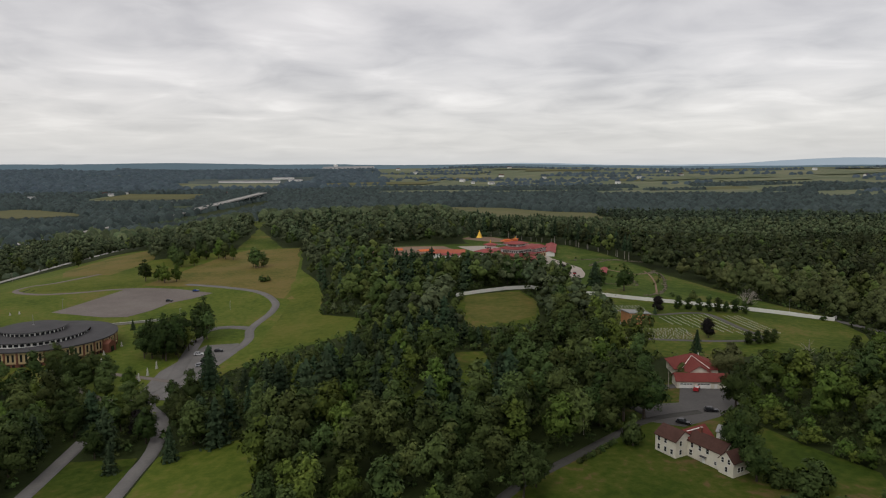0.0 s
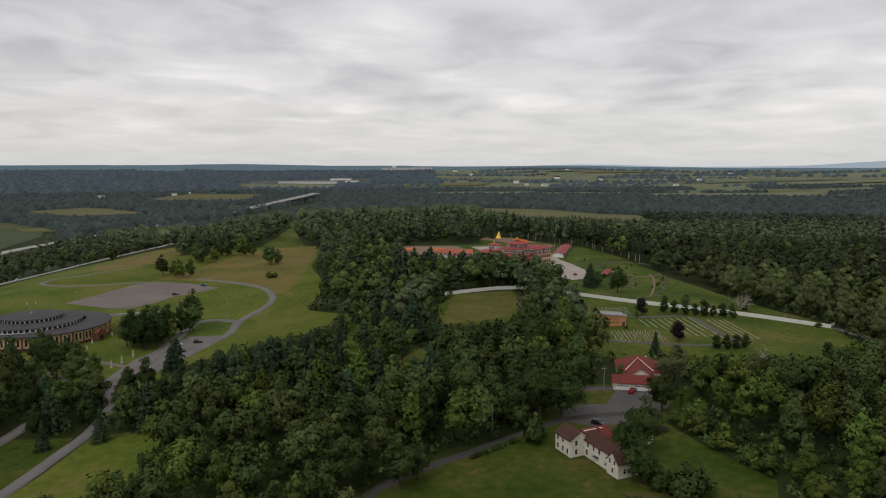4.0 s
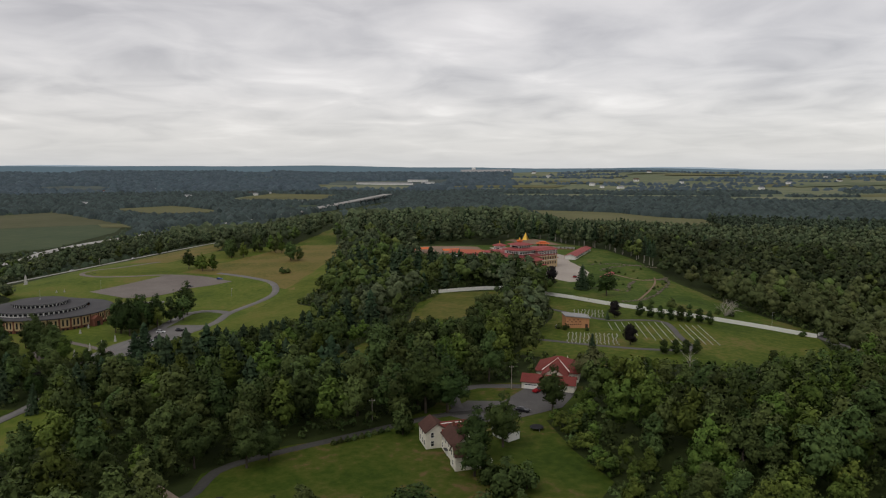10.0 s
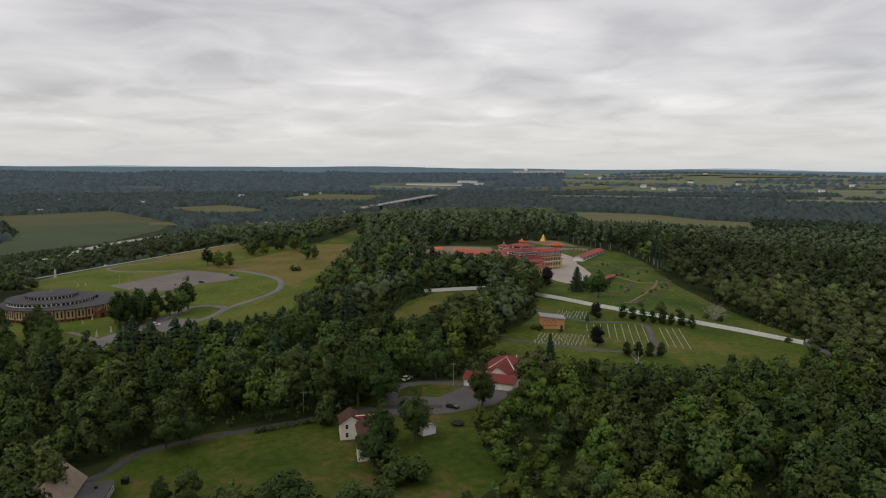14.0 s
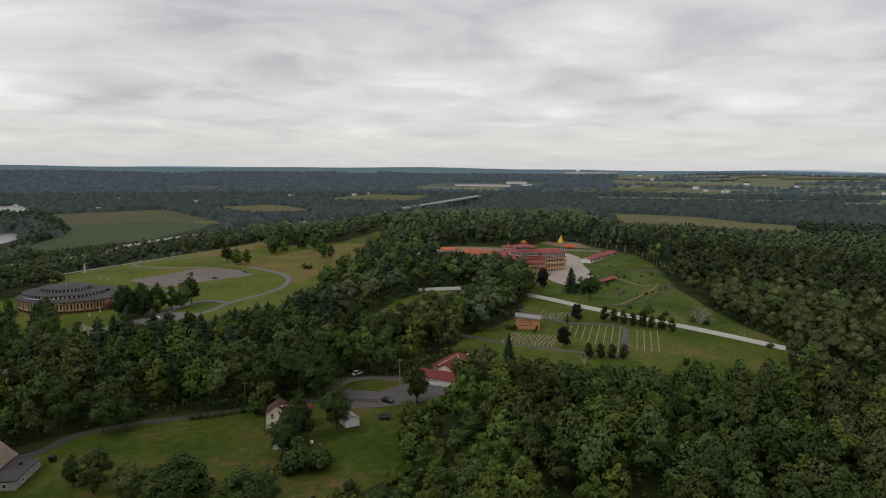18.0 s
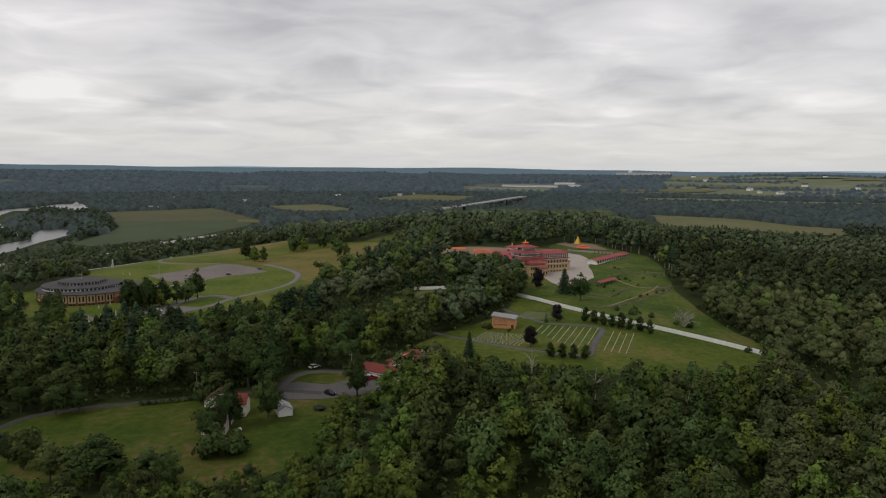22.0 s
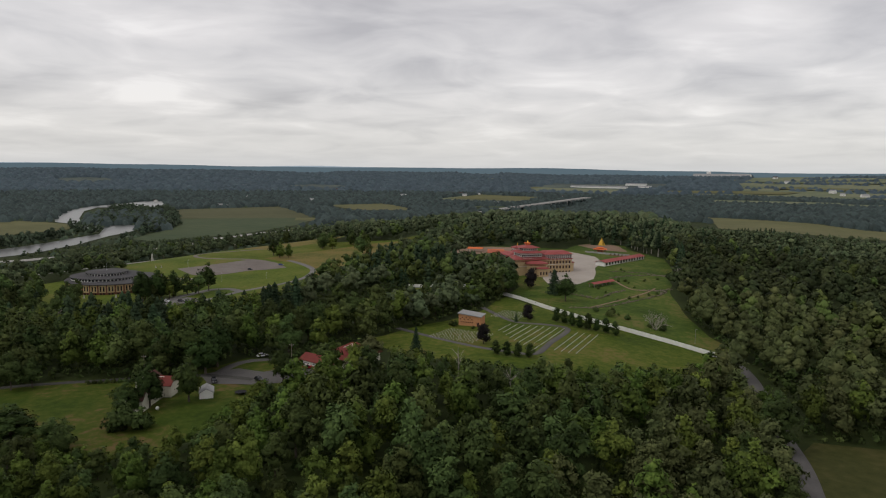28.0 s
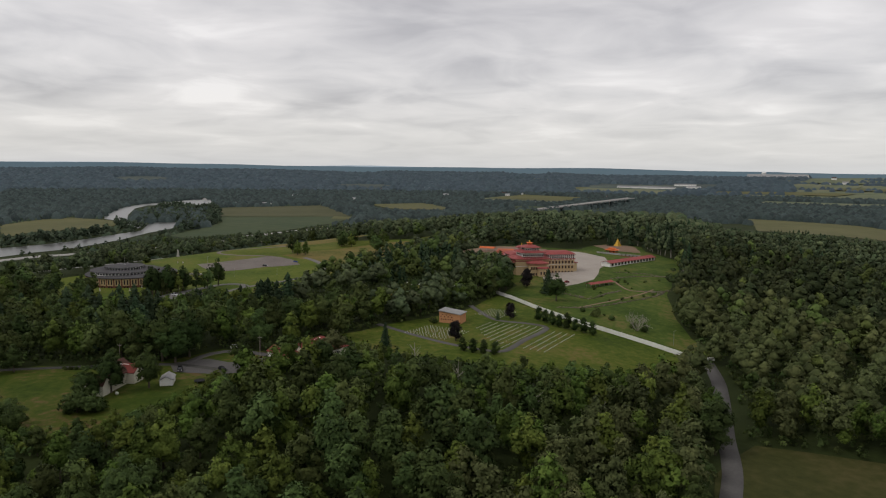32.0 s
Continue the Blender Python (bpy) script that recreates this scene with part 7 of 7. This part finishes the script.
for x, y, s in ((66, 131, 0.75), (48.5, 139, 0.62), (52, 133, 0.75), (44, 134, 0.6), (60, 134, 0.6)):
    tree("oak%d" % (int(x) % 5), x, y, s, x)
tree("oak4", 98, 141, 0.8, 0.4)
tree("oak1", 53, 204, 0.72, 0.7)
tree("ash0", 60.5, 212, 1.5, 2.4)
tree("oak3", 76, 250, 1.25, 1.4)
tree("ash0", 67.5, 213.5, 1.55, 1.4, sz=1.2)
tree("ash0", 57, 216, 1.2, 0.7)
tree("ash0", 63, 223, 1.3, 2.0)
tree("ash0", 52, 209, 1.1, 2.9)
tree("shrub0", 57.8, 192.5, 1.5, 0.4, sz=2.2)
tree("oak2", 39, 206, 1.3, 1.4)
tree("oak3", 92, 248.5, 0.5, 0.2, sz=0.55)
tree("willow0", 113.5, 257, 1.15, 0.2)
tree("ash0", 101, 222, 1.0, 0.9)
tree("lime1", 257, 301, 1.2, 0.9)
for q, (x, y) in enumerate(((272, 233), (268, 247), (263, 260), (258, 274), (253, 288), (264, 238), (258, 252))):
    tree("oak%d" % (q % 5), x, y, 0.95 + 0.1 * math.sin(q * 2.3), q)
tree("oak4", 261.5, 291, 1.25, 0.4)
tree("oak2", 264, 283, 1.2, 0.9)
tree("oak1", 22, 163.5, 0.95, 0.9)
tree("oak3", 8, 161, 1.0, 0.9)
tree("oak0", 26, 169, 0.8, 0.9)
for k in range(9):
    tree("shrub0", 40 + 1.6 * k, 182 + 1.55 * k, 0.45, k)
tree("shrub0", 98, 347, 0.75, 1)
tree("shrub0", 101.5, 345.5, 0.8, 2)
tree("shrub0", 112, 346, 0.45, 3)
tree("pine1", 41, 715, 0.75, 3)
# the forest edge behind the temple: tall bare-stemmed pines
edge = [(30, 737), (70, 735), (92, 698), (132, 660), (150, 612), (164, 560)]
for (xa, ya), (xb, yb) in zip(edge, edge[1:]):
    n = round(math.hypot(xb - xa, yb - ya) / 8.0)
    for q in range(n):
        f = q / n
        tree("tall_pine0", xa + (xb - xa) * f + 2.2 * math.sin(q * 2.7 + xa), ya + (yb - ya) * f + 2.0 * math.cos(q * 1.9), 0.86 + 0.16 * math.sin(q * 3.3 + xa), q * 1.3)

# trees that screen the temple and the glade
for q, (x, y, sc) in enumerate(((-12, 545, 0.6), (24, 520, 0.6), (14, 526, 0.55), (48, 496, 1.15), (51, 481, 1.25), (63, 484, 1.0), (42, 505, 1.1), (38, 486, 1.2), (46, 491, 1.25), (29, 480, 1.15), (22, 490, 1.2), (34, 500, 1.1), (50, 460, 1.1), (58, 464, 1.25), (66, 468, 1.2), (74, 460, 1.15), (43, 472, 1.1), (52, 474, 1.2), (80, 452, 1.1), (60, 478, 1.05), (36, 462, 1.0))):
    tree(("oak%d" % (q % 5)) if q % 3 else "ash0", x, y, sc, x)
for q in range(16):
    x, y = 66 + 9.0 * (q % 2) + 2.2 * math.sin(q * 2.3) + 0.5 * q, 346 + 5.6 * q
    tree("lime1" if q in (5, 9) else "oak%d" % (q % 5), x, y, 1.1 + 0.22 * math.sin(q * 1.7), x)
for q in range(9):
    tree("oak%d" % (q % 5), 62 + 3.5 * math.sin(q * 3.1), 268 + 8.5 * q, 1.15 + 0.2 * math.sin(q * 2.9), q)


def bare_limbs(seed, stems, length):
    """A spreading dead crown: stems fan out from the foot and fork into bare twigs."""
    rng = np.random.default_rng(seed)
    bm = bmesh.new()

    def stick(a, b, r0, r1):
        d = (b - a).normalized()
        u = d.orthogonal().normalized()
        w = d.cross(u)
        lo = [bm.verts.new(a + (u * math.cos(k * 2.0944) + w * math.sin(k * 2.0944)) * r0) for k in range(3)]
        hi = [bm.verts.new(b + (u * math.cos(k * 2.0944) + w * math.sin(k * 2.0944)) * r1) for k in range(3)]
        for k in range(3):
            bm.faces.new((lo[k], lo[(k + 1) % 3], hi[(k + 1) % 3], hi[k]))

    def grow(a, d, l, r, deep):
        b = a + d * l
        stick(a, b, r, r * 0.6)
        if deep:
            for q in range(3):
                e = (d + Vector(rng.normal(size=3)) * 0.45).normalized()
                grow(a.lerp(b, rng.uniform(0.5, 1.0)), e, l * rng.uniform(0.5, 0.8), r * 0.55, deep - 1)
    for q in range(stems):
        t = rng.uniform(0, 6.28)
        grow(Vector((0, 0, -0.3)), Vector((math.cos(t) * 0.75, math.sin(t) * 0.75, rng.uniform(0.6, 1.3))).normalized(), length * rng.uniform(0.4, 0.62), 0.2, 3)
    me = bpy.data.meshes.new("limb")
    bm.to_mesh(me)
    bm.free()
    me.materials.append(M["palebark"])
    return me


dead = thing("dead_tree", 188.5, 409, None, 0, "bleached dead tree with bare spreading limbs", "tree")
for q in range(8):
    place("limb", bare_limbs(50 + q, 1, 12.0), dead, None, "bare bleached limb")
for x, y in ((208, 262), (176, 262), (150, 268), (232, 268)):
    d = thing("dead_tree", x, y, None, x, "bare grey dead tree standing in the wood", "tree")
    place("trunk", trunk_mesh("trunk", 13.0, 0.22, M["palebark"], 12, int(x)), d)

prune_templates()
